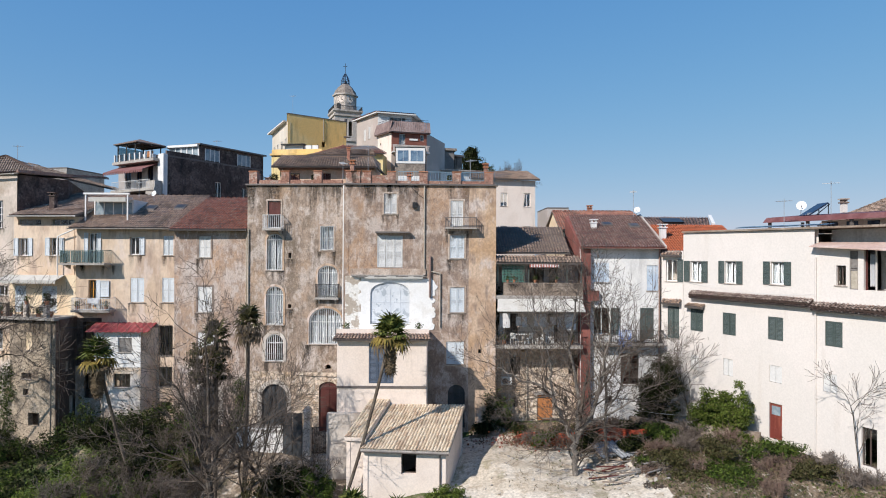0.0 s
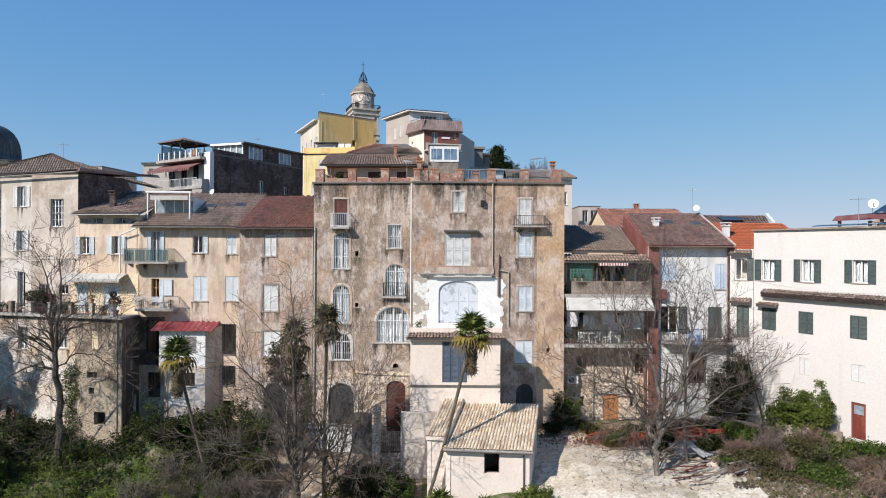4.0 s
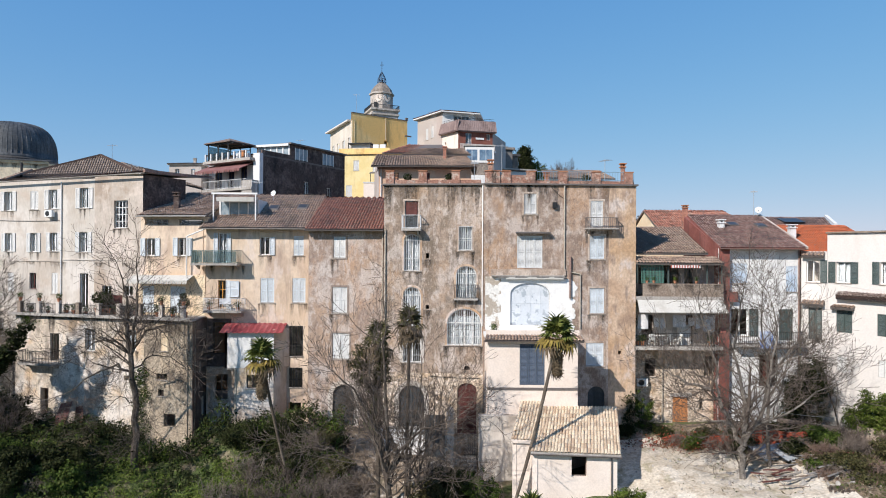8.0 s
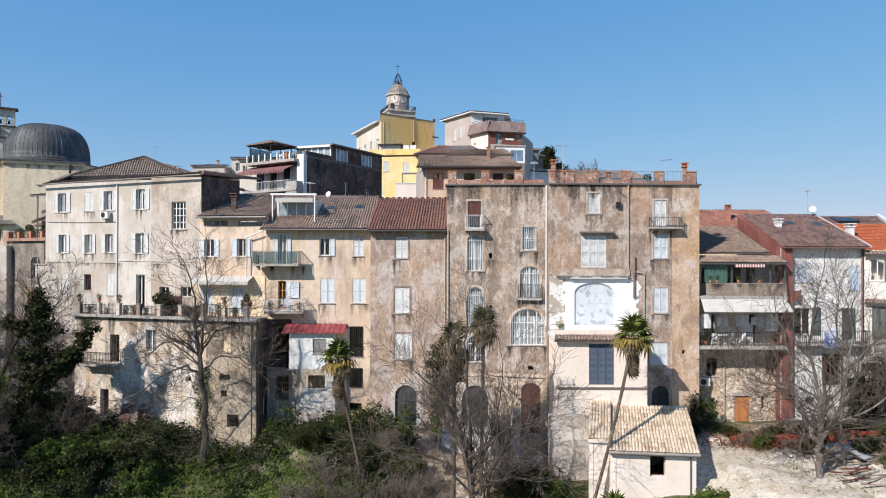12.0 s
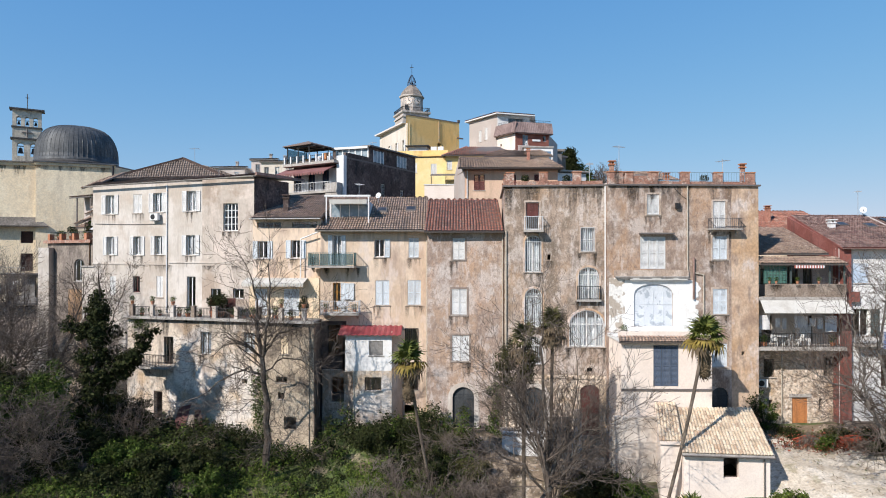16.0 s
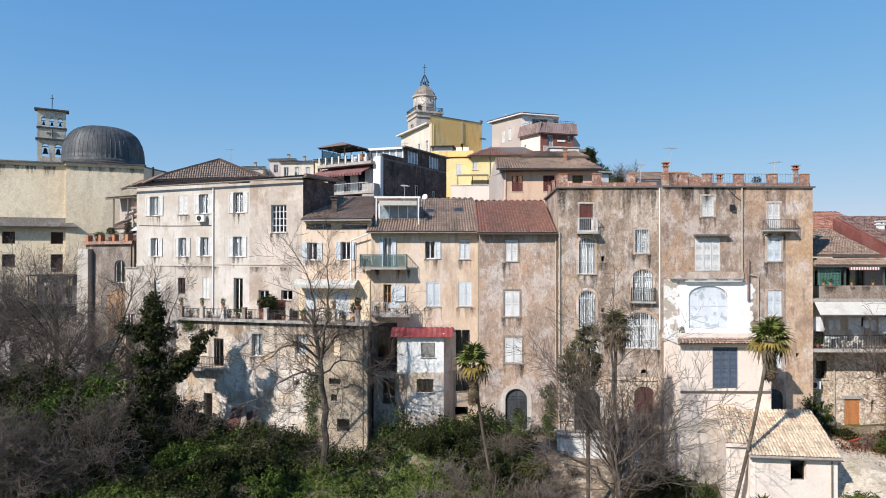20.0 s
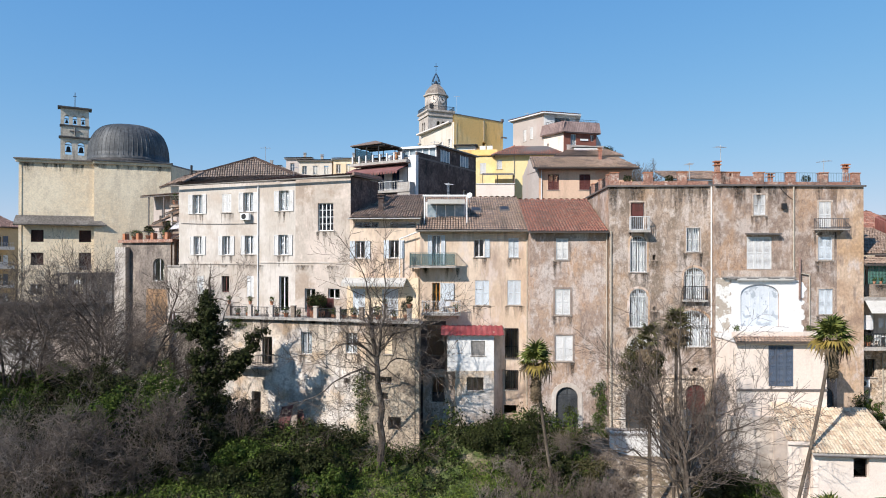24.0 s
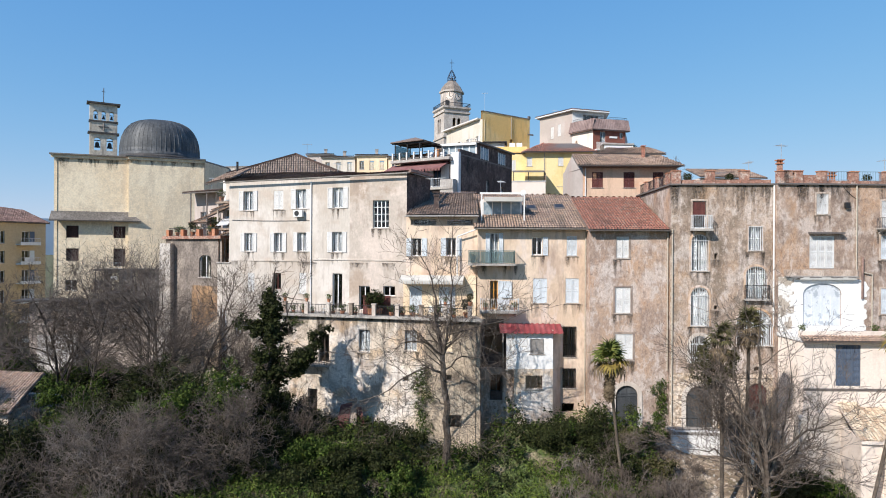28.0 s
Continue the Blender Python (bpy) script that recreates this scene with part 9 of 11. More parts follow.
guided_tree("bare_tree", (-13.5, 34.8, -2.2), [
    ([(0, 0, -0.3), (0.05, 0, 1.6), (0, 0.1, 3.0), (0.02, 0.1, 3.9)], 0.22, 0.17), ([(0, 0.1, 3.8), (-0.67, 0.2, 6.7), (-2.0, 0.3, 9.3), (-3.2, 0.3, 10.3)], 0.11, 0.025), ([(0, 0.1, 3.9), (0.67, 0, 5.7), (2.0, -0.2, 7.2), (3.5, -0.2, 7.6)], 0.11, 0.025),
    ([(0.05, 0.1, 3.6), (1.6, 0.5, 5.3), (3.0, 0.8, 6.5), (3.8, 0.9, 8.2)], 0.08, 0.02), ([(0, 0.1, 3.9), (-0.1, 0.4, 8.5), (-0.3, 0.5, 11.9), (-0.2, 0.5, 13.2)], 0.13, 0.025), ([(0, 0.1, 3.4), (-1.35, -0.2, 5.1), (-3.2, -0.3, 6.0), (-4.3, -0.3, 6.1)], 0.08, 0.02),
    ([(0.3, 0.2, 4.7), (1.2, 0.8, 6.4), (1.75, 1.0, 7.8), (1.9, 1.1, 10.8)], 0.09, 0.02), ([(-0.4, 0.2, 5.6), (-1.6, 0.9, 7.7), (-2.6, 1.1, 8.9)], 0.06, 0.02), ([(0.1, 0.3, 4.4), (-0.9, 1.2, 8.0), (-1.2, 1.5, 11.0)], 0.08, 0.02), ([(0.1, 0, 3.2), (1.4, -0.6, 4.3), (2.6, -0.8, 4.6)], 0.05, 0.015)], 12,
    "large leafless tree with spreading boughs and fine tangled twigs", 0.85, mats=(m_bark, m_twig))
bare_tree("bare_tree", (-12.4, 38.4, -1.4), 10.6, 0.08, 19, "slender leafless tree with reddish twigs", stems=4, top=3, kids=0.9, trunk=0.6, spread=0.45, wob=0.2, mats=(m_bark, m_twig), fan=0.16)
bare_tree("bare_tree", (-11.4, 39.6, -0.8), 9.8, 0.07, 13, "slender leafless tree with reddish twigs", stems=5, top=3, kids=0.9, trunk=0.55, spread=0.5)
guided_tree("bare_tree", (8.45, 38.2, 0.9), [
    ([(0, 0, -0.2), (-0.05, 0, 1.2), (0.05, 0, 2.5), (0.25, 0.2, 3.4)], 0.2, 0.16), ([(0.25, 0.2, 3.2), (0.2, 0.4, 5.5), (-0.3, 0.6, 8), (0.1, 0.6, 10.3), (0.3, 0.5, 12)], 0.13, 0.03),
    ([(0, 0, 2.2), (-0.8, 0, 3.5), (-1.5, 0.2, 4.9), (-2.2, 0.3, 5.7), (-4.0, 0.3, 6.1), (-5, 0.2, 6.8)], 0.16, 0.03), ([(-1.4, 0.2, 4.7), (-1.5, 0.2, 6.5), (-1.9, 0.3, 8.5), (-2.6, 0.2, 10.3)], 0.09, 0.025),
    ([(0.1, 0, 2.4), (0.9, -0.2, 4), (1.4, -0.3, 5.7), (2.1, -0.4, 7.2), (3.6, -0.5, 7.9)], 0.15, 0.03), ([(1.2, -0.25, 4.9), (2.0, 0.1, 7.5), (2.3, 0.3, 9.5), (1.9, 0.4, 11.2)], 0.1, 0.025),
    ([(0.5, 0, 3.2), (2.2, -0.6, 4.2), (3.8, -0.8, 5.4), (5, -0.8, 6)], 0.09, 0.02), ([(-0.6, 0, 3.3), (-2.2, -0.5, 3.9), (-3.6, -0.6, 4.6)], 0.06, 0.02)], 15, "large leafless tree with pale grey trunk and spreading boughs", 1.75, mats=(m_bark_pale, m_twig))
bare_tree("bare_tree", (10.8, 39.4, 1.5), 13.4, 0.12, 16, "leafless tree with pale upright boughs", mats=(m_bark_pale, m_twig), top=4, kids=1.0, trunk=0.5, spread=0.9, first=0.4, ratio=0.62)
for k, (x, y, h) in enumerate(((-56.5, 51.0, 14.5), (-60.8, 49.5, 13.5), (-53.2, 50.0, 12.5), (-64.5, 51.5, 13.0), (-50.6, 51.5, 11.0), (-68.5, 49.0, 12.0), (-58.4, 53.5, 14.0), (-66.5, 55.5, 11.5), (-54.6, 48.2, 9.5), (-75.0, 56.0, 11.0))):
    bare_tree("bare_tree", G(x, y), h * 1.12, 0.15, 20 + k, "slim leafless tree with dense fine twigs", mats=(m_bark, m_bramble if k % 3 == 0 else m_twig), top=4, kids=1.42, trunk=0.5, spread=0.85, first=0.25, ratio=0.62)
for k, (x, y, h) in enumerate(((-48.8, 36.6, 8.2), (-52.0, 36.8, 7.6), (-46.0, 39.4, 6.8))):
    bare_tree("bare_tree", G(x, y), h, 0.1, 80 + k, "low spreading leafless tree with grey twigs", stems=3, top=4, kids=1.15, trunk=0.45, spread=0.95, wob=0.22, ratio=0.66, mats=(m_bark, m_bramble if k == 1 else m_twig))
bare_tree("bare_tree", (23.2, 33.5, 2.8), 6.5, 0.035, 31, "thin leafless sapling beside the white house", top=3, kids=1.1, trunk=0.5, spread=0.6)
bare_tree("bare_tree", (18.0, 43.6, 2.4), 7.6, 0.06, 32, "thin leafless sapling beside the white house", top=3, kids=1.5, trunk=0.5, spread=0.8)
# ivy-clad dead tree
ivy = guided_tree("ivy_tree", (-44.5, 43.6, 0.4), [
    ([(0, 0, -0.2), (0.1, 0, 4), (0.2, 0, 8), (0.3, 0, 11.3)], 0.24, 0.09), ([(0.1, 0, 5.4), (1.8, -0.1, 6.3), (2.8, -0.2, 7.3), (3.9, -0.2, 8.8)], 0.12, 0.04), ([(0.1, 0, 8.2), (-0.9, 0, 9.0), (-2.0, -0.1, 9.6)], 0.07, 0.03),
    ([(0.1, 0, 7.0), (1.2, -0.3, 9.5), (2.3, -0.4, 12)], 0.06, 0.02)], 41, "tree trunk thickly clad in dark ivy", 0.35, reach=1.6)
rng = np.random.default_rng(41)
bl = [(-44.5 + dx, 43.5, 0.4 + z, r, r * 0.9, h) for dx, z, r, h in ((0, 1.6, 1.6, 1.8), (0.1, 4.0, 1.25, 1.5), (0.1, 6.0, 1.15, 1.3), (0.35, 7.6, 1.15, 1.1), (0.45, 9.0, 1.2, 0.9), (0.2, 10.4, 0.75, 0.9), (0.1, 11.4, 0.5, 0.6),
      (1.1, 6.0, 0.9, 0.7), (1.8, 6.3, 0.95, 0.65), (2.4, 6.8, 0.8, 0.6), (2.9, 7.3, 0.8, 0.65), (3.5, 8.2, 0.75, 0.7), (4.0, 8.9, 0.5, 0.5), (-0.7, 9.0, 0.7, 0.5), (-1.3, 9.2, 0.6, 0.45), (-1.9, 9.5, 0.5, 0.4))]
tagged(part("ivy", quads("ivy", clumps(rng, bl, 34000, 0.17, 60, 0.34, 0.75), m_leaf_dark), m_leaf_dark, ivy, "dense dark ivy leaves"), kind="stuff")

LEFT = [(-48.0, 42.4, 7.2, 2.3, 1), (-50.6, 41.0, 6.0, 2.3, 1), (-45.8, 41.2, 4.6, 1.9, 0), (-51.5, 44.8, 6.8, 2.2, 0), (-52.8, 42.5, 5.2, 2.5, 0), (-49.4, 43.5, 6.6, 2.1, 0), (-47.2, 41.5, 4.4, 2.2, 0), (-43.8, 43.2, 3.2, 1.8, 0), (-67.0, 44.0, 6.5, 3.0, 0), (-59.5, 46.0, 5.6, 2.5, 1),
        (-55.0, 47.0, 6.2, 2.2, 0), (-41.4, 42.2, 2.0, 1.6, 0), (-45.5, 39.3, 2.2, 2.2, 0), (-50.5, 39.5, 3.4, 2.4, 0), (-71.0, 40.0, 4.0, 3.0, 0), (-76.0, 46.0, 6.0, 3.5, 0), (-65.5, 58.5, 3.2, 2.2, 1), (-57.0, 42.5, 4.2, 2.4, 0), (-60.5, 40.5, 3.6, 2.6, 0), (-54.5, 41.0, 3.8, 2.2, 0), (-52.5, 39.5, 2.8, 2.0, 0), (-63.5, 41.5, 4.0, 2.6, 0), (-69.5, 60.5, 3.0, 2.6, 1), (-62.6, 57.0, 3.4, 2.0, 0), (-74.0, 62.5, 3.0, 2.8, 1), (-66.0, 63.0, 2.6, 2.4, 0), (-70.5, 66.5, 2.4, 2.6, 1), (-78.5, 66.0, 2.6, 2.6, 0), (-63.4, 52.6, 4.2, 2.0, 0), (-57.4, 50.2, 5.0, 2.0, 0), (-66.0, 39.0, 4.0, 2.6, 0),
        (-38.5, 40.2, 2.0, 1.7, 0), (-36.4, 41.2, 1.7, 1.4, 0), (-40.6, 40.6, 2.5, 1.7, 1), (-41.6, 38.8, 1.5, 1.7, 0), (-38.2, 38.4, 0.8, 1.6, 0), (-34.9, 39.6, 0.9, 1.3, 1), (-43.0, 42.0, 2.6, 1.5, 0), (-43.6, 45.6, 4.2, 1.4, 0), (-42.0, 45.0, 3.0, 1.2, 0)]
for k, (x, y, top, r, c) in enumerate(LEFT):
    shrub("evergreen_shrub", x, y, top, r, (m_leaf_dark, m_leaf_mid, m_leaf_light)[c], int(4600 * r * r * 0.5 + 2600), 100 + k, ("dense dark evergreen shrub on the slope", "green leafy shrub on the slope", "bright green bramble on the slope")[c], 0.16, "shrubs on the slope")
for k, (x, y, top, r) in enumerate(((-42.4, 43.6, 5.6, 1.4), (-43.8, 44.4, 6.4, 1.4), (-51.5, 38.0, 4.0, 2.0), (-57.0, 43.0, 5.8, 2.2), (-54.0, 39.8, 4.6, 2.0), (-60.5, 41.5, 5.4, 2.4), (-57.5, 40.0, 5.0, 2.2), (-63.5, 42.5, 5.6, 2.4), (-60.0, 38.0, 4.0, 2.2), (-63.0, 38.8, 4.2, 2.2), (-55.0, 42.2, 5.4, 2.0), (-52.6, 40.6, 4.8, 1.8), (-54.6, 37.4, 3.4, 1.8), (-49.6, 37.6, 3.2, 1.6), (-47.4, 38.0, 2.8, 1.5), (-18.6, 42.5, 2.0, 1.5), (-17.2, 41.0, 1.4, 1.4), (-22.6, 38.6, 2.0, 1.5), (-21.2, 37.4, 1.5, 1.4), (-24.2, 37.8, 1.5, 1.5), (-20.0, 39.0, 2.0, 1.4), (-18.4, 38.0, 1.5, 1.4), (-22.8, 40.8, 2.4, 1.5), (-16.4, 42.0, 1.7, 1.3), (-15.8, 39.8, 0.9, 1.3), (-16.8, 39.4, 0.9, 1.4), (-14.8, 41.6, 1.1, 1.2), (-11.0, 40.6, 1.0, 1.3), (-9.2, 39.6, 0.9, 1.2), (-19.6, 41.6, 3.2, 1.5), (-20.8, 40.4, 2.4, 1.5), (-18.2, 39.0, 1.5, 1.5), (-17.0, 37.6, 0.7, 1.4), (-19.4, 37.6, 0.9, 1.4), (-36.0, 39.0, 0.8, 1.4), (-56.5, 46.5, 5.5, 2.4), (-61.5, 46.0, 5.5, 2.6), (-66.5, 48.0, 5.5, 2.6), (-70.5, 45.0, 5.0, 2.6), (-52.0, 46.0, 5.0, 2.0), (-43.2, 39.5, 1.8, 1.5), (-8.8, 40.6, 2.4, 1.2))):
    bare_shrub(x, y, top, r, 200 + k, "grey tangled leafless shrub", m_bramble if k % 3 == 1 and x > -45 else None, 11)
RIGHT = [(15.7, 44.3, 7.5, 1.45, 0, 2.0), (18.2, 40.6, 6.3, 1.3, 2, 3.0), (19.1, 39.6, 6.0, 1.1, 2, 3.0), (13.2, 42.0, 3.6, 1.3, 0, None), (14.8, 40.2, 3.6, 1.6, 1, None), (17.2, 36.6, 3.7, 1.8, 1, None), (19.8, 36.0, 3.9, 1.7, 1, None), (14.6, 37.0, 3.0, 1.7, 1, None),
         (16.4, 34.6, 2.8, 1.8, 1, None), (20.6, 33.8, 3.3, 1.6, 1, None), (12.6, 39.6, 2.8, 1.1, 0, None), (10.2, 41.6, 3.0, 1.0, 0, None), (7.2, 42.6, 2.3, 0.9, 1, None), (0.5, 34.9, 1.3, 1.1, 2, None), (-9.4, 38.6, 1.6, 1.5, 0, None), (-11.2, 38.4, 0.9, 1.2, 1, None), (4.6, 45.6, 4.3, 0.7, 1, None), (-18.4, 43.4, 2.4, 1.4, 1, None), (-19.8, 40.2, 1.9, 1.5, 0, None), (-18.0, 40.6, 1.3, 1.3, 1, None), (-8.0, 37.6, 1.5, 1.2, 1, None), (-21.6, 43.0, 3.3, 1.7, 0, None), (-24.0, 42.8, 2.9, 1.7, 0, None), (14.6, 35.2, 2.3, 1.3, 1, None), (12.9, 37.4, 2.2, 0.9, 1, None), (8.6, 43.6, 2.6, 0.8, 1, None), (5.6, 44.4, 2.4, 0.7, 0, None), (3.0, 44.9, 2.3, 0.6, 0, None)]
for k, (x, y, top, r, c, z) in enumerate(RIGHT):
    shrub("evergreen_shrub", x, y, top, r, (m_leaf_dark, m_leaf_olive if k % 2 else m_leaf_mid, m_leaf_light)[c], int((4200 * r * r * 0.6 + 2200) * (4.2 if k == 0 else 2.4 if k < 3 else 0.5 if 4 < k < 10 else 1)), 300 + k, ("dark evergreen shrub beside the houses", "sparse olive-brown shrub beside the yard", "rounded green laurel shrub")[c], 0.13, "shrubs by the yard", z)
for k, (x, y, top, r) in enumerate(((21.8, 34.6, 3.9, 1.6), (19.0, 34.4, 3.6, 1.7), (16.0, 38.6, 4.0, 1.5), (13.8, 38.6, 3.4, 1.3), (22.6, 32.4, 3.8, 1.5), (18.0, 33.0, 3.2, 1.6), (11.6, 42.6, 3.4, 1.0), (15.2, 36.0, 3.2, 1.5), (17.6, 36.2, 3.6, 1.5), (20.0, 35.0, 3.6, 1.5), (13.0, 37.0, 2.6, 1.2), (14.6, 41.4, 3.8, 1.2), (16.6, 41.0, 4.0, 1.2), (9.4, 42.0, 2.6, 1.0), (6.4, 43.0, 2.6, 0.9), (12.2, 43.2, 3.6, 1.1), (15.0, 42.4, 3.9, 1.2), (18.4, 38.6, 4.2, 1.3), (13.4, 40.4, 3.4, 1.2), (12.6, 36.4, 2.4, 1.1), (14.0, 35.6, 2.6, 1.3), (13.2, 38.2, 2.7, 1.1), (12.4, 34.6, 2.0, 1.2), (15.4, 34.0, 2.6, 1.4), (14.6, 38.8, 3.2, 1.2), (13.6, 33.0, 1.8, 1.3))):
    bare_shrub(x, y, top, r, 400 + k, "brown tangled leafless bramble", m_bramble_red if k % 2 else m_bramble, 32)

# ivy and brambles over the bank: heaped tufts, dark above and brighter below
rng = np.random.default_rng(7)
tufts = []
for k in range(12500):
    x, y = rng.uniform(-78, -16.2), rng.uniform(35.5, 49.5)
    if y > 46.0 - 0.7 * smooth(-29.0, -29.4, x) + 0.2375 * max(0.0, -29.2 - x) or x > -17.2 + 1.1 * noise.noise((x, y, 3)):
        continue
    m_ = noise.noise((x * 0.45, y * 0.5, 2)) + 0.6 * noise.noise((x * 1.3, y * 1.3, 4))
    lift = smooth(40.0, 43.5, y) * (1 - 0.6 * smooth(45.5, 48.5, y)) * smooth(-36, -30, x) + 0.5 * smooth(40, 43, y)
    h = 0.25 + max(0.0, 0.5 + m_) * (0.45 + 1.05 * lift)
    tufts.append((x, y, ground_z(x, y) + h * rng.random() ** 0.4, 0.22 + 0.28 * rng.random(), noise.noise((x * 0.3, y * 0.5, 12)) - 0.5 * smooth(40, 44, y) + 0.3 + 0.2 * smooth(-36, -30, x) + 0.25 * rng.normal()))
tufts = np.array(tufts)
pick = rng.choice(len(tufts), 250000, p=tufts[:, 3] ** 2 / (tufts[:, 3] ** 2).sum())
o = rng.normal(size=(len(pick), 3))
o /= np.linalg.norm(o, axis=1)[:, None]
bank = tufts[pick, :3] + o * (tufts[pick, 3] * rng.random(len(pick)) ** 0.5)[:, None]
out = o * 0.7 + np.array([[0.0, -0.3, 0.4]])
tone = tufts[pick, 4]
for nm, lab, lo, hi, mm, sz, sl in (("ivy_bank", "dark ivy covering the bank", -9, 0.1, m_leaf_dark, 0.15, 0.75), ("bramble_bank", "green brambles covering the bank", 0.1, 0.5, m_leaf_mid, 0.16, 0.55), ("weed_bank", "bright grassy weeds covering the bank", 0.5, 9, m_leaf_light, 0.24, 0.2)):
    k = (tone > lo) & (tone <= hi)
    tagged(part(nm, quads(nm, leaves_at(rng, bank[k], out[k], sz, sl), mm), mm, None, lab), category="weeds", kind="stuff")
weeds = []
for k in range(60000):
    x, y = rng.uniform(2, 25), rng.uniform(30, 46.5)
    if in_yard(x, y) and rng.random() > 0.03:
        continue
    if x > 17.9 + (44.9 - y) * 0.49 - 0.3 or y > 46.2 or (x < 4 and y < 44):
        continue
    m_ = noise.noise((x * 0.6, y * 0.6, 6))
    if m_ > -0.3:
        weeds.append((x, y, ground_z(x, y) + (0.15 + 0.5 * max(0, m_)) * rng.random() ** 0.5))
weeds = np.array(weeds)
out = np.tile(np.array([[0.0, -0.4, 0.8]]), (len(weeds), 1))
half = rng.random(len(weeds)) < 0.35
tagged(part("weeds", quads("weeds", leaves_at(rng, weeds[half], out[half], 0.14, 0.5), m_leaf_mid), m_leaf_mid, None, "green weeds along the rubble bank"), category="weeds", kind="stuff")
tagged(part("dry_weeds", quads("dry_weeds", leaves_at(rng, weeds[~half], out[~half], 0.2, 0.2), m_leaf_dry), m_leaf_dry, None, "dry brown weeds along the rubble bank"), category="weeds", kind="stuff")
rv = rng.normal(size=(2800, 3)) * np.array([2.4, 0.5, 0.3])
rv[:, 0] += 7.6
rv[:, 1] += 42.8
keep = [ground_z(p[0], p[1]) for p in rv]
rv[:, 2] = np.array(keep) + np.abs(rv[:, 2]) + 0.1
tagged(part("red_vine", quads("red_vine", leaves_at(rng, rv, np.tile(np.array([[0, -0.5, 0.8]]), (len(rv), 1)), 0.13, 0.7), m_leaf_red), m_leaf_red, None, "red-leaved creeper along the yard edge"), category="creeper", kind="stuff")


def palm(name, base, crown, seed, label, n=30, size=1.3, skirt=True, r=0.14, fresh=1.0, tall=0.35):
    """Fan palm: leaning trunk, fan fronds as parts, a skirt of dead ones."""
    rng = random.Random(seed)
    t = thing(name, base, label, "palm", "fan palms")
    a, b = Vector(base), Vector(crown)
    segs, m = [], 16
    for k in range(m):
        f = lambda q: tuple(a.lerp(b, q) + Vector((0.25 * math.sin(q * 3.1) * (b.x - a.x) * 0.2, 0, 0)))
        segs.append((f(k / m), f((k + 1) / m), r * (1.06 if k % 2 else 0.98), r * (0.98 if k % 2 else 1.06)))
    part("trunk", tubes("trunk", segs, m_palm_trunk, 10), m_palm_trunk, t)

    def fan(mat, droop):
        g = Geo()
        g.bar((0, 0, 0), (size * 0.45, 0, 0.05), 0.03)
        for i in range(20):
            q = radians(-125 + 250 * i / 19)
            L = size * (0.7 - 0.2 * abs(q) / 2.2) * (0.9 + 0.2 * (i % 2))
            c, s = math.cos(q), math.sin(q)
            o = Vector((size * 0.45, 0, 0.05))
            mid, tip = o + Vector((c * L * 0.6, s * L * 0.6, 0.03)), o + Vector((c * L, s * L, -droop * L))
            sd = Vector((-s, c, 0)) * (0.056 * size)
            g.face(o, mid - sd, tip, mid + sd)
        return g.mesh("frond", mat)
    green, old, dead = fan(m_frond if tall < 1 else m_frond_olive, 0.25), fan(m_frond_old if tall < 1 else m_frond_olive, 0.5), fan(m_frond_dead, 0.7)
    for k in range(n):
        q = k / (n - 1)
        pitch = (82 - 118 * q) if tall < 1 else (72 - 105 * q) + rng.uniform(-12, 12)
        me = green if q < 0.68 * fresh else old if q < 0.86 * fresh else dead
        o = new("frond", me)
        o.parent, o.matrix_parent_inverse = t, Matrix.Translation(-t.location)
        o.matrix_basis = Matrix.Translation(b + Vector((0, 0, 0.15 - tall * q))) @ Euler((rng.uniform(-0.3, 0.3), -radians(pitch), k * 2.4 + rng.uniform(-0.3, 0.3))).to_matrix().to_4x4()
    if skirt:
        for k in range(12 * skirt):
            o = new("dead_frond", dead)
            o.parent, o.matrix_parent_inverse = t, Matrix.Translation(-t.location)
            q = rng.random()
            o.matrix_basis = Matrix.Translation(b + Vector((0, 0, -0.3 - 0.8 * q * skirt))) @ Euler((0, radians(rng.uniform(62, 84)), k * 2.4)).to_matrix().to_4x4() @ Matrix.Scale(0.58, 4)
    return t


palm("fan_palm", (-6.1, 37.0, -0.8), (-3.28, 37.9, 9.75), 61, "tall leaning fan palm with a dry skirt beside the hut", 22, 1.35, 2, 0.1)
palm("fan_palm", (-20.2, 39.6, -0.6), (-21.64, 37.9, 8.25), 62, "slim leaning fan palm with yellowing fronds", 20, 1.25, 2, 0.095)
palm("fan_palm", (-12.7, 38.9, -0.6), (-12.5, 38.9, 10.5), 63, "shaggy fan palm with olive fronds and dead ones below", 26, 1.05, 0, 0.1, 0.62, 1.05)
palm("fan_palm", (-14.4, 38.4, -1.4), (-14.4, 38.5, 9.6), 67, "shaggy olive-green fan palm among leafless stems", 18, 1.1, 0, 0.12, 0.75, 1.05)
shrub("palm_creeper", -14.7, 38.3, 9.5, 1.35, m_leaf_olive, 5200, 68, "straggling olive-brown creeper hanging in a palm", 0.15, "", 6.0, 13)
bare_shrub(-15.0, 37.8, 9.6, 1.3, 69, "dry brown creeper stems tangled round a palm", m_twig, 14, 4.2)
palm("fan_palm", (-5.2, 35.0, -1.0), (-5.2, 35.0, -0.1), 64, "young fan palm in front of the hut", 22, 1.2, False)
palm("fan_palm", (-2.6, 35.0, -0.8), (-2.6, 35.0, -0.4), 65, "young fan palm in front of the hut", 20, 1.1, False)
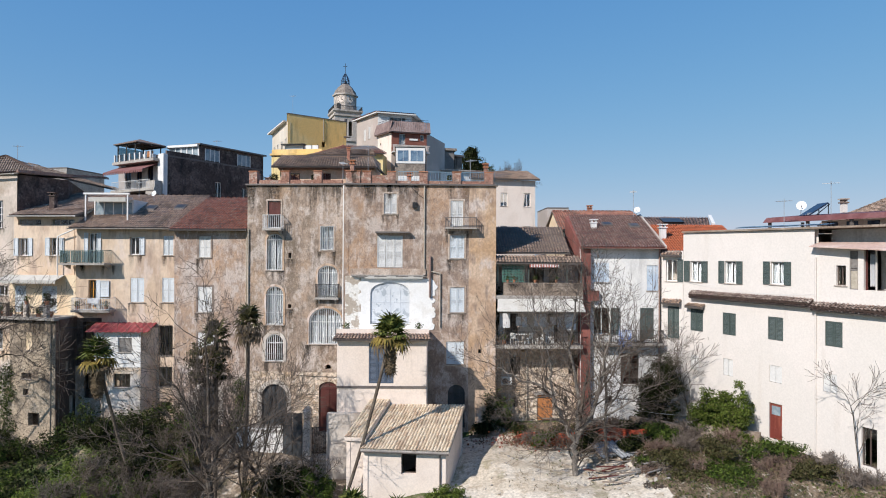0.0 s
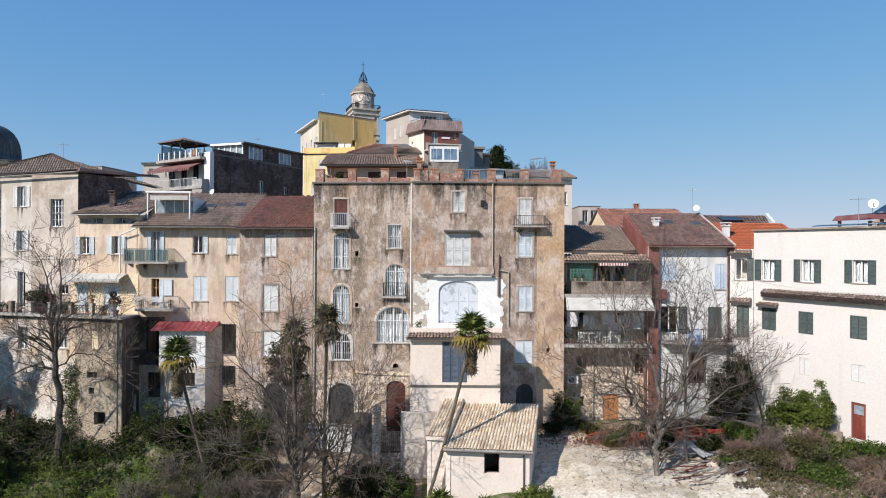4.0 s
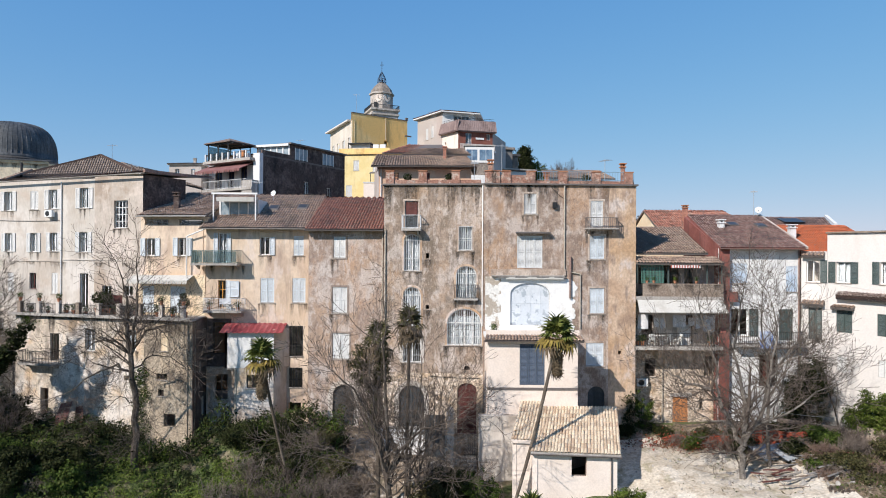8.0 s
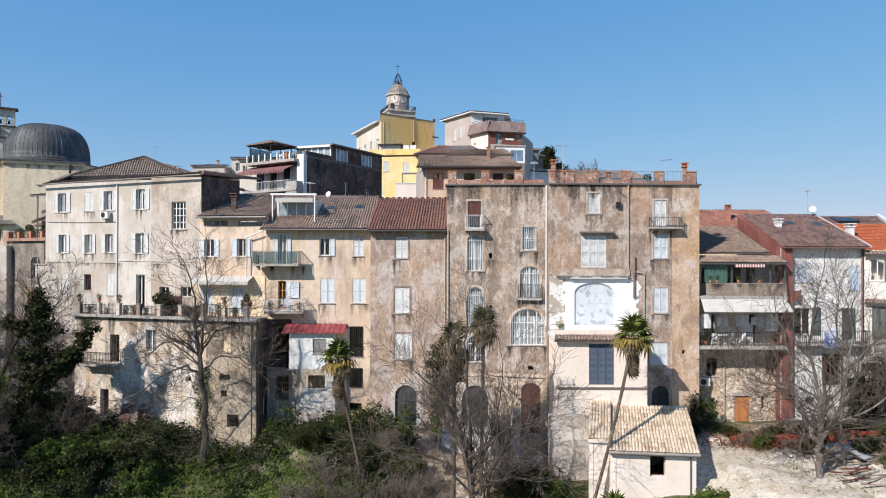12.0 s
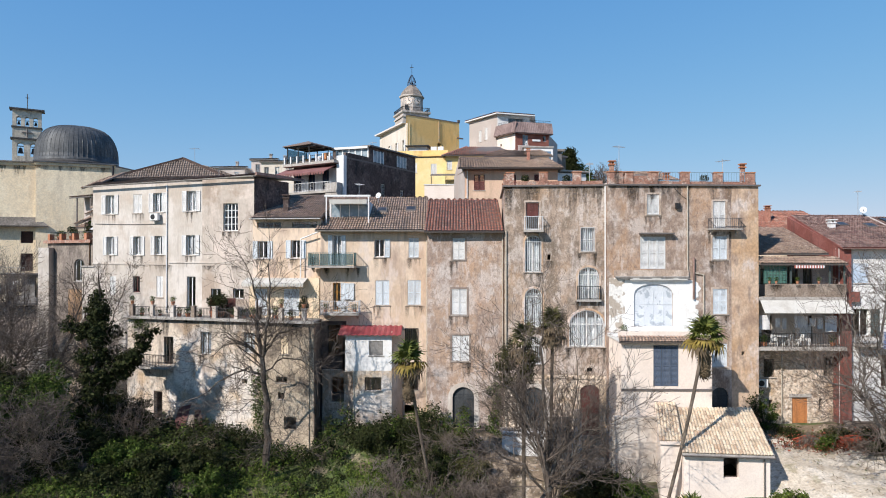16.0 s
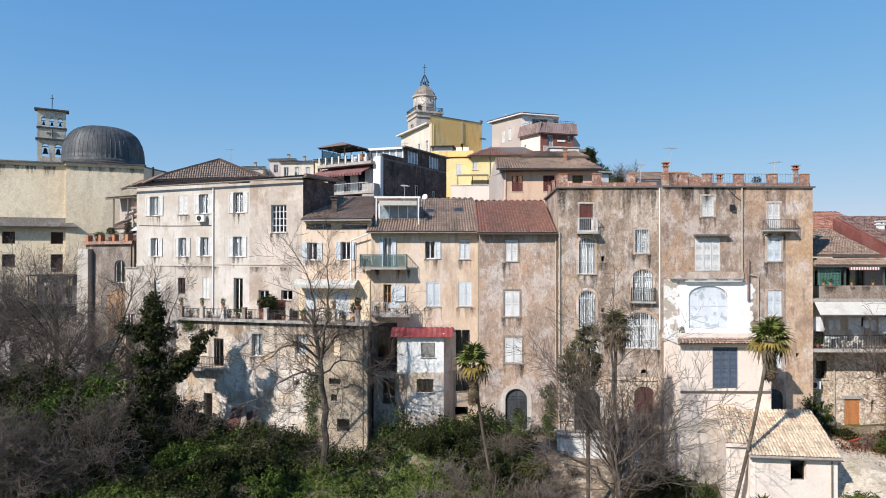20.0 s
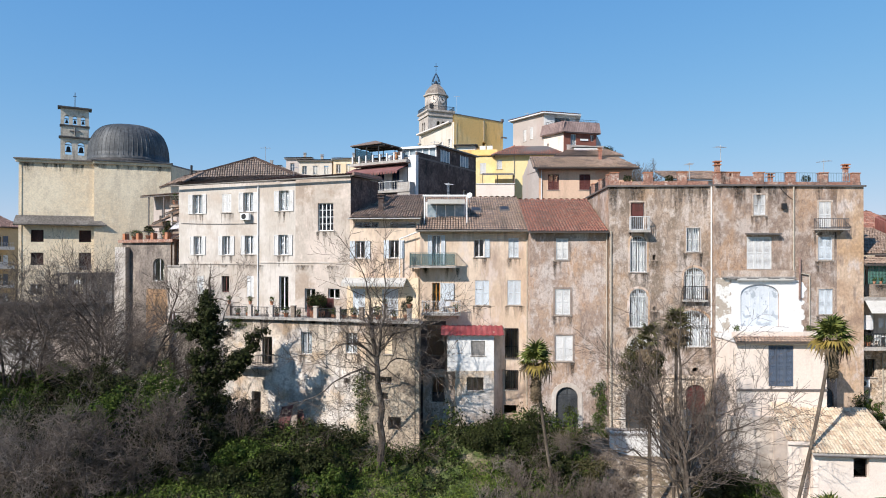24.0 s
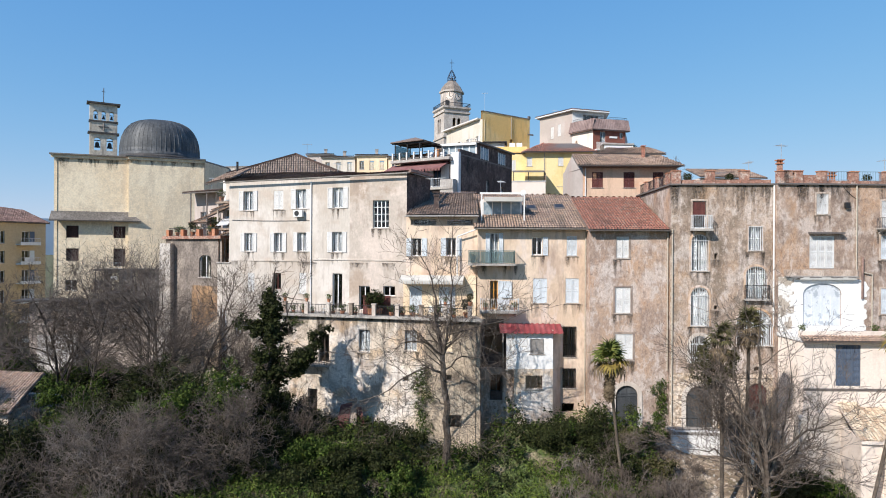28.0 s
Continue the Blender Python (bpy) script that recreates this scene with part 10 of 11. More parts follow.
# trees on the hill behind
for x, y, z, r, h, mm, lab in ((5.6, 124, 25, 2.6, 9.6, m_leaf_dark, "dark evergreen tree behind the roofs"), (9.0, 125, 25, 2.7, 9.0, m_leaf_mid, "evergreen tree behind the roofs"), (5.8, 123, 31, 0.7, 5.4, m_leaf_dark, "slim dark conifer behind the roofs"), (20.9, 95, 16, 0.7, 5.4, m_leaf_dark, "small dark conifer behind the roofs")):
    shrub("evergreen_tree", x, y, z + h, r, mm, 20000, int(x * 10), lab, 0.34, "trees behind the roofs", z)
bare_tree("bare_tree", (14.4, 128, 21.5), 13.0, 0.12, 71, "leafless tree crown behind the roofs", stems=8, top=4, kids=1.3, trunk=0.5, spread=0.5, first=0.3, ratio=0.5)
for k, (x, y, r, h) in enumerate(((-104, 92, 3.5, 7), (-98, 88, 3.0, 6), (-92, 80, 3.5, 6.5), (-86, 72, 3.2, 6), (-110, 84, 4, 7), (-80, 62, 3.5, 6.5), (-74, 58, 3.0, 6.0), (-88, 60, 4.0, 7.0), (-96, 70, 4.0, 7.0))):
    shrub("garden_tree", x, y, ground_z(x, y) + h, r, (m_leaf_mid, m_leaf_dark)[k % 2], 9000, 500 + k, "leafy green tree below the church", 0.3, "trees below the church")

# ---- garden walls, stairs, yard clutter ----
ret = thing("retaining_wall", (-12.5, 44.4, -1.5), "whitewashed retaining wall below the tenement", "wall")
RW = Fac((-15.2, 44.5), (-10.1, 44.2))
wall(RW, -2.5, 1.95, [(3.55, 5.0, -1.6, 1.9)], m_greywhite, ret, 0.4, caps=True)
part("terrace_floor", Geo().hexa([(-15.2, 44.5, 1.65), (-10.1, 44.2, 1.65), (-10.1, 45.5, 1.65), (-15.2, 45.9, 1.65)], [(-15.2, 44.5, 1.88), (-10.1, 44.2, 1.88), (-10.1, 45.5, 1.88), (-15.2, 45.9, 1.88)]), m_concrete, ret)
yd = thing("yard_door", (-10.9, 44.1, -1.5), "tall dark weathered door at the foot of the tenement", "door")
for k in range(2):
    g = Geo()
    RW.box(g, 3.55 + 0.74 * k, 4.26 + 0.74 * k, 0.02, 0.08, -0.3, 3.15)
    for z in (0.1, 1.2, 2.3):
        RW.box(g, 3.63 + 0.74 * k, 4.18 + 0.74 * k, 0.08, 0.1, z, z + 0.75)
    part("leaf", g, m_door_dark, yd)
railing(RW, ret, 0.2, 3.4, -0.1, 1.95, 0.9, m_iron, 0.5)
pil = thing("gate_pillar", (-9.8, 44.0, -1), "tall plastered gate pillar with rounded top", "pillar")
part("shaft", Geo().lathe((-9.8, 44.0, -2.0), [(0.36, 0.0), (0.34, 5.2), (0.42, 5.25), (0.42, 5.4), (0.3, 5.6), (0.12, 5.75)], 4, radians(45)), m_terrace, pil)
gate = thing("iron_gate", (-8.8, 44.0, 0.2), "narrow iron gate between pillar and annex", "gate")
railing(Fac((-9.45, 44.0), (-8.0, 44.0)), gate, 0.0, 1.4, 0.0, 0.3, 1.9, m_iron, 0.13, name="bars")
stairs = thing("garden_steps", (-8.7, 41.5, -1.5), "worn stone garden steps beside the annex", "steps")
for k in range(12):
    y = 39.8 + 0.36 * k
    part("step", Geo().box(-9.5, y, -2.2, -7.95, y + 0.4, -1.7 + 0.175 * k), m_concrete, stairs)
shed = thing("broken_shed", G(-38.9, 46.3), "collapsed shed of rusty brown boards among the brambles", "shed")
zs = ground_z(-38.9, 46.3)
for k, (x, w, a, h, mm) in enumerate(((-39.7, 0.9, 0.35, 2.1, m_shut_brown), (-38.9, 0.8, -0.1, 2.4, m_brown_conc), (-38.2, 0.9, -0.5, 1.7, m_shut_brown), (-39.3, 1.4, 0.8, 1.3, m_brown_conc))):
    y0, y1 = 45.9 + 0.12 * k, 46.7 + 0.1 * k
    part("board", Geo().hexa([(x - w / 2, y0, zs - 0.1), (x + w / 2, y0, zs - 0.1), (x + w / 2 + a, y1, zs + h), (x - w / 2 + a, y1, zs + h - 0.2)], [(x - w / 2, y0 + 0.05, zs - 0.1), (x + w / 2, y0 + 0.05, zs - 0.1), (x + w / 2 + a, y1 + 0.05, zs + h), (x - w / 2 + a, y1 + 0.05, zs + h - 0.2)]), mm, shed)
bankwall = thing("rubble_wall", (16, 40.5, 2), "low rubble stone wall along the bank", "wall")
for a, b, z in (((9.8, 44.6), (13.4, 43.4), 3.2), ((13.4, 43.4), (17.2, 40.6), 3.7), ((17.2, 40.6), (20.2, 38.4), 4.0)):
    wall(Fac(a, b), 0.5, z - 0.45, [], m_brown_conc, bankwall, 0.45, caps=True)
rng = random.Random(77)
stone = Geo()
stone.lathe((0, 0, 0), [(0.5, -0.3), (0.95, -0.05), (0.85, 0.35), (0.4, 0.55)], 7)
for k, v in enumerate(stone.v):
    stone.v[k] = tuple(c * (1 + 0.25 * noise.noise((v[0] * 3, v[1] * 3, v[2] * 3))) for c in v)
stone_me = stone.mesh("stone", m_concrete)
pile = thing("rubble_heap", (11.5, 37.5, 1.2), "scattered heap of pale broken stones", "rubble")
for k in range(230):
    if k >= 150:
        x, y = rng.uniform(-18.5, -8), rng.uniform(36, 43.5)
    elif k < 90:
        x, y = rng.gauss(11.8, 1.6), rng.gauss(37.6, 0.9)
    else:
        x, y = rng.uniform(1.5, 11), rng.uniform(36, 43.5)
    s = rng.uniform(0.05, 0.2) * (1 if k < 90 else 0.6)
    o = new("stone", stone_me)
    o.parent, o.matrix_parent_inverse = pile, Matrix.Translation(-pile.location)
    o.matrix_basis = Matrix.Translation((x, y, ground_z(x, y) + s * 0.2)) @ Euler((rng.random(), rng.random(), rng.random() * 6)).to_matrix().to_4x4() @ Matrix.Diagonal((s * 1.3, s, s * 0.8, 1))
for k, (x, y, a) in enumerate(((11.2, 40.3, 0.3), (12.0, 39.7, 0.5))):
    sh = thing("corrugated_sheet", (x, y, ground_z(x, y)), "bent grey corrugated roofing sheet on the rubble", "sheet", "loose sheets")
    g = Geo()
    c, s = math.cos(a), math.sin(a)
    q = lambda u, v, dz: (x + c * u - s * v, y + s * u + c * v, ground_z(x, y) + 0.35 + 0.045 * math.sin(u * 22) + v * 0.35 + dz)
    us = np.linspace(-1.1, 1.1, 61)
    for dz in (0.0, 0.014):
        g.v += [q(u, v, dz) for u in us for v in (-0.75, 0.75)]
    for j in range(60):
        i = 2 * j
        g.f += [(i, i + 2, i + 3, i + 1), (122 + i, 122 + i + 1, 122 + i + 3, 122 + i + 2), (i, 122 + i, 122 + i + 2, i + 2), (i + 1, i + 3, 122 + i + 3, 122 + i + 1)]
    part("sheet", g, m_steel, sh)
for k in range(22):
    x, y, a = rng.uniform(9.8, 14.4), rng.uniform(36.0, 39.4), rng.uniform(-0.6, 0.6)
    z = ground_z(x, y) + 0.15
    tagged(part("plank", Geo().bar((x - math.cos(a), y - math.sin(a), z), (x + math.cos(a), y + math.sin(a), z + rng.uniform(0, 0.25)), 0.13, 0.04), (m_greywood, m_brown_conc, m_shut_brown, m_greywood)[k % 4], None, "broken weathered plank on the rubble"), category="plank", group="planks on the rubble")
m_net = material("orange_safety_net", (0.5, 0.1, 0.05), 0.7, [((0.36, 0.08, 0.05), 1.5, 0.5, 0.65, 0.6)], 0.15, 8, 0.0)
net = thing("safety_net", (10, 42.0, 2), "sagging orange-red plastic safety net", "net")
g = Geo()
path = [(5.4, 43.5), (7.2, 43.2), (8.8, 42.6), (10.2, 42.0), (11.4, 41.5), (12.6, 40.8), (13.6, 40.1)]
for (x0, y0), (x1, y1) in zip(path, path[1:]):
    for j in range(16):
        t, t2 = j / 16, (j + 1) / 16
        for q in range(7):
            za = lambda t_: ground_z(x0 + (x1 - x0) * t_, y0 + (y1 - y0) * t_) + 0.2
            h = 0.22 + 0.085 * (x0 + (x1 - x0) * t - 5.0) + 0.14 * math.sin(2.3 * (x0 + (x1 - x0) * t))
            a = Vector((x0 + (x1 - x0) * t, y0 + (y1 - y0) * t + 0.1 * math.sin(q + x0), za(t) + h * q / 6))
            b = Vector((x0 + (x1 - x0) * t2, y0 + (y1 - y0) * t2 + 0.1 * math.sin(q + x0), za(t2) + h * q / 6))
            g.bar(a, b, 0.085, 0.012)
            if q < 6:
                g.bar(a, a + Vector((0, 0, h / 6)), 0.07, 0.012)
part("mesh", g, m_net, net)
for x, y in path[::2]:
    part("stake", Geo().bar((x, y, ground_z(x, y) - 0.2), (x, y, ground_z(x, y) + 0.4 + 0.09 * (x - 5)), 0.05, sides=6), m_iron, net)

# ---- fixtures on the fronts ----


def air_conditioner(fac, u, z, label):
    t = thing("air_conditioner", fac.at(u + 0.4, 0, z), label, "air conditioner", "air conditioners")
    g = Geo()
    fac.box(g, u, u + 0.82, 0.12, 0.42, z, z + 0.58)
    part("body", g, m_plastic, t)
    c = fac.at(u + 0.32, 0.42, z + 0.29)
    ring = lambda r, d: [c + fac.out * d + fac.dir * (r * math.cos(q)) + Vector((0, 0, r * math.sin(q))) for q in np.linspace(0, 2 * math.pi, 17)[:-1]]
    part("fan_grille", Geo().hexa(ring(0.23, 0.0), ring(0.23, 0.015)), m_iron, t)
    for q in (0.12, 0.66):
        g = Geo()
        fac.box(g, u + q, u + q + 0.04, 0.0, 0.45, z - 0.04, z)
        part("bracket", g, m_steel, t)


air_conditioner(PA, 6.85, 17.8, "white air conditioner unit below a shuttered window")
air_conditioner(RF, 0.55, 4.75, "white air conditioner unit on the stone wall")
leaf(OF, 1.95, 2.7, 11.3, 12.6, 0.06, m_shut_pale, ochre)
air_conditioner(PKT, 4.65, 35.2, "white air conditioner unit on the upper terrace")


def aerial(x, y, z0, z1, label="thin metal television aerial on the roof", n=5, turn=0.4):
    t = thing("aerial", (x, y, z0), label, "aerial", "television aerials")
    part("mast", Geo().bar((x, y, z0), (x, y, z1), 0.045, sides=6), m_steel, t)
    c, s = math.cos(turn), math.sin(turn)
    L = 1.1
    part("boom", Geo().bar((x - c * L / 2, y - s * L / 2, z1 - 0.15), (x + c * L / 2, y + s * L / 2, z1 - 0.15), 0.03), m_steel, t)
    for k in range(n):
        q = -L / 2 + L * (k + 0.5) / n
        w = 0.35 - 0.03 * k
        part("rod", Geo().bar((x + c * q + s * w, y + s * q - c * w, z1 - 0.15), (x + c * q - s * w, y + s * q + c * w, z1 - 0.15), 0.022), m_steel, t)


for a in ((-5.9, 47.2, 19.9, 23.4), (-8.0, 48.0, 19.9, 22.2), (2.1, 47.2, 19.9, 22.3), (16.9, 53.6, 18.2, 20.6), (27.6, 42.9, 16.7, 20.2), (-25.3, 101.0, 37.7, 41.2), (-47.0, 66.5, 24.2, 26.6), (-28.6, 76.0, 27.3, 29.0), (-58.0, 68.0, 20.5, 23.0), (-13.0, 104.5, 37.5, 39.2), (24.2, 42.8, 16.7, 18.9), (-27.0, 53.5, 19.6, 21.2), (-43.0, 63.0, 22.0, 24.0)):
    aerial(*a, turn=a[0])


def dish(x, y, z, r, face, label="white satellite dish on a short arm", foot=None):
    t = thing("satellite_dish", (x, y, z - 0.6), label, "satellite dish", "satellite dishes")
    f = Vector(face).normalized()
    s = f.cross(Vector((0, 0, 1))).normalized()
    u = s.cross(f)
    c = Vector((x, y, z))
    g = Geo()
    rings = [[c + f * (0.22 * q * q * r - 0.1) + (s * math.cos(a) + u * math.sin(a) * 1.08) * (r * q) for a in np.linspace(0, 2 * math.pi, 19)[:-1]] for q in (0.05, 0.4, 0.75, 1.0)]
    for a, b in zip(rings, rings[1:]):
        for k in range(18):
            g.hexa([a[k], a[(k + 1) % 18], b[(k + 1) % 18], b[k]], [p - f * 0.015 for p in (a[k], a[(k + 1) % 18], b[(k + 1) % 18], b[k])])
    part("reflector", g, m_plastic, t)
    part("arm", Geo().bar(c - u * r * 0.8, c + f * r * 0.9 - u * 0.1, 0.03), m_steel, t)
    part("receiver", Geo().bar(c + f * r * 0.85 - u * 0.1, c + f * r * 1.05 - u * 0.1, 0.08, sides=8), m_plastic, t)
    part("stand", Geo().bar(c - f * 0.05, (x, y + 0.15, foot if foot else z - 0.9), 0.05, sides=6), m_steel, t)


dish(17.1, 53.2, 18.85, 0.27, (-0.5, -1, 0.45), foot=18.3)
dish(26.5, 44.6, 18.6, 0.34, (-0.6, -1, 0.4), foot=17.6)
dish(-13.9, 104.6, 38.2, 0.36, (-0.4, -1, 0.5), foot=37.5)
dish(-25.2, 52.4, 20.0, 0.24, (-0.4, -1, 0.4), foot=19.0)


def cable(a, b, sag, mat, r=0.018, n=14, name="cable", label="thin black cable slung along the wall"):
    a, b = Vector(a), Vector(b)
    g = Geo()
    pts = [a.lerp(b, k / n) - Vector((0, 0, sag * 4 * (k / n) * (1 - k / n))) for k in range(n + 1)]
    for p, q in zip(pts, pts[1:]):
        g.bar(p, q, 2 * r, sides=5)
    tagged(part(name, g, mat, None, label), category="cable", group="wall cables")


cable(ML.at(7.3, 0.05, 5.6), ML.at(3.4, 0.05, 5.7), 0.05, m_iron)
cable(MR.at(4.9, 0.05, 20.0), MR.at(6.0, 0.05, 19.0), 0.1, m_iron)
cable(WF.at(0.3, 0.06, 12.9), WF.at(9.8, 0.06, 12.6), 0.3, m_bars, 0.008)
cable(PF.at(0, 0.05, 9.3), TF.at(15.8, 0.05, 9.4), 0.3, m_iron)
cable(GF.at(0.6, 0.2, 3.8), WF.at(6.0, 0.3, 4.6), 0.6, m_steel)
cable(PA.at(0.3, 0.05, 17.6), PA.at(8.2, 0.05, 17.5), 0.06, m_iron)

# ---- terrace plants and furniture ----
POT = thing("potted_plant", (0, 0, 0), "leafy plant in a terracotta pot on the terrace", "potted plant", "potted plants")
part("pot", Geo().lathe((0, 0, 0), [(0.13, 0.0), (0.19, 0.3), (0.21, 0.3), (0.21, 0.36), (0.15, 0.36)], 14), m_terracotta, POT)
prng = np.random.default_rng(5)
tagged(part("foliage", quads("foliage", cloud(prng, [(0, 0, 0.62, 0.26, 0.26, 0.3)], 260, 0.12, 0.8), m_leaf_mid), m_leaf_mid, POT), kind="stuff")
POT2 = thing("potted_plant", (0, 0, 0), "round clipped bush in a terracotta pot", "potted plant", "potted plants")
part("pot", Geo().lathe((0, 0, 0), [(0.15, 0.0), (0.22, 0.32), (0.24, 0.32), (0.24, 0.4), (0.17, 0.4)], 14), m_terracotta, POT2)
part("stem", Geo().bar((0, 0, 0.3), (0, 0, 0.75), 0.05, sides=6), m_bark, POT2)
tagged(part("foliage", quads("foliage", cloud(prng, [(0, 0, 0.95, 0.36, 0.36, 0.32)], 700, 0.1, 0.35), m_leaf_dark), m_leaf_dark, POT2), kind="stuff")
spots = [(TF.at(u, -0.55, 9.78), s, k) for u, s, k in ((0.9, 0.8, 0), (1.8, 0.9, 0), (2.6, 0.7, 0), (4.4, 0.9, 0), (5.2, 1.0, 0), (6.3, 0.8, 0), (7.6, 1.5, 1), (8.2, 1.5, 1), (9.3, 1.0, 0), (10.2, 0.9, 0), (11.0, 1.1, 0), (11.6, 0.8, 0), (13.0, 1.2, 0), (14.3, 0.9, 0), (15.3, 1.25, 1))]
spots += [(TF.at(u, 0.0, 10.84), 0.75, k) for u, k in ((0.45, 0), (2.35, 0), (4.25, 0), (13.75, 0), (15.65, 1))]
spots += [(KF.at(u, -0.7, 16.27), 1.1, k) for u, k in ((0.9, 0), (1.7, 0), (3.5, 1), (4.3, 0), (6.4, 0), (7.2, 1))]
spots += [(GQ.at(u, -0.15, z), 1.3, k) for u, z, k in ((1.6, 14.1, 1), (2.4, 14.1, 0), (3.2, 14.1, 0), (3.9, 14.1, 1), (0.5, 17.0, 0), (1.3, 17.0, 0), (2.0, 19.6, 0))]
spots += [(RB.at(u, -0.4, 8.02), 0.9, 0) for u in (0.3, 0.7, 5.8)] + [(RB.at(u, -0.08, 12.74), 0.55, 0) for u in (0.9, 1.4, 3.0, 4.6)]
spots += [(OF.at(u, 0.75, z + 0.01), 0.8, 0) for u, z in ((-0.4, 14.0), (0.6, 10.3), (2.9, 10.3))]
spots += [(AF.at(u, -1.0, 9.17), 0.9, 0) for u in (0.5, 5.6)] + [((x, 47.0, 19.91), 0.9, 1) for x in (-13.2, -10.0, 0.6)]
for k, (p, s, kind) in enumerate(spots):
    copy_thing((POT, POT2)[kind], Matrix.Translation(p) @ Matrix.Rotation(k * 1.3, 4, "Z")).scale = (s, s, s)
for ob in (POT, POT2):
    for o in (*ob.children_recursive, ob):
        bpy.data.objects.remove(o)
shrub("terrace_bush", *TF.at(7.9, -1.3, 0)[:2], 11.7, 0.9, m_leaf_dark, 3000, 91, "dark leafy bush growing on the terrace", 0.13, "", 9.78)

CHAIR = thing("plastic_chair", (0, 0, 0), "white plastic garden chair on a balcony", "chair", "plastic chairs")
part("seat", Geo().box(-0.23, -0.22, 0.42, 0.23, 0.22, 0.46), m_plastic, CHAIR)
part("backrest", Geo().hexa([(-0.22, 0.2, 0.46), (0.22, 0.2, 0.46), (0.22, 0.23, 0.46), (-0.22, 0.23, 0.46)], [(-0.2, 0.3, 0.88), (0.2, 0.3, 0.88), (0.2, 0.33, 0.88), (-0.2, 0.33, 0.88)]), m_plastic, CHAIR)
for x in (-0.2, 0.2):
    for y in (-0.19, 0.2):
        part("leg", Geo().bar((x, y, 0.42), (x * 1.15, y * 1.15, 0), 0.04), m_plastic, CHAIR)
for k, p in enumerate((RB.at(1.5, -0.6, 8.0), RB.at(2.6, -0.7, 8.0), RB.at(3.4, -0.6, 8.0), RB.at(3.3, -0.8, 11.76), OF.at(1.9, 0.55, 10.3), OF.at(2.5, 0.6, 10.3), TF.at(12.4, -1.2, 9.78), TF.at(13.6, -1.4, 9.78), TF.at(3.4, -1.2, 9.78))):
    copy_thing(CHAIR, Matrix.Translation(p) @ Matrix.Rotation(k * 1.1 + 2.6, 4, "Z"))
for o in (*CHAIR.children_recursive, CHAIR):
    bpy.data.objects.remove(o)
tab = thing("balcony_table", RB.at(2.0, -0.7, 8.0), "white plastic table on the loggia", "table")
c = RB.at(2.05, -0.75, 8.0)
part("tabletop", Geo().lathe(tuple(c), [(0.42, 0.7), (0.45, 0.71), (0.45, 0.74), (0.42, 0.75)], 18), m_plastic, tab)
for a in range(4):
    part("leg", Geo().bar(c + Vector((0.25 * math.cos(a * 1.57), 0.25 * math.sin(a * 1.57), 0.7)), c + Vector((0.35 * math.cos(a * 1.57), 0.35 * math.sin(a * 1.57), 0)), 0.04), m_plastic, tab)

m_blue_cloth = material("blue_white_towel", (0.16, 0.24, 0.5), 0.9, [((0.6, 0.65, 0.75), 2.2, 0.5, 0.56, 0.9)], 0.1, 8, 0.1)
m_cloth = material("washing", (0.65, 0.65, 0.66), 0.9, [((0.5, 0.5, 0.54), 1.5, 0.45, 0.6, 0.6)], 0.06, 8, 0.1)


def washing(fac, u, w, d, ztop, h, mat, label):
    n = 8
    g = Geo()
    for e in (0.0, 0.01):
        for k in range(n + 1):
            a = u + w * k / n
            g.v += [tuple(fac.at(a, d + e + 0.035 * math.sin(a * 9), ztop - h)), tuple(fac.at(a, d + e, ztop))]
    m = 2 * (n + 1)
    for k in range(n):
        q = 2 * k
        g.f += [(q, q + 2, q + 3, q + 1), (m + q, m + q + 1, m + q + 3, m + q + 2), (q, m + q, m + q + 2, q + 2), (q + 1, q + 3, m + q + 3, m + q + 1)]
    tagged(part("washing", g, mat, None, label), category="laundry", group="laundry")


washing(GF, 2.7, 0.95, 0.93, 9.2, 1.3, m_blue_cloth, "blue and white towel hung over a balcony railing")
for k, (u, w, h) in enumerate(((1.6, 0.4, 0.7), (2.1, 0.35, 0.8), (4.2, 0.5, 0.6), (4.8, 0.4, 0.8))):
    washing(RB, u, w, -0.6, 10.1, h, m_cloth, "pale washing hung in the loggia")
for u, w, h, z in ((0.35, 0.8, 1.1, 10.35), (3.0, 1.0, 0.9, 10.3), (5.3, 0.9, 1.2, 10.3)):
    washing(RB, u, w, -0.5, z, h, m_cloth, "pale sheet hung in the loggia")
for u, d, w, h in ((3.7, -1.3, 0.9, 1.5), (0.3, -1.35, 0.55, 1.3)):
    cab = thing("storage_cabinet", RB.at(u, d, 8.0), "white plastic storage cabinet on the loggia", "cabinet", "loggia cabinets")
    g = Geo()
    RB.box(g, u, u + w, d - 0.2, d + 0.2, 8.0, 8.0 + h)
    part("body", g, m_plastic, cab)
    for q in (0, 1):
        g = Geo()
        RB.box(g, u + 0.02 + q * w / 2, u + w / 2 - 0.02 + q * w / 2, d + 0.2, d + 0.22, 8.06, 8.0 + h - 0.05)
        part("door", g, m_shut_white, cab)
washing(OF, 1.55, 0.9, 1.0, 11.2, 0.35, m_cloth, "pale cloth laid over a balcony railing")
washing(APF, 8.2, 1.6, 1.25, 13.3, 0.8, m_cloth, "pale washing hung on an apartment balcony")

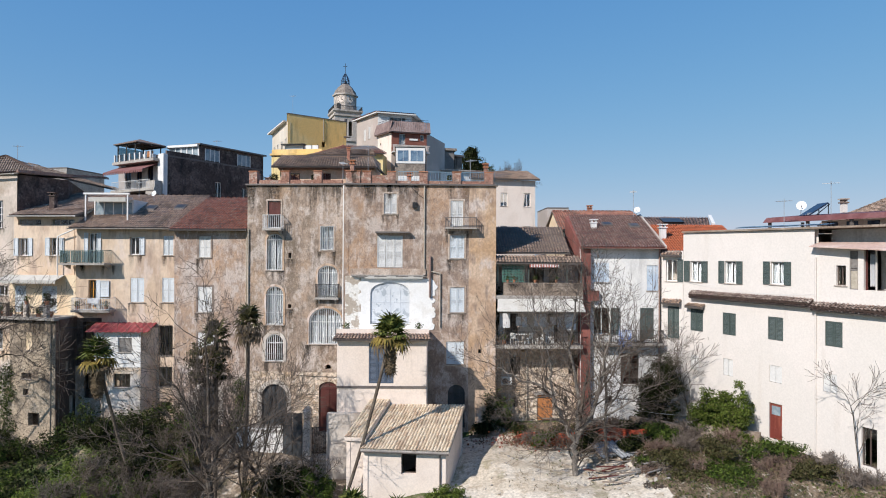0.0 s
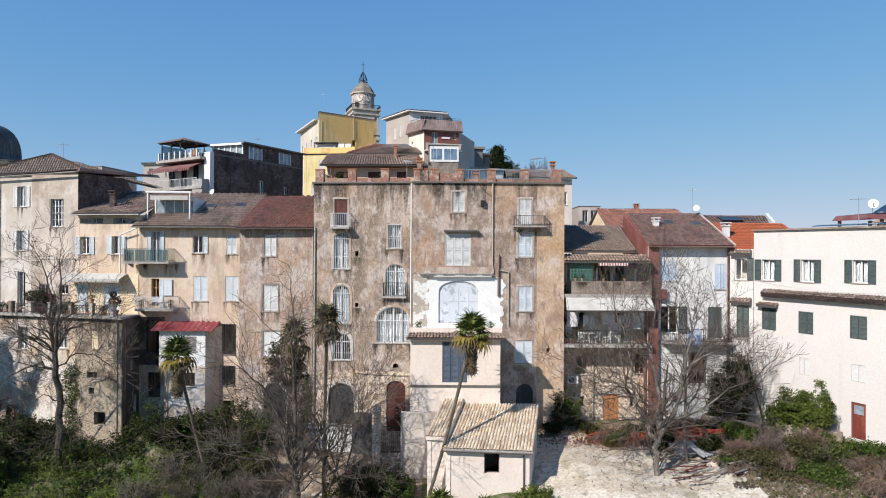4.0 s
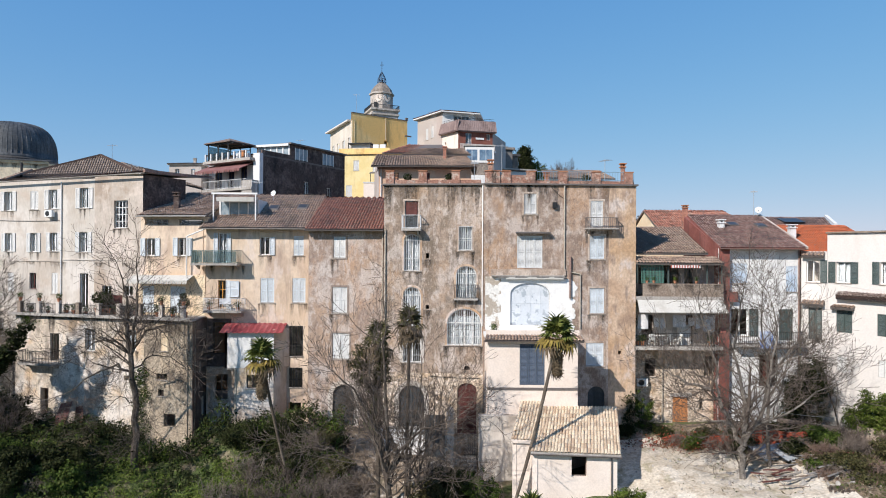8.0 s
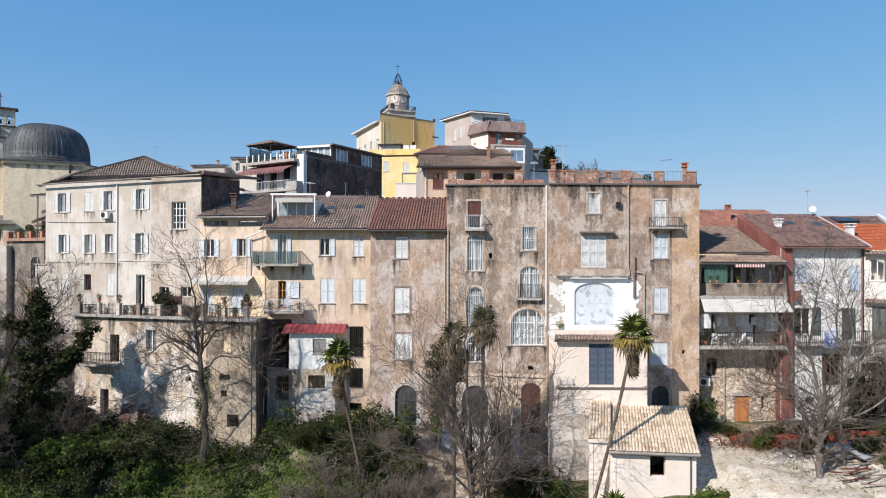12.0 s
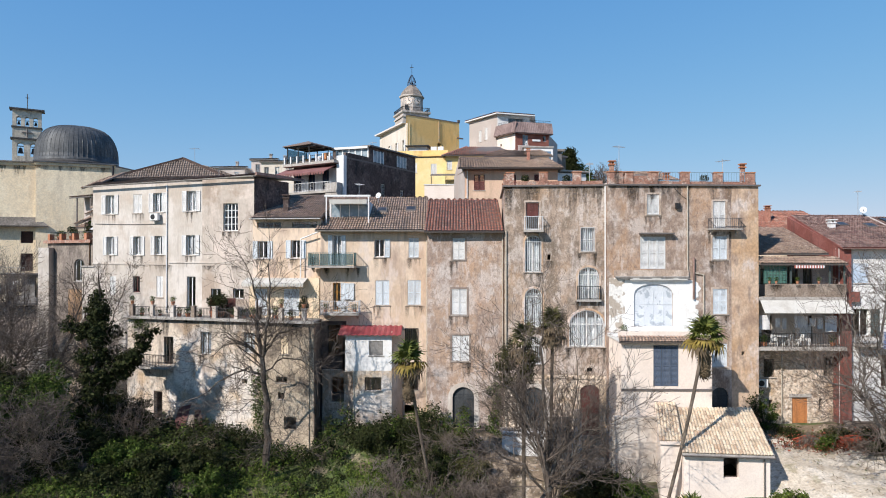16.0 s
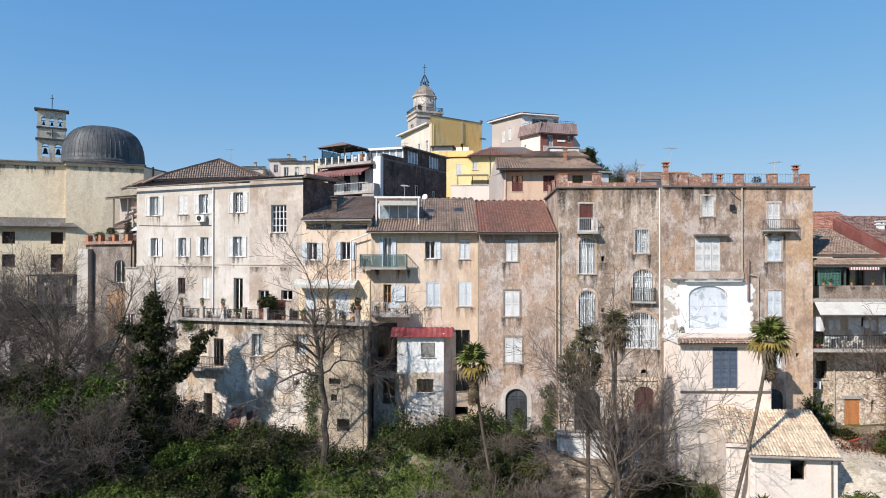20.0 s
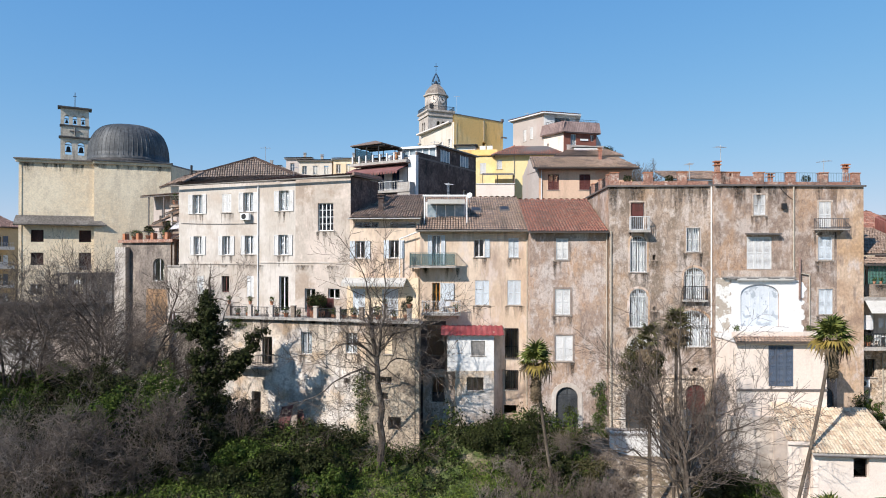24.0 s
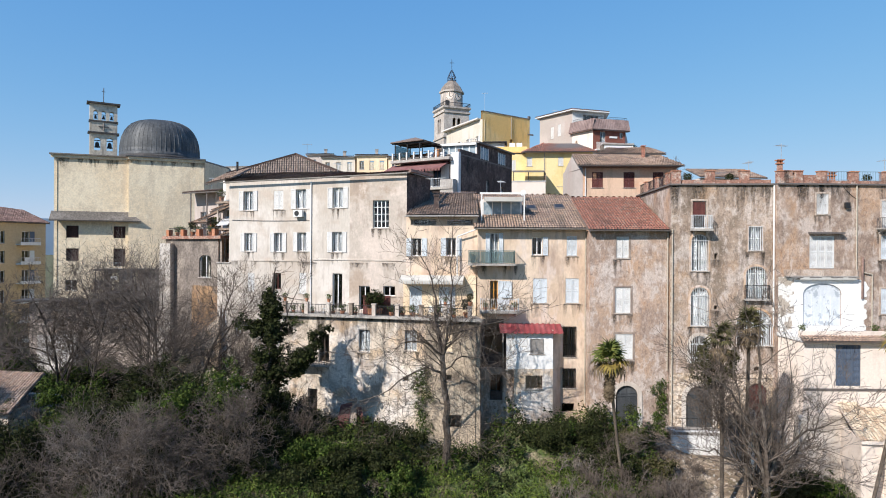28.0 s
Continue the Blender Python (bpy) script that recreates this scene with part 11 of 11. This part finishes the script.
# climbers on the walls
def climber(fac, u, z0, z1, w, n, seed, label, mat=None):
    r_ = np.random.default_rng(seed)
    t = thing("wall_climber", fac.at(u, 0, z0), label, "climber", "wall climbers")
    bl = []
    for k in range(9):
        z = z0 + (z1 - z0) * k / 8
        q = fac.at(u + r_.uniform(-0.3, 0.3) * w, 0.18, z)
        bl.append((q[0], q[1], q[2], w * r_.uniform(0.3, 0.6), 0.16, (z1 - z0) / 9))
    tagged(part("leaves", quads("leaves", cloud(r_, bl, n, 0.13, 0.7), mat or m_leaf_mid), mat or m_leaf_mid, t), kind="stuff")


climber(TF, 12.0, 0.8, 5.8, 1.4, 3200, 81, "green climber hanging on the stained wall")
climber(NF, 5.2, 1.2, 5.0, 1.1, 2200, 82, "straggling climber at the corner of the brown house")
climber(MR, 10.9, 0.8, 4.2, 1.0, 1800, 83, "ivy growing up the corner of the tenement", m_leaf_dark)
climber(RF, 0.3, 7.9, 12.0, 0.8, 1500, 84, "dark climber beside the loggias", m_leaf_dark)
climber(TF, 1.4, 9.0, 9.9, 1.2, 700, 85, "plants trailing over the terrace ledge")

# ---- grime below sills and ledges ----
for k, (fac, house, ops, length) in enumerate(((ML, main, HL[:9], 1.6), (MR, main, [HR[i] for i in (0, 2, 3, 4)], 1.5), (NF, narrow, HN[:3], 1.6), (OF, ochre, HO[:4], 1.3), (BF, beige, HB[:2], 1.1), (PA, pale, HA[:9], 1.2), (TF, terr, HT[:2], 1.6))):
    for i, o in enumerate(ops):
        drips(fac, house, o[0] - 0.14, o[1] + 0.14, o[2] - 0.085, length, 900 + 20 * k + i)
for k, (fac, house, u0, u1, z, length, n) in enumerate(((ML, main, 0.1, 7.3, 19.98, 2.6, 22), (MR, main, 0.1, 9.2, 19.98, 2.2, 24), (PA, pale, 0.2, 16.2, 13.93, 0.9, 24), (TF, terr, 0.2, 15.8, 9.68, 2.6, 40), (RB, row, 0.7, 6.5, 12.66, 0.7, 21), (OF, ochre, 0.3, 3.1, 13.8, 1.2, 10), (MR, main, 7.6, 9.3, 16.6, 1.6, 8))):
    drips(fac, house, u0, u1, z, length, 1200 + k, n)

# tiles of the hut roofs
tile_objects(hroof, hq, m_tile_hut, 27, 11)
tile_objects(sroof, sq, m_tile_hut, 7, 10)
